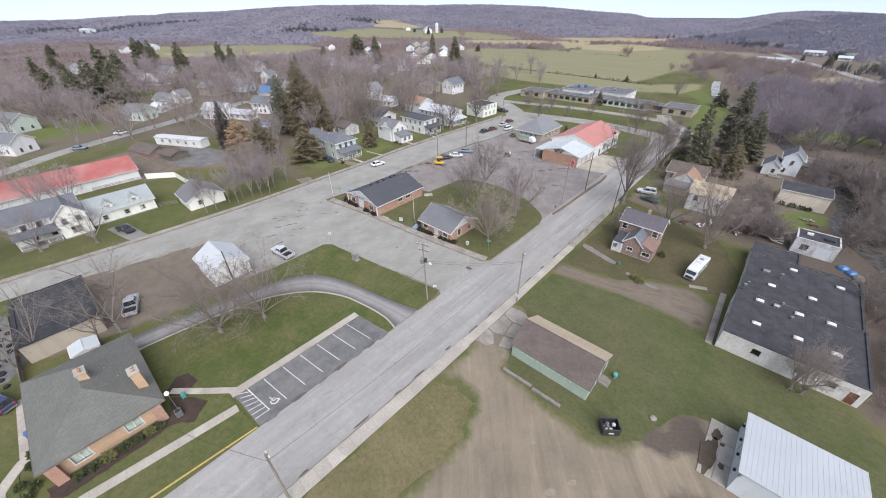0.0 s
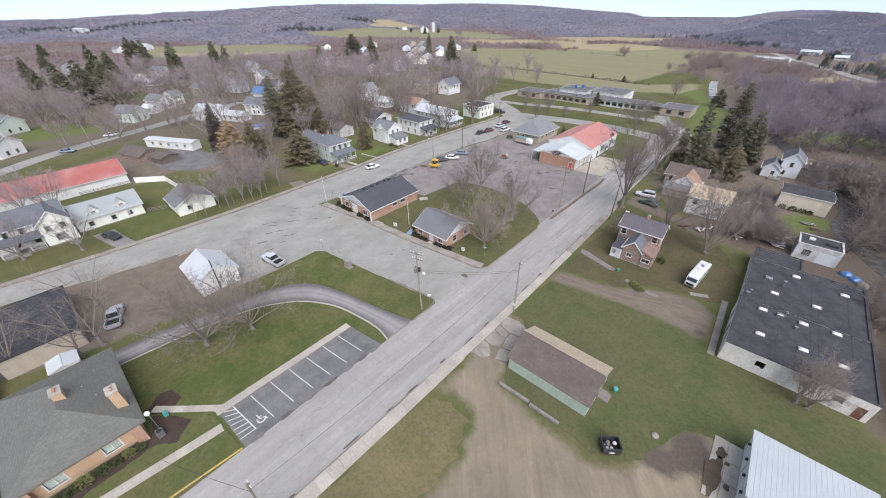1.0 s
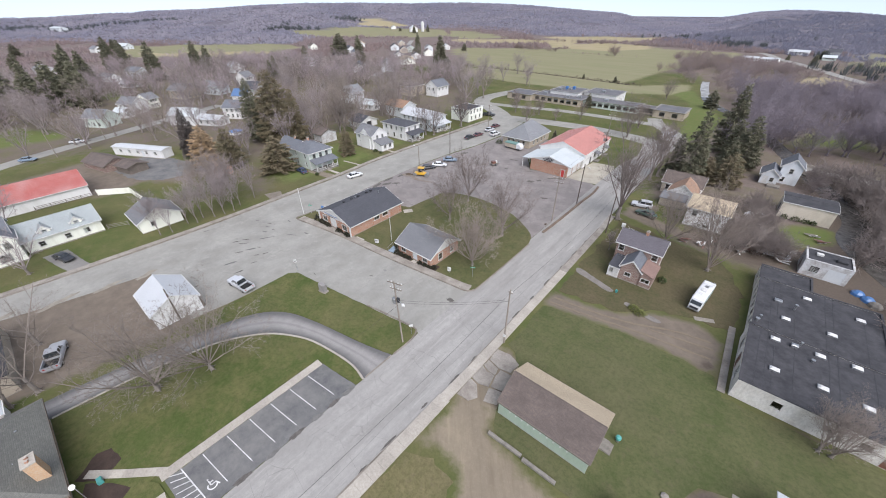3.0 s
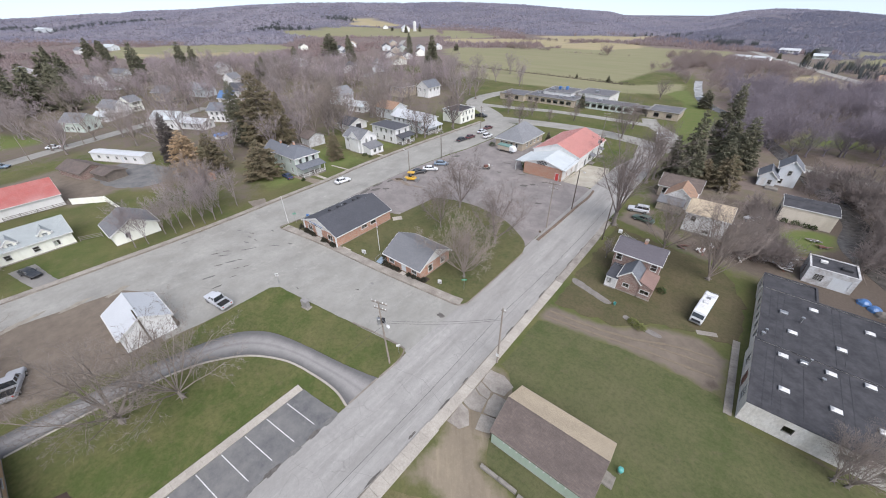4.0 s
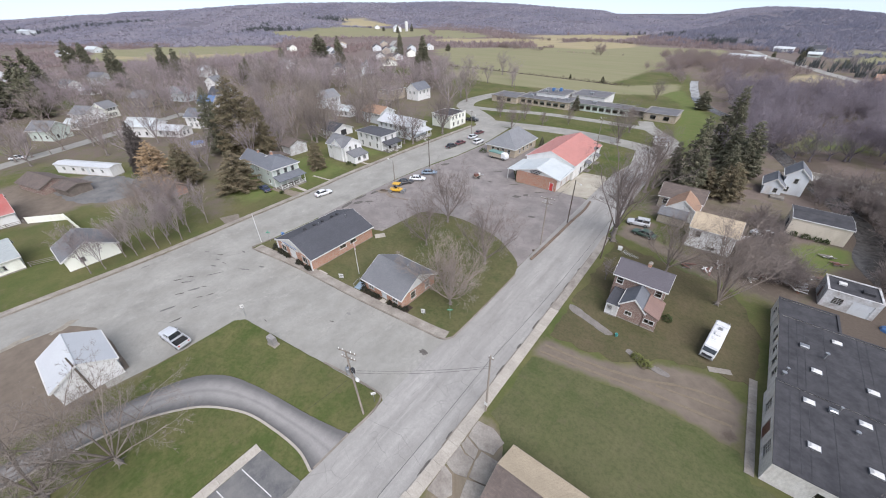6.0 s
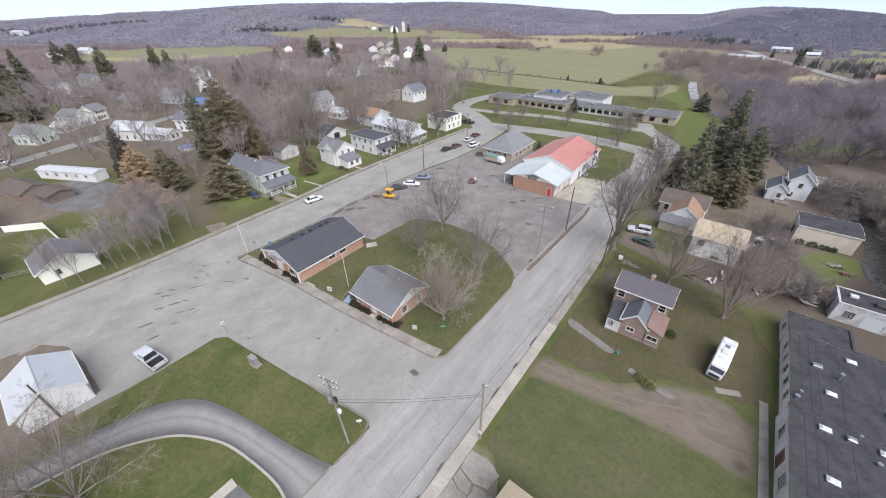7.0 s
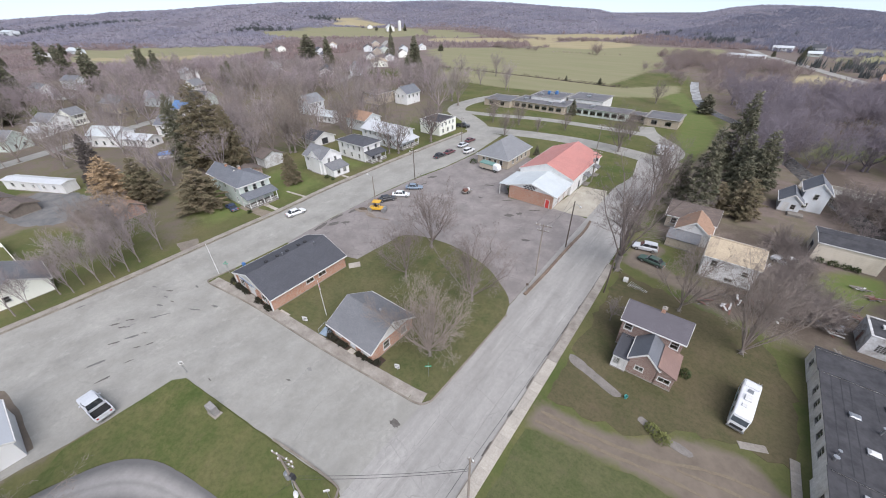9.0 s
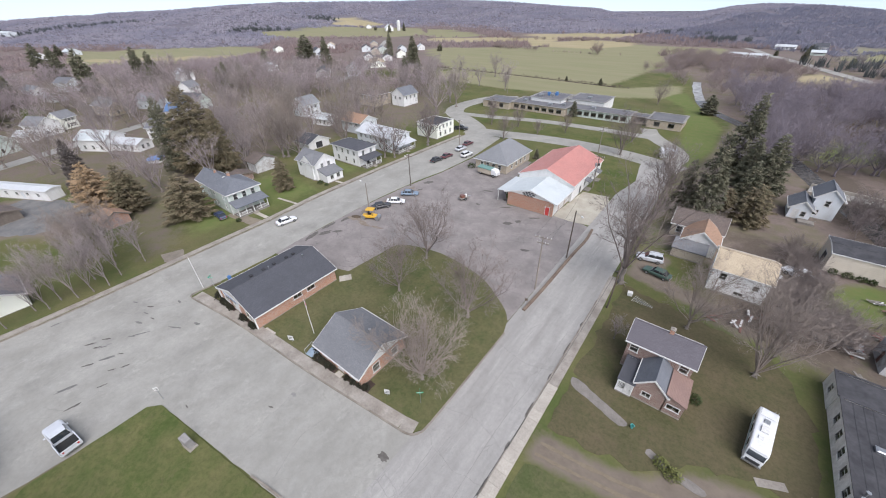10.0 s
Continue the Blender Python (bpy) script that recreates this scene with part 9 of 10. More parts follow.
for i, (x, y, r) in enumerate(((-40.2, 77.4, 1.3), (-68.5, 42.6, 0.9), (42.2, 72.2, 0.8), (44.2, 72.2, 0.9), (46.0, 72.3, 0.8), (47.4, 72.2, 0.7), (26, 17.2, 1.0), (24.8, 17.8, 0.8), (26.5, 28.5, 0.8), (-66, 42.8, 0.5), (-66.3, 17.6, 0.6), (51.8, 54.6, 1.5))):
    shrub(x, y, r, r * (1.1 if i not in (6, 7) else 0.45), "shrub" if i not in (6, 7) else "shrub_yellow", "rounded dark shrub by a wall" if i not in (6, 7) else "weedy low bush beside the drive", 80 + i, 0.02)

root = thing("dumpster", "open black dumpster half full of rubbish", "dumpster", pose(32.5, -14.2, 0.04, 0, 0, 38))
bx = MB()
for a in ((-1.0, -0.92, -0.75, 0.75), (0.92, 1.0, -0.75, 0.75), (-0.92, 0.92, -0.75, -0.67), (-0.92, 0.92, 0.67, 0.75)):
    bx.quad_box(*a, 0.12, 1.25)
part("bin", bx.quad_box(-0.92, 0.92, -0.67, 0.67, 0.12, 0.2), P_DARK, root)
part("rim", MB().tube([(-1, -0.75, 1.25), (1, -0.75, 1.25), (1, 0.75, 1.25), (-1, 0.75, 1.25), (-1, -0.75, 1.25)], 0.05, 5), P_DARK, root)
rb = random.Random(4)
for i in range(9):
    part("rubbish_bag", MB().lathe([(0.05, 0), (0.22, 0.08), (0.24, 0.2), (0.06, 0.34)], 7, pose(rb.uniform(-0.7, 0.7), rb.uniform(-0.45, 0.45), rb.uniform(0.35, 0.7), rb.uniform(-40, 40), rb.uniform(-40, 40))), (M["white_trim"], M["timber"], P_DARK)[i % 3], root)
part("label_plate", MB().quad_box(-0.3, 0.3, -0.77, -0.75, 0.4, 0.6), M["white_line"], root)
root = thing("tank", "round teal tank on a stand beside the shed", "tank", pose(30.3, -6.4, 0.0))
part("drum", MB().lathe([(0.05, 0.35), (0.28, 0.42), (0.33, 0.65), (0.28, 0.88), (0.05, 0.95)], 12), M["teal"], root)
part("stand", MB().lathe([(0.2, 0), (0.12, 0.38)], 8), M["metal"], root)
for x0, x1, y, t in ((18.3, 22.7, -15.2, 1.0), (22.9, 26.9, -15.35, 0.4)):
    root = thing("timber_beam", "long grey weathered timber at the lot edge", "timber", pose((x0 + x1) / 2, y, 0, 0, 0, t))
    n = int((x1 - x0) / 1.5)
    for k in range(n):
        w = (x1 - x0) / n
        part("block", hull([(-(x1 - x0) / 2 + k * w, 0.22, 0, 0.42), (-(x1 - x0) / 2 + (k + 1) * w - 0.06, 0.2, 0, 0.4)]), M["timber"], root)
root = thing("boulder", "pale round boulder on the grass", "boulder", pose(36.0, -9.2, 0))
part("stone", MB().lathe([(0.1, -0.1), (0.4, 0.05), (0.42, 0.22), (0.2, 0.36), (0.05, 0.38)], 7), M["old_concrete"], root)

# hall fittings
root = thing("air_conditioner", "grey air conditioner unit at the hall corner", "air conditioner", pose(-7.9, -47.6, 0.12))
part("case", hull([(-0.4, 0.38, 0.05, 0.85), (0.4, 0.38, 0.05, 0.85)]), M["metal"], root)
part("fan_grille", MB().lathe([(0.3, 0.85), (0.3, 0.9), (0.05, 0.92)], 14), M["dark_frame"], root)
root = thing("satellite_dish", "small white satellite dish on the hall corner", "satellite dish", pose(-8.7, -47.5, 0.12))
part("mast", MB().tube([(0, 0, 0), (0, 0, 3.4)], 0.04, 6), M["metal"], root)
part("dish", MB().lathe([(0.03, 0.0), (0.17, 0.04), (0.28, 0.12), (0.3, 0.12), (0.18, 0.01), (0.04, -0.03)], 14, pose(0, 0, 3.5, 50, 0, 60)), M["white_trim"], root)
root = thing("recycling_bin", "blue wheeled recycling bin by the hall", "bin", pose(-18.0, -60.3, 0.08))
part("bin", hull([(-0.28, 0.25, 0.05, 0.95), (0.28, 0.3, 0.05, 1.0)]), M["blue"], root)
part("lid", MB().quad_box(-0.32, 0.34, -0.32, 0.32, 1.0, 1.07), M["blue"], root)
root = thing("green_box", "green utility box on the lawn", "utility box", pose(-10.4, -46.4, 0.12))
part("case", hull([(-0.3, 0.25, 0, 0.6), (0.3, 0.25, 0, 0.6)]), M["teal"], root)
root = thing("ramp_rail", "blue accessible ramp with metal rails", "ramp", pose(-18.6, 4.3, 0.12, 0, 0, 8))
part("ramp", MB().solid([(-0.9, -0.8, 0), (0.9, -0.8, 0), (0.9, 0.8, 0), (-0.9, 0.8, 0), (-0.9, -0.8, 0.06), (0.9, -0.8, 0.06), (0.9, 0.8, 0.35), (-0.9, 0.8, 0.35)], [(3, 2, 1, 0), (4, 5, 6, 7), (0, 1, 5, 4), (1, 2, 6, 5), (2, 3, 7, 6), (3, 0, 4, 7)]), plain("blue_grey_paint", (0.3, 0.38, 0.46), None, 0.5, 0.1, 0.7), root)
for s in (-0.9, 0.9):
    part("rail", MB().tube([(s, -0.8, 0), (s, -0.8, 0.9), (s, 0.8, 1.2), (s, 0.8, 0.3)], 0.03, 6), M["metal"], root)

# fences and clutter
def board_fence(points, h, mat, label, gap=2.4):
    root = thing("fence", label, "fence")
    for a, b in zip(points, points[1:]):
        a, b = Vector((*a, 0)), Vector((*b, 0))
        n = max(1, int((b - a).length / gap))
        rz = math.degrees(math.atan2(b.y - a.y, b.x - a.x))
        for k in range(n):
            p = a.lerp(b, k / n)
            w = (b - a).length / n
            part("panel", MB().quad_box(0.06, w - 0.0, -0.03, 0.03, 0.08, h), M[mat], root, "", pose(p.x, p.y, 0, 0, 0, rz))
            part("post", MB().quad_box(-0.06, 0.06, -0.07, 0.07, -0.2, h + 0.1), M[mat], root, "", pose(p.x, p.y, 0, 0, 0, rz))


def rail_fence(points, h, mat, label, gap=2.5):
    root = thing("fence", label, "fence")
    for a, b in zip(points, points[1:]):
        a, b = Vector((*a, 0)), Vector((*b, 0))
        n = max(1, int((b - a).length / gap))
        for k in range(n + 1):
            p = a.lerp(b, k / n)
            part("post", MB().quad_box(-0.07, 0.07, -0.07, 0.07, -0.2, h), M[mat], root, "", pose(p.x, p.y, 0))
        for z in (0.35, 0.7, 1.05):
            part("rail", MB().tube([a + Vector((0, 0, z)), b + Vector((0, 0, z))], 0.05, 4), M[mat], root)


board_fence([(-100.5, -28.6), (-95.2, -22.4), (-83.0, -21.6)], 1.7, "cream_wall", "cream board fence behind the garage")
rail_fence([(-101.4, -41), (-100.8, -29)], 1.2, "timber", "grey rail fence along the red-roofed shed")
rail_fence([(-76, -31.6), (-74.5, -28.0)], 1.2, "timber", "grey rail fence between house and garage")
rail_fence([(35.5, 55.5), (46.5, 58.5)], 1.2, "timber", "grey rail fence in the yard")
board_fence([(-47.5, -60.5), (-28.5, -60.2)], 1.2, "timber", "low grey plank fence behind the workshop")
root = thing("tv_antenna", "fallen silver aerial on the grass", "aerial", pose(16.9, 43.6, 0.15, 0, 0, -12))
part("boom", MB().tube([(-1.6, 0, 0.1), (1.6, 0, 0.1)], 0.03, 5), M["metal"], root)
for k in range(11):
    part("element", MB().tube([(-1.5 + 0.3 * k, -0.9 + 0.05 * k, 0.12), (-1.5 + 0.3 * k, 0.9 - 0.05 * k, 0.12)], 0.022, 4), M["white_trim"], root)
root = thing("white_cabinet", "discarded white cabinet on the grass", "cabinet", pose(14.6, 44.6, 0.03, 0, 0, 10))
part("box", hull([(-0.4, 0.35, 0, 0.7), (0.4, 0.35, 0, 0.7)]), M["white_trim"], root)
root = thing("teal_bucket", "teal plastic bucket on the grass", "bucket", pose(21.2, 20.2, 0.02))
part("pail", MB().lathe([(0.16, 0), (0.24, 0.5), (0.2, 0.5), (0.14, 0.08)], 10), M["teal"], root)
rb = random.Random(9)
JUNK = [(x, y) for x, y in ((36, 49), (37.5, 50.6), (38.6, 52), (40.4, 53), (35, 52), (42.6, 50), (44, 55), (46.6, 56), (34.6, 64), (36.2, 61.6), (38.2, 59.4), (33.6, 51), (43.4, 44.2), (26.4, 46.4), (29.6, 47.2), (47.5, 66), (49, 64), (31, 50), (39.5, 63))]
for i, (x, y) in enumerate(JUNK):
    root = thing("scrap_pile", ("pale heap of scrap boards in the yard", "grey heap of old lumber in the yard", "heap of rusty scrap in the yard")[i % 3], "scrap", pose(x, y, 0, 0, 0, rb.uniform(0, 180)), "scrap heaps")
    for k in range(6):
        part("board", MB().quad_box(-rb.uniform(0.5, 1.3), rb.uniform(0.5, 1.3), -0.14, 0.14, 0, 0.06), (M["white_trim"], M["timber"], M["door_brown"])[(i + k // 3) % 3], root, "", pose(rb.uniform(-0.6, 0.6), rb.uniform(-0.6, 0.6), 0.04 + 0.09 * k, rb.uniform(-6, 6), rb.uniform(-8, 8), rb.uniform(-50, 50)))
for i, (x, y, m, lab) in enumerate(((53.4, 46.2, "blue", "blue plastic sheet over a heap"), (54.6, 45.0, "blue", "blue plastic sheet over a heap"), (55.4, 43.8, "timber", "grey heap beside the workshop"))):
    root = thing("covered_heap", lab, "heap", pose(x, y, 0, 0, 0, 40 * i))
    part("sheet", MB().lathe([(1.0, 0), (0.9, 0.4), (0.5, 0.75), (0.1, 0.85)], 7), M[m], root)
root = thing("swimming_pool", "round pool under a blue cover", "pool", pose(-129.5, 22, 0))
part("wall", MB().lathe([(2.6, 0), (2.6, 1.2), (2.5, 1.2), (2.5, 0.9)], 20), M["white_trim"], root)
part("cover", MB().lathe([(0.1, 1.18), (2.6, 1.22), (2.65, 1.1)], 20), paint("bright_blue_sheet", (0.05, 0.2, 0.55)), root)
for i in range(14):
    x, y = -44.5 + rb.uniform(-1, 1), -61.6 + rb.uniform(-0.5, 0.5)
    root = thing("discarded_wheel", "discarded black tyre by the fence", "tyre", pose(-46 + i * 1.2 + rb.uniform(-0.5, 0.5), -61.6 + rb.uniform(-1.0, 0.6), 0.02, rb.uniform(0, 20), 0, 0), "old tyres")
    part("tyre", MB().lathe([(0.2, 0.0), (0.36, 0.0), (0.38, 0.1), (0.36, 0.22), (0.2, 0.22)], 10), M["rubber"], root)

heap = thing("dirt_heap", "brown heap of earth beside the yellow roller", "heap", pose(-45.2, 35.6, 0.03, 0, 0, 20))
part("earth", MB().lathe([(1.5, 0), (1.2, 0.25), (0.7, 0.6), (0.15, 0.75)], 9, Matrix.Diagonal((0.9, 0.5, 0.45, 1))), M["mud"], heap)

# bridge over the creek
root = thing("bridge", "concrete road bridge with low parapets", "bridge")
part("deck", MB().prism(ribbon([(40, 112.4), (50, 110.6), (64, 107.5), (90, 103)], 6.5), 0.3, 0.75), M["street"], root)
for s in (-3.2, 3.2):
    part("parapet", MB().prism(ribbon(offset_line([(40, 112.4), (50, 110.6), (64, 107.5), (90, 103)], s), 0.3), 0.3, 1.5), M["concrete"], root)
for x, y in ((47, 111.2), (58, 108.8)):
    part("abutment", MB().quad_box(x - 0.5, x + 0.5, y - 3, y + 3, -1, 0.3), M["old_concrete"], root)

# marks on the ground
CRACKS = (((-14.6, 1.8), (-15.2, -0.2), (-15.3, -1.8), (-14.8, -3.8), (-14.9, -5.3), (-14.2, -7.2), (-14.3, -9.5)), ((-8, -8.5), (-9.5, -4), (-9, -1)), ((-30, 0.4), (-34, -4), (-33, -9)), ((-46, -2), (-50, -9), (-56, -12)),
          ((2.2, -30), (4.4, -18), (4.0, -4), (5.2, 12), (5.0, 28)), ((8.6, -40), (8.2, -22), (8.8, -8), (8.6, 9), (9.4, 30)), ((1.4, -28), (5, -27.2), (10.4, -28)), ((2.1, 5.6), (3.8, 4.1), (3.8, 2.3), (4.0, -0.3)), ((3.8, 4.1), (7.7, 3.6), (11, 4.2)), ((1.4, -12), (6, -11), (10.8, -12.2)), ((2, 9), (6, 10), (11, 8.6)), ((2, 22), (7, 21), (11.4, 22.5)), ((1.2, -36), (6, -37), (10, -36)))
def blotch(x, y, rx, ry, z, mat, label, name="patch", seed=0, rz=0.0):
    rnd = random.Random(seed)
    c, s = math.cos(radians(rz)), math.sin(radians(rz))
    pts = []
    for k in range(18):
        a = 2 * math.pi * k / 18
        q = rnd.uniform(0.65, 1.15)
        u, v = math.cos(a) * rx * q, math.sin(a) * ry * q
        pts.append((x + u * c - v * s, y + u * s + v * c))
    sheet(name, pts, z, mat, label, name.replace("_", " "), thick=0.05)


PATCH = plain("dark_tar_patch", (0.15, 0.146, 0.138), (0.2, 0.194, 0.184), 0.6, 0.1, 0.9)
SEAM = plain("dark_gutter_grit", (0.1, 0.093, 0.084), (0.16, 0.148, 0.135), 0.5, 0.1, 0.9)
MEND = plain("grey_mend", (0.24, 0.233, 0.222), (0.29, 0.28, 0.268), 1.0, 0.15, 0.9)
for i, (x, y, r, turn) in enumerate(((-46.9, -9.1, 0.8, 20), (-49.7, -6.5, 0.7, 30), (-45.8, -14.6, 0.9, 50), (-42.3, -14.5, 1.0, 65), (-39.3, -14.8, 0.6, 60), (-38.5, -13.4, 0.7, 70), (-40.5, -19.5, 1.3, 75), (-46.2, -7.4, 0.5, 10), (-43.1, -16.7, 0.8, 60), (-48.5, -7.6, 0.6, 20), (-41.7, -13.1, 0.5, 40), (-46.9, -13.4, 0.7, 45), (-53.2, -7.7, 0.6, 20), (-47.7, -15.3, 0.8, 60), (-36.4, -19.7, 0.9, 80), (-57.5, -17.5, 0.7, 85), (-15.8, -4.3, 0.45, 20), (-24.6, -10.8, 0.4, 0), (-44.4, -10.9, 0.5, 40), (-37.2, -16.5, 0.6, 75))):
    blotch(x, y, r, r * 0.22, 0.0385 + 0.0002 * i, SEAM if i % 3 else PATCH, "dark broken patch in the worn paving", seed=400 + i, rz=turn)
SPILL = plain("brown_earth_spill", (0.2, 0.16, 0.128), (0.27, 0.235, 0.2), 0.8, 0.2, 0.95)
for i, (x, y, rx, ry, rz) in enumerate(((-44.4, 35.0, 2.6, 1.0, 20), (-41.2, 34.4, 2.2, 0.7, -10), (-37.6, 34.9, 2.0, 0.4, 15), (-45.8, 39.5, 0.8, 2.4, 10), (-45.4, 46.0, 0.6, 3.4, 8), (-44.8, 54.0, 0.7, 3.0, 6))):
    blotch(x, y, rx, ry, 0.046 + 0.0003 * i, SPILL, "brown earth tracked over the paving", "earth_spill", 60 + i, rz)
blotch(0.0, 0.0, 0.75, 0.5, 0.044, SEAM, "dark broken patch round a manhole", seed=1)
for i, (x, y, rx, ry, rz) in enumerate(((-15, -1.5, 0.5, 0.25, 0), (-41, -6, 1.2, 0.16, 30), (-44, -10, 1.6, 0.14, 60), (-45.5, -14, 1.1, 0.14, 70), (-39, -3.5, 0.7, 0.25, 15), (-47, -3, 0.5, 0.2, 0), (-46.6, 24, 0.7, 2.2, 10), (-47.2, 29, 0.5, 2.0, 0), (-46.4, 33.5, 0.6, 1.5, 0), (-14.4, 53.8, 1.3, 0.75, 30), (-12.7, 56, 0.8, 0.6, 60), (-6.1, 46.3, 1.1, 0.45, 20), (-25, 58, 0.7, 0.4, 0), (-45.3, 26.5, 0.7, 1.6, -20), (-43.4, 28.6, 0.5, 1.1, -40), (-43.8, 61, 1.6, 0.8, 60), (-42.6, 56.1, 1.0, 0.3, 70), (-20.5, 64, 0.9, 0.5, 10), (-18.6, 60.4, 1.4, 0.35, 40), (-10.5, 59.6, 1.6, 0.3, 35), (-27, 66, 1.3, 0.4, 20))):
    blotch(x, y, rx, ry, 0.040 + 0.0002 * i, SEAM if i > 5 else PATCH if i % 3 else MEND, "dark tarred patch in the paving", seed=10 + i, rz=rz)


def sealed_crack(pts, seed, width=0.07, z=0.041):
    rnd = random.Random(seed)
    line = [(x + rnd.gauss(0, 0.07), y + rnd.gauss(0, 0.07)) for x, y in [((a[0] + (b[0] - a[0]) * t), (a[1] + (b[1] - a[1]) * t)) for a, b in zip(pts, pts[1:]) for t in (0, 0.2, 0.4, 0.6, 0.8)] + [pts[-1]]]
    sheet("paving_crack", ribbon(line, width), z, MEND, "thin dark crack across the paving", "crack", thick=0.03)


for i, q in enumerate(CRACKS):
    sealed_crack(q, 200 + i, 0.03 + 0.015 * (i % 2), 0.045 if i > 3 else 0.041)
for i, y in enumerate((-40, -36.5, -33, -30, -27.2, -24.6, -22.4)):
    blotch(0.9, y, 0.35, 1.1, 0.049, SEAM if i % 2 else PATCH, "dark wet seam at the bay edge", seed=40 + i)
for i, y in enumerate((-41, -33, -27.5, -23.5, -17.5, -12, -7.5, 4, 9.5, 15, 21, 27, 33)):
    blotch((10.5 if y > -15 else 10.05 if y > -30 else 9.75), y, 0.16, 1.3 if i % 2 else 0.7, 0.046, SEAM, "dark grit along the kerb", seed=60 + i)
PUDDLE = plain("muddy_puddle", (0.33, 0.29, 0.22), (0.26, 0.23, 0.18), 0.6, 0.1, 0.12, spec=0.6, relief=0.002)
for i, (x, y, r) in enumerate(((31.9, -22.4, 0.5), (30.6, -24.8, 0.7), (29.6, -27.2, 0.4), (26.6, -21.4, 0.3))):
    blotch(x, y, r, r * 0.6, 0.012, PUDDLE, "small muddy puddle in the dirt lot", "puddle", 80 + i, 50)

# tyre ruts and worn ground
RUT_DARK = plain("damp_rut", (0.185, 0.15, 0.107), (0.215, 0.177, 0.127), 0.8, 0.15, 0.8, relief=0.03)


def rut(points, width, material, label, seed, z=0.012):
    rnd = random.Random(seed)
    line = spline(points, 8)
    left, right = [], []
    for (x, y), (u, v), (p, q) in zip(line, offset_line(line, 1.0), offset_line(line, -1.0)):
        w = width / 2 * rnd.uniform(0.35, 1.1)
        left.append((x + (u - x) * w, y + (v - y) * w))
        w = width / 2 * rnd.uniform(0.35, 1.1)
        right.append((x + (p - x) * w, y + (q - y) * w))
    sheet("tyre_track", left + right[::-1], z, material, label, "track", thick=0.05)


for i, (pts, w) in enumerate((([(13.4, 10.6), (20, 11.6), (27, 12.9), (33, 13.6), (36.5, 14)], 0.5), ([(13.4, 12.1), (20, 12.9), (26, 14.4), (31, 16.6), (36, 17.6)], 0.5), ([(28, 14.6), (32, 15.4), (36.5, 16.2)], 0.4))):
    rut(pts, w, RUT_DARK, "damp tyre rut in the gravel drive", 320 + i, 0.014 + 0.0007 * i)
EDGE = plain("sandy_gravel_edge", (0.33, 0.3, 0.25), (0.24, 0.215, 0.18), 1.4, 0.2, 0.95)
for i, (x, y, rx, ry, rz) in enumerate(((-49.2, -31.5, 0.7, 2.2, 20), (-50.6, -37, 0.6, 2.6, 8), (-52, -44, 0.7, 3.0, 12), (-54, -51.5, 0.7, 3.2, 16))):
    blotch(x, y, rx, ry, 0.036, EDGE, "sandy gravel spread over the street edge", "gravel_patch", 340 + i, rz)

# ---------------------------------------------------------------- distance
for x, y, l, w, e, r, wall, roof, turn, lab in ((5, 408, 12, 6, 2.4, 1.0, "white_wall", "r_white", -15, "long white farm building by the far road"), (19, 405, 12, 6, 2.4, 1.0, "white_wall", "r_white", -15, "long white farm building by the far road"), (36, 482, 15, 7, 2.8, 1.4, "white_wall", "r_white", -10, "white works building at the hill foot"), (60, 478, 9, 7, 4, 2.4, "white_wall", "r_dark", 0, "white farmhouse at the hill foot"), (57, 446, 9, 6, 2.6, 1.4, "teal_wall", "r_pale", 0, "pale green farm shed in the distance"),
                                                 (-548, 556, 26, 14, 6, 5, "white_wall", "r_pale", -40, "white dairy barn on the far slope"), (-640, 590, 16, 10, 4, 3, "white_wall", "r_grey", -40, "white farm shed on the far slope"), (-350, 330, 14, 8, 4, 2.5, "tan_wall", "r_grey", -40, "tan farmhouse beyond the field"), (-380, 290, 14, 9, 4, 2.5, "white_wall", "r_tan", -40, "pale farmhouse beyond the field"), (-320, 290, 14, 9, 4, 2.5, "grey_wall", "r_dark", -40, "grey house beyond the field"), (-290, 275, 12, 8, 4, 2.5, "tan_wall", "r_dark", -40, "tan house beyond the field"),
                                                 (-1066, 108, 44, 14, 6, 2, "grey_wall", "r_pale", 10, "large pale barn on the western hill"), (-250, 270, 10, 8, 4, 2.5, "cream_wall", "r_brown", -40, "small cream house by the field"), (84, 304, 12, 8, 3.4, 2.5, "brick_red", "r_rust", 0, "red barn by the far road"), (6, 120, 4, 3, 2, 0.8, "white_wall", "r_white", 20, "small white hut by the lawn")):
    building("farm_building", lab, "building", x - l / 2, x + l / 2, y - w / 2, y + w / 2, e, r, wall, roof, "x", turn=turn, wins=row("s", 4, l - 3, 1.2, 1.2, 1.3), floor_z=on_hill(x, y))
silo = thing("silo", "pale domed farm silo", "silo", pose(-538, 572, on_hill(-538, 572)))
part("drum", MB().lathe([(3, -1), (3, 14), (2.2, 16), (0.5, 17)], 16), M["white_trim"], silo)
sheet("far_road", ribbon(spline([(-12, 505), (11, 477), (24, 436), (42, 396), (57, 355), (70, 322), (84, 291), (130, 220)]), 7), 0.1, M["street"], "pale road crossing the far fields", "road")
sheet("lane", ribbon(spline([(-196, 150), (-215, 185), (-246, 228), (-290, 272), (-340, 330), (-400, 400)]), 6), 0.06, M["street"], "pale lane among the houses", "road")
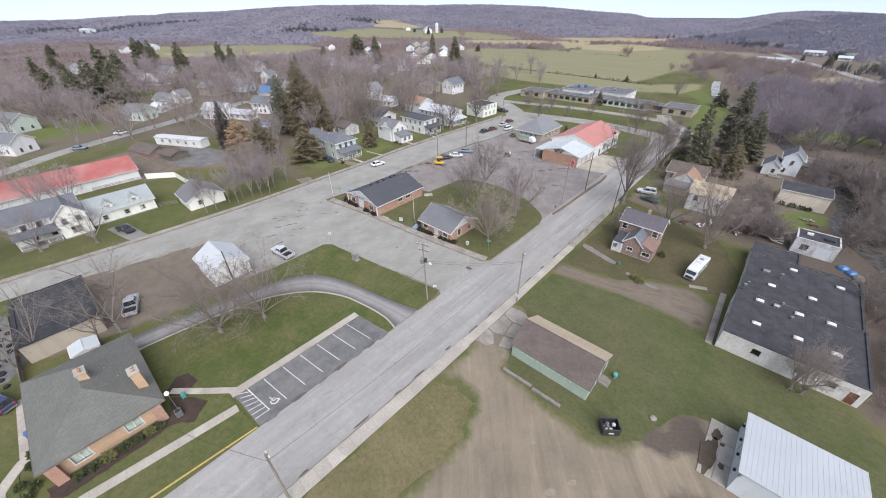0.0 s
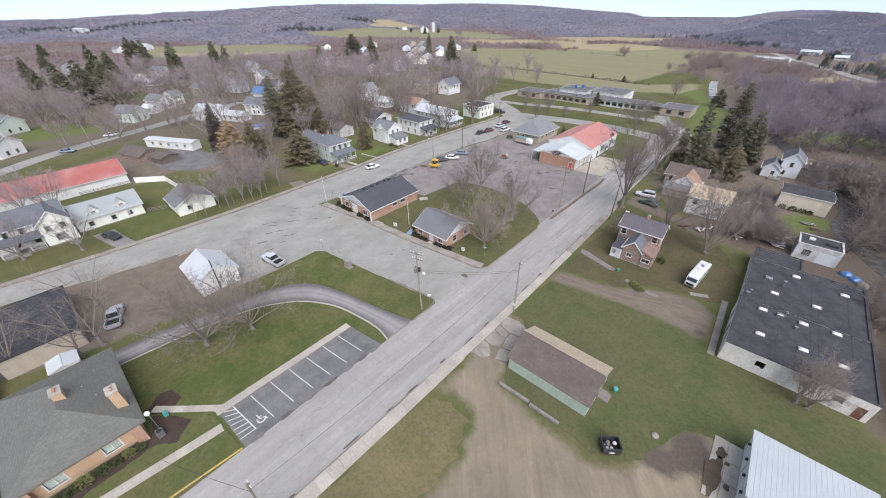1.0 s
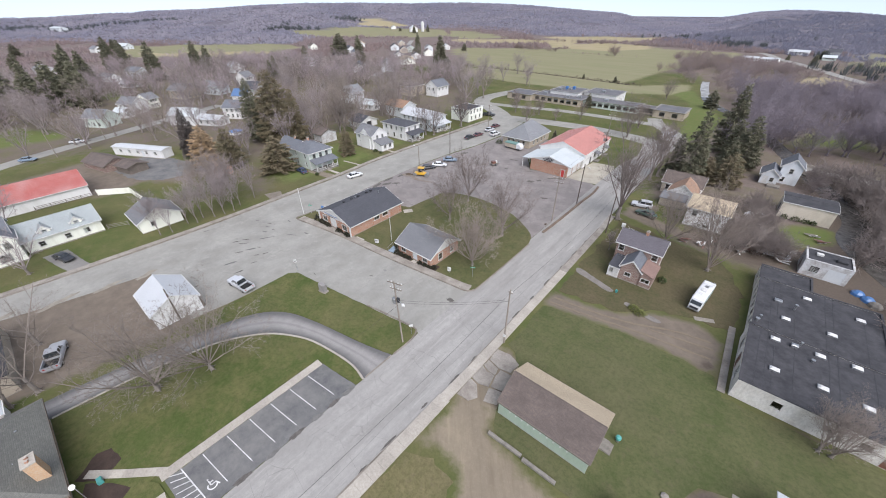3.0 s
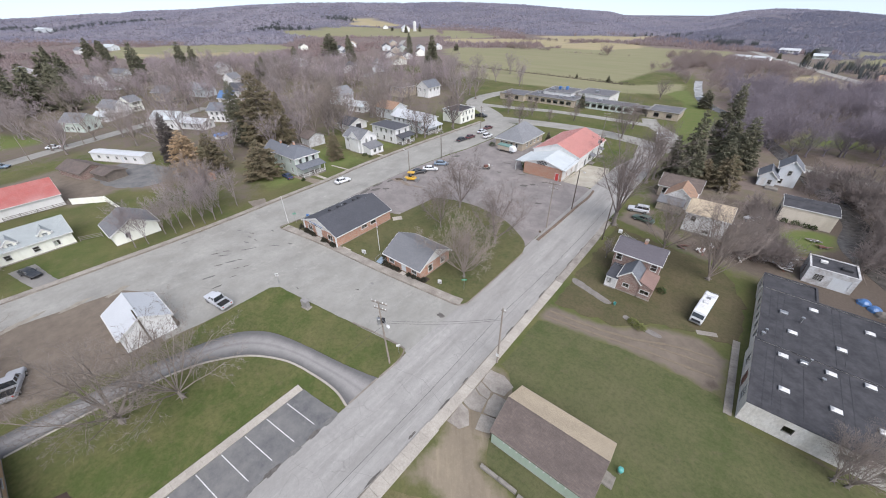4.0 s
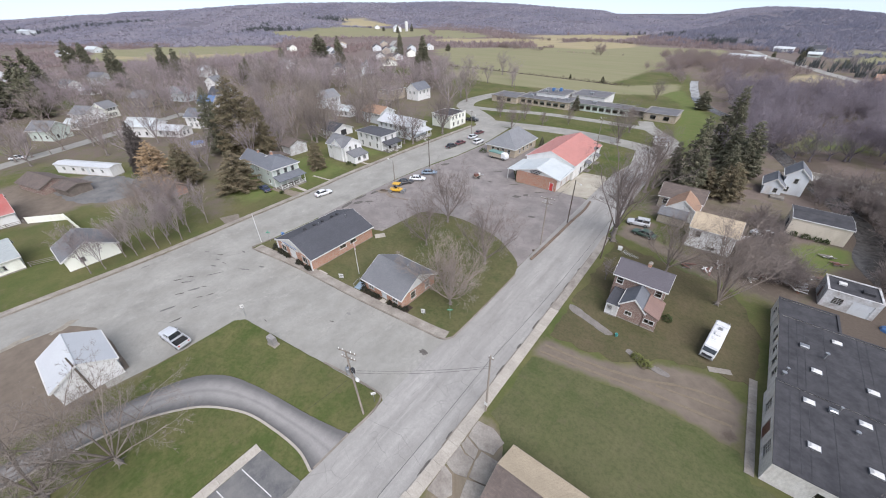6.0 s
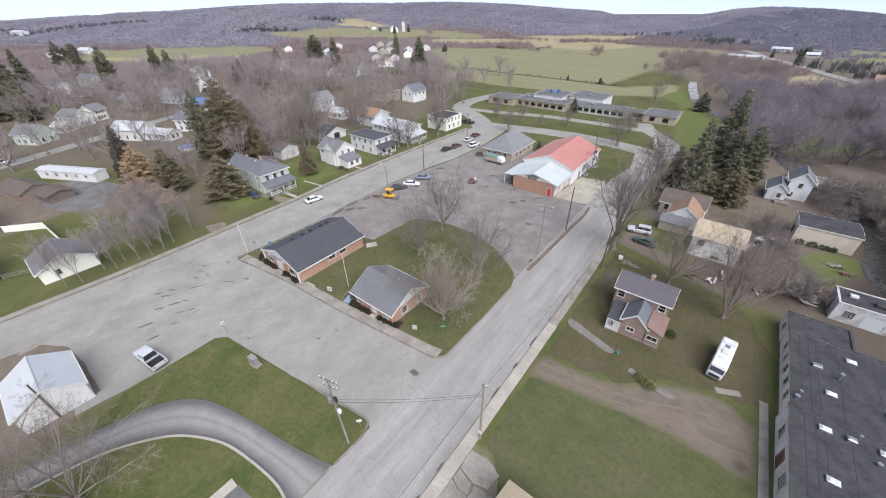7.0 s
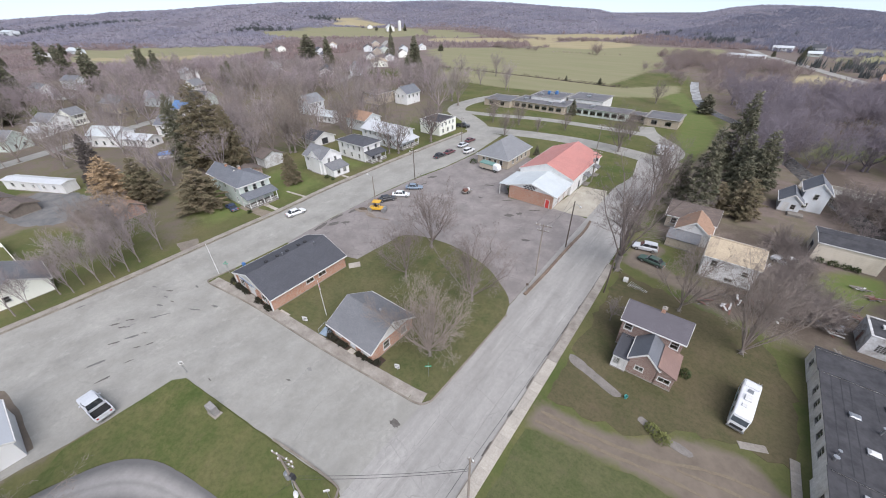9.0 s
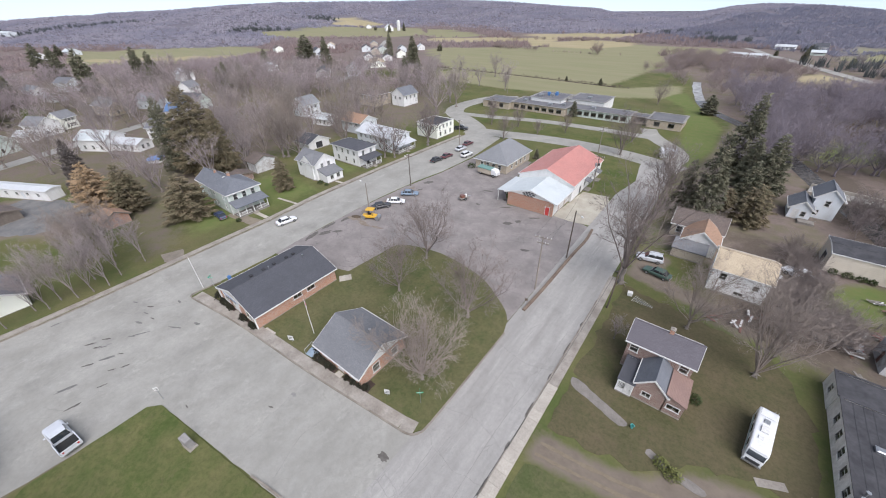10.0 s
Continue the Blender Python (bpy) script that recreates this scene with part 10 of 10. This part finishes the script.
# ditch and hedge line across the field
rows = []
rh = random.Random(31)
for k in range(60):
    t = k / 59
    a = Vector((-185, 238, 0)).lerp(Vector((-72.6, 230.8, 0)), t * 1.5) if t < 0.667 else Vector((-72.6, 230.8, 0)).lerp(Vector((-34, 225, 0)), (t - 0.667) * 3)
    rows.append((a.x + rh.uniform(-1, 1), a.y + rh.uniform(-0.8, 0.8), -0.2, rh.uniform(0.2, 0.4), rh.uniform(0, 6.28), k))
merged("ditch_hedge", BRUSH, rows, wood_mat("ditch_brush", (0.09, 0.075, 0.06), (0.12, 0.1, 0.08)), "low dark brush along a field ditch", "hedge")
for x, y, h in ((-116, 236.5, 3), (-72, 231.5, 3), (-50, 228.5, 4)):
    conifer(6, x, y, h, h * 0.9, "lone dark bush in the field", z=-0.1, count=900)
sheet("field_ditch", ribbon(spline([(-190, 238.5), (-140, 236.5), (-100, 233.5), (-72, 230.5), (-40, 226.5)]), 1.8), 0.08, M["mulch"], "dark ditch line across the field", "ditch")
for x, y, h in ((-118, 222, 16), (-100, 205, 14), (-136, 205, 15), (-160, 210, 15), (-110, 190, 13), (-90, 186, 12), (-146, 186, 15)):
    bare_tree("town", 81, x, y, h, "bare tree at the edge of the field")

# ---------------------------------------------------------------- paving slabs
UNIT = MB().solid([(-0.5, -0.5, -0.25), (0.5, -0.5, -0.25), (0.5, 0.5, -0.25), (-0.5, 0.5, -0.25), (-0.5, -0.5, -0.012), (0.5, -0.5, -0.012), (0.5, 0.5, -0.012), (-0.5, 0.5, -0.012), (-0.48, -0.48, 0), (0.48, -0.48, 0), (0.48, 0.48, 0), (-0.48, 0.48, 0)],
                  [(3, 2, 1, 0), (0, 1, 5, 4), (1, 2, 6, 5), (2, 3, 7, 6), (3, 0, 4, 7), (4, 5, 9, 8), (5, 6, 10, 9), (6, 7, 11, 10), (7, 4, 8, 11), (8, 9, 10, 11)]).mesh("slab", M["concrete"])
UNIT_OLD = UNIT.copy()
UNIT_OLD.materials.clear()
UNIT_OLD.materials.append(M["old_concrete"])


def slab_walk(label, line, width, z, step=1.5, mesh=UNIT, seed=0, name="pavement"):
    """A path of separate slabs along a line."""
    root = thing(name, label, "pavement", kind="structure")
    rnd = random.Random(seed)
    for a, b in zip(line, line[1:]):
        a, b = Vector((*a, 0)), Vector((*b, 0))
        n = max(1, round((b - a).length / step))
        rz = math.degrees(math.atan2(b.y - a.y, b.x - a.x))
        for k in range(n):
            p = a.lerp(b, (k + 0.5) / n)
            ob = new("slab", mesh)
            ob.parent = root
            ob.matrix_basis = pose(p.x, p.y, z + rnd.uniform(-0.006, 0.006), rnd.uniform(-0.4, 0.4), rnd.uniform(-0.4, 0.4), rz) @ Matrix.Diagonal(((b - a).length / n - 0.012, width, 1, 1))


slab_walk("pale concrete sidewalk slabs along the road", [(10.3, -75), (10.75, -45), (10.9, -40), (11.2, -26), (11.3, -15)], 1.7, 0.13, 1.55, seed=1)
slab_walk("pale concrete sidewalk slabs along the road", [(11.3, -15), (11.45, -8), (11.42, 2), (11.42, 20)], 1.42, 0.13, 1.55, seed=2)
slab_walk("worn grey sidewalk slabs along the road", [(11.42, 20), (11.3, 38), (10.95, 48)], 1.3, 0.12, 1.55, UNIT_OLD, 22)
slab_walk("sandy concrete walk beside the parking bay", [(-6.05, -42.2), (-6.0, -22.1)], 1.15, 0.14, 1.5, seed=3)
slab_walk("sandy concrete walk to the hall", [(-6.2, -41.4), (-9.6, -44.6), (-12.6, -47.3)], 0.9, 0.15, 1.3, seed=4)
slab_walk("sandy concrete sidewalk along the verge", [(-3.5, -42.4), (-4.1, -49), (-4.9, -57), (-6.2, -72)], 1.25, 0.12, 1.5, seed=5)
slab_walk("pale curved path at the hall", spline([(-4.9, -61.6), (-8, -61.4), (-10, -63), (-12, -63.4), (-15, -61.2)], 2), 1.2, 0.13, 1.2, seed=6)
slab_walk("pale path at the hall entrance", [(-15, -60.9), (-26, -60.6)], 1.3, 0.135, 1.4, seed=7)
slab_walk("grey sidewalk slabs before the brick offices", [(-46.3, -0.2), (-41.8, 0.38), (-36.8, 1.05), (-31, 1.6), (-25.3, 2.0), (-18.2, 2.5), (-11.9, 3.1), (-6.3, 3.68), (-1, 4.25), (0.8, 4.6)], 1.7, 0.15, 1.6, UNIT_OLD, 8)
slab_walk("short concrete path to the office door", [(-28.9, 2.4), (-26.6, 2.6)], 1.0, 0.145, 1.2, UNIT, 18)
slab_walk("short concrete path to the cottage door", [(-12.65, 3.7), (-12.65, 4.5)], 1.1, 0.155, 0.8, UNIT, 19)
slab_walk("pale concrete step behind the long office", [(-29.3, 17.6), (-28.0, 19.4)], 1.6, 0.2, 1.2, UNIT, 20)
slab_walk("stained sidewalk slabs along the street", [(-63.4, -62), (-61.7, -43), (-60.6, -20), (-60.7, -7), (-61.3, 8), (-61.6, 22), (-62.9, 37), (-63.2, 61), (-62.6, 86), (-61.9, 102)], 1.3, 0.12, 1.7, UNIT_OLD, 9)
slab_walk("cracked old slabs beside the factory", [(38.4, 8.8), (38.0, 23.4)], 0.9, 0.1, 1.5, UNIT_OLD, 10)
LANE = plain("grey_gravel_path", (0.24, 0.22, 0.2), (0.18, 0.165, 0.15), 1.2, 0.12, 0.95)
for i, q in enumerate(([(13.3, 21.6), (16.5, 20.6), (19.8, 19.6), (20.6, 20.4), (17, 21.8), (13.4, 23)], [(23.2, 18.0), (25, 17.4), (25.4, 18.0), (23.6, 18.8)], [(26.6, 17.0), (28.8, 16.8), (29.0, 17.6), (27, 17.9)])):
    sheet("gravel_path", rough_edge(spline(q, 3, True), 0.5, 0.08, 70 + i), 0.045, LANE, "grey worn gravel path in the grass", "path", thick=0.06)
slab_walk("front path of the pale green house", [(-66.5, 22.4), (-62.6, 22.6)], 1.0, 0.06, 1.3, seed=12)
slab_walk("front path of the white house", [(-66.4, 46.4), (-63.6, 46.6)], 0.8, 0.06, 1.3, seed=13)
slab_walk("side path across the lawn", [(-70.0, 30.2), (-62.8, 31.2)], 0.6, 0.05, 1.3, seed=14)
slab_walk("concrete slabs beside the motor home", [(33.0, 21.8), (35.6, 23.0)], 0.9, 0.06, 1.3, UNIT_OLD, 15)
sheet("house_drive", rough_edge([(-71.5, 17.2), (-61.8, 18.4), (-61.8, 21.2), (-67.2, 20.2), (-71.8, 18.2)], 0.8, 0.1, 51), 0.03, plain("tan_gravel", (0.26, 0.22, 0.17), (0.2, 0.17, 0.135), 1.5, 0.12, 0.95), "tan gravel drive beside the pale green house", "drive")
sheet("house_drive", rough_edge([(-72.5, -43.4), (-61.8, -41.0), (-61.8, -37.6), (-72.5, -39.6)], 0.8, 0.1, 52), 0.03, M["drive"], "short asphalt drive of the cream house", "drive")
sheet("house_drive", rough_edge([(-66.0, 0.6), (-61.8, 0.2), (-61.8, 3.6), (-64.5, 4.6)], 0.8, 0.15, 53), 0.03, plain("brown_gravel", (0.23, 0.2, 0.165), (0.18, 0.155, 0.13), 1.5, 0.12, 0.95), "short gravel drive off the street", "drive")

# broken concrete beside the green shed
rp = random.Random(21)
apron = thing("broken_apron", "broken concrete slabs with dirt between", "pavement", kind="structure")
for q in ([(12.25, -3.9), (14.2, -3.6), (16.1, -4.3), (15.8, -6.2), (14.2, -6.6), (12.3, -6.2)], [(12.3, -6.35), (14.1, -6.75), (14.4, -7.9), (13.2, -7.95), (12.25, -7.5)], [(12.2, -7.65), (13.2, -8.1), (14.4, -8.05), (14.7, -10.0), (13.4, -10.5), (12.15, -10.2)],
          [(12.1, -10.4), (13.3, -10.7), (14.6, -12.2), (13.9, -13.4), (12.1, -13.5)], [(14.5, -6.75), (16.6, -6.5), (17.1, -9.2), (15.0, -9.8), (14.6, -8.0)], [(14.9, -10.1), (17.0, -9.4), (17.0, -11.6), (15.4, -12.2)]):
    q = [(x + rp.uniform(-0.06, 0.06), y + rp.uniform(-0.06, 0.06)) for a, b in zip(q, q[1:] + q[:1]) for x, y in (a, ((a[0] + b[0]) / 2, (a[1] + b[1]) / 2))]
    part("slab", MB().prism(q, -0.1, 0.055 + rp.uniform(0, 0.03)), M["old_concrete"], apron)
pad = thing("concrete_pad", "stained concrete pad half covered with mud", "pavement", kind="structure")
for i in range(2):
    for j in range(3):
        part("slab", MB().prism([(41.3 + i * 1.4, -12.4 + j * 2.7), (42.66 + i * 1.4, -12.4 + j * 2.7), (42.66 + i * 1.4, -9.76 + j * 2.7), (41.3 + i * 1.4, -9.76 + j * 2.7)], -0.1, 0.09), M["concrete"], pad)
for i, (x, y, rx, ry) in enumerate(((41.9, -9.6, 0.85, 2.9), (42.2, -6.4, 0.6, 0.9), (43.2, -10.2, 0.3, 0.4), (42.9, -7.4, 0.25, 0.3))):
    blotch(x, y, rx, ry, 0.1, M["mud"], "dark mud over the pad", "mud_patch", 130 + i)
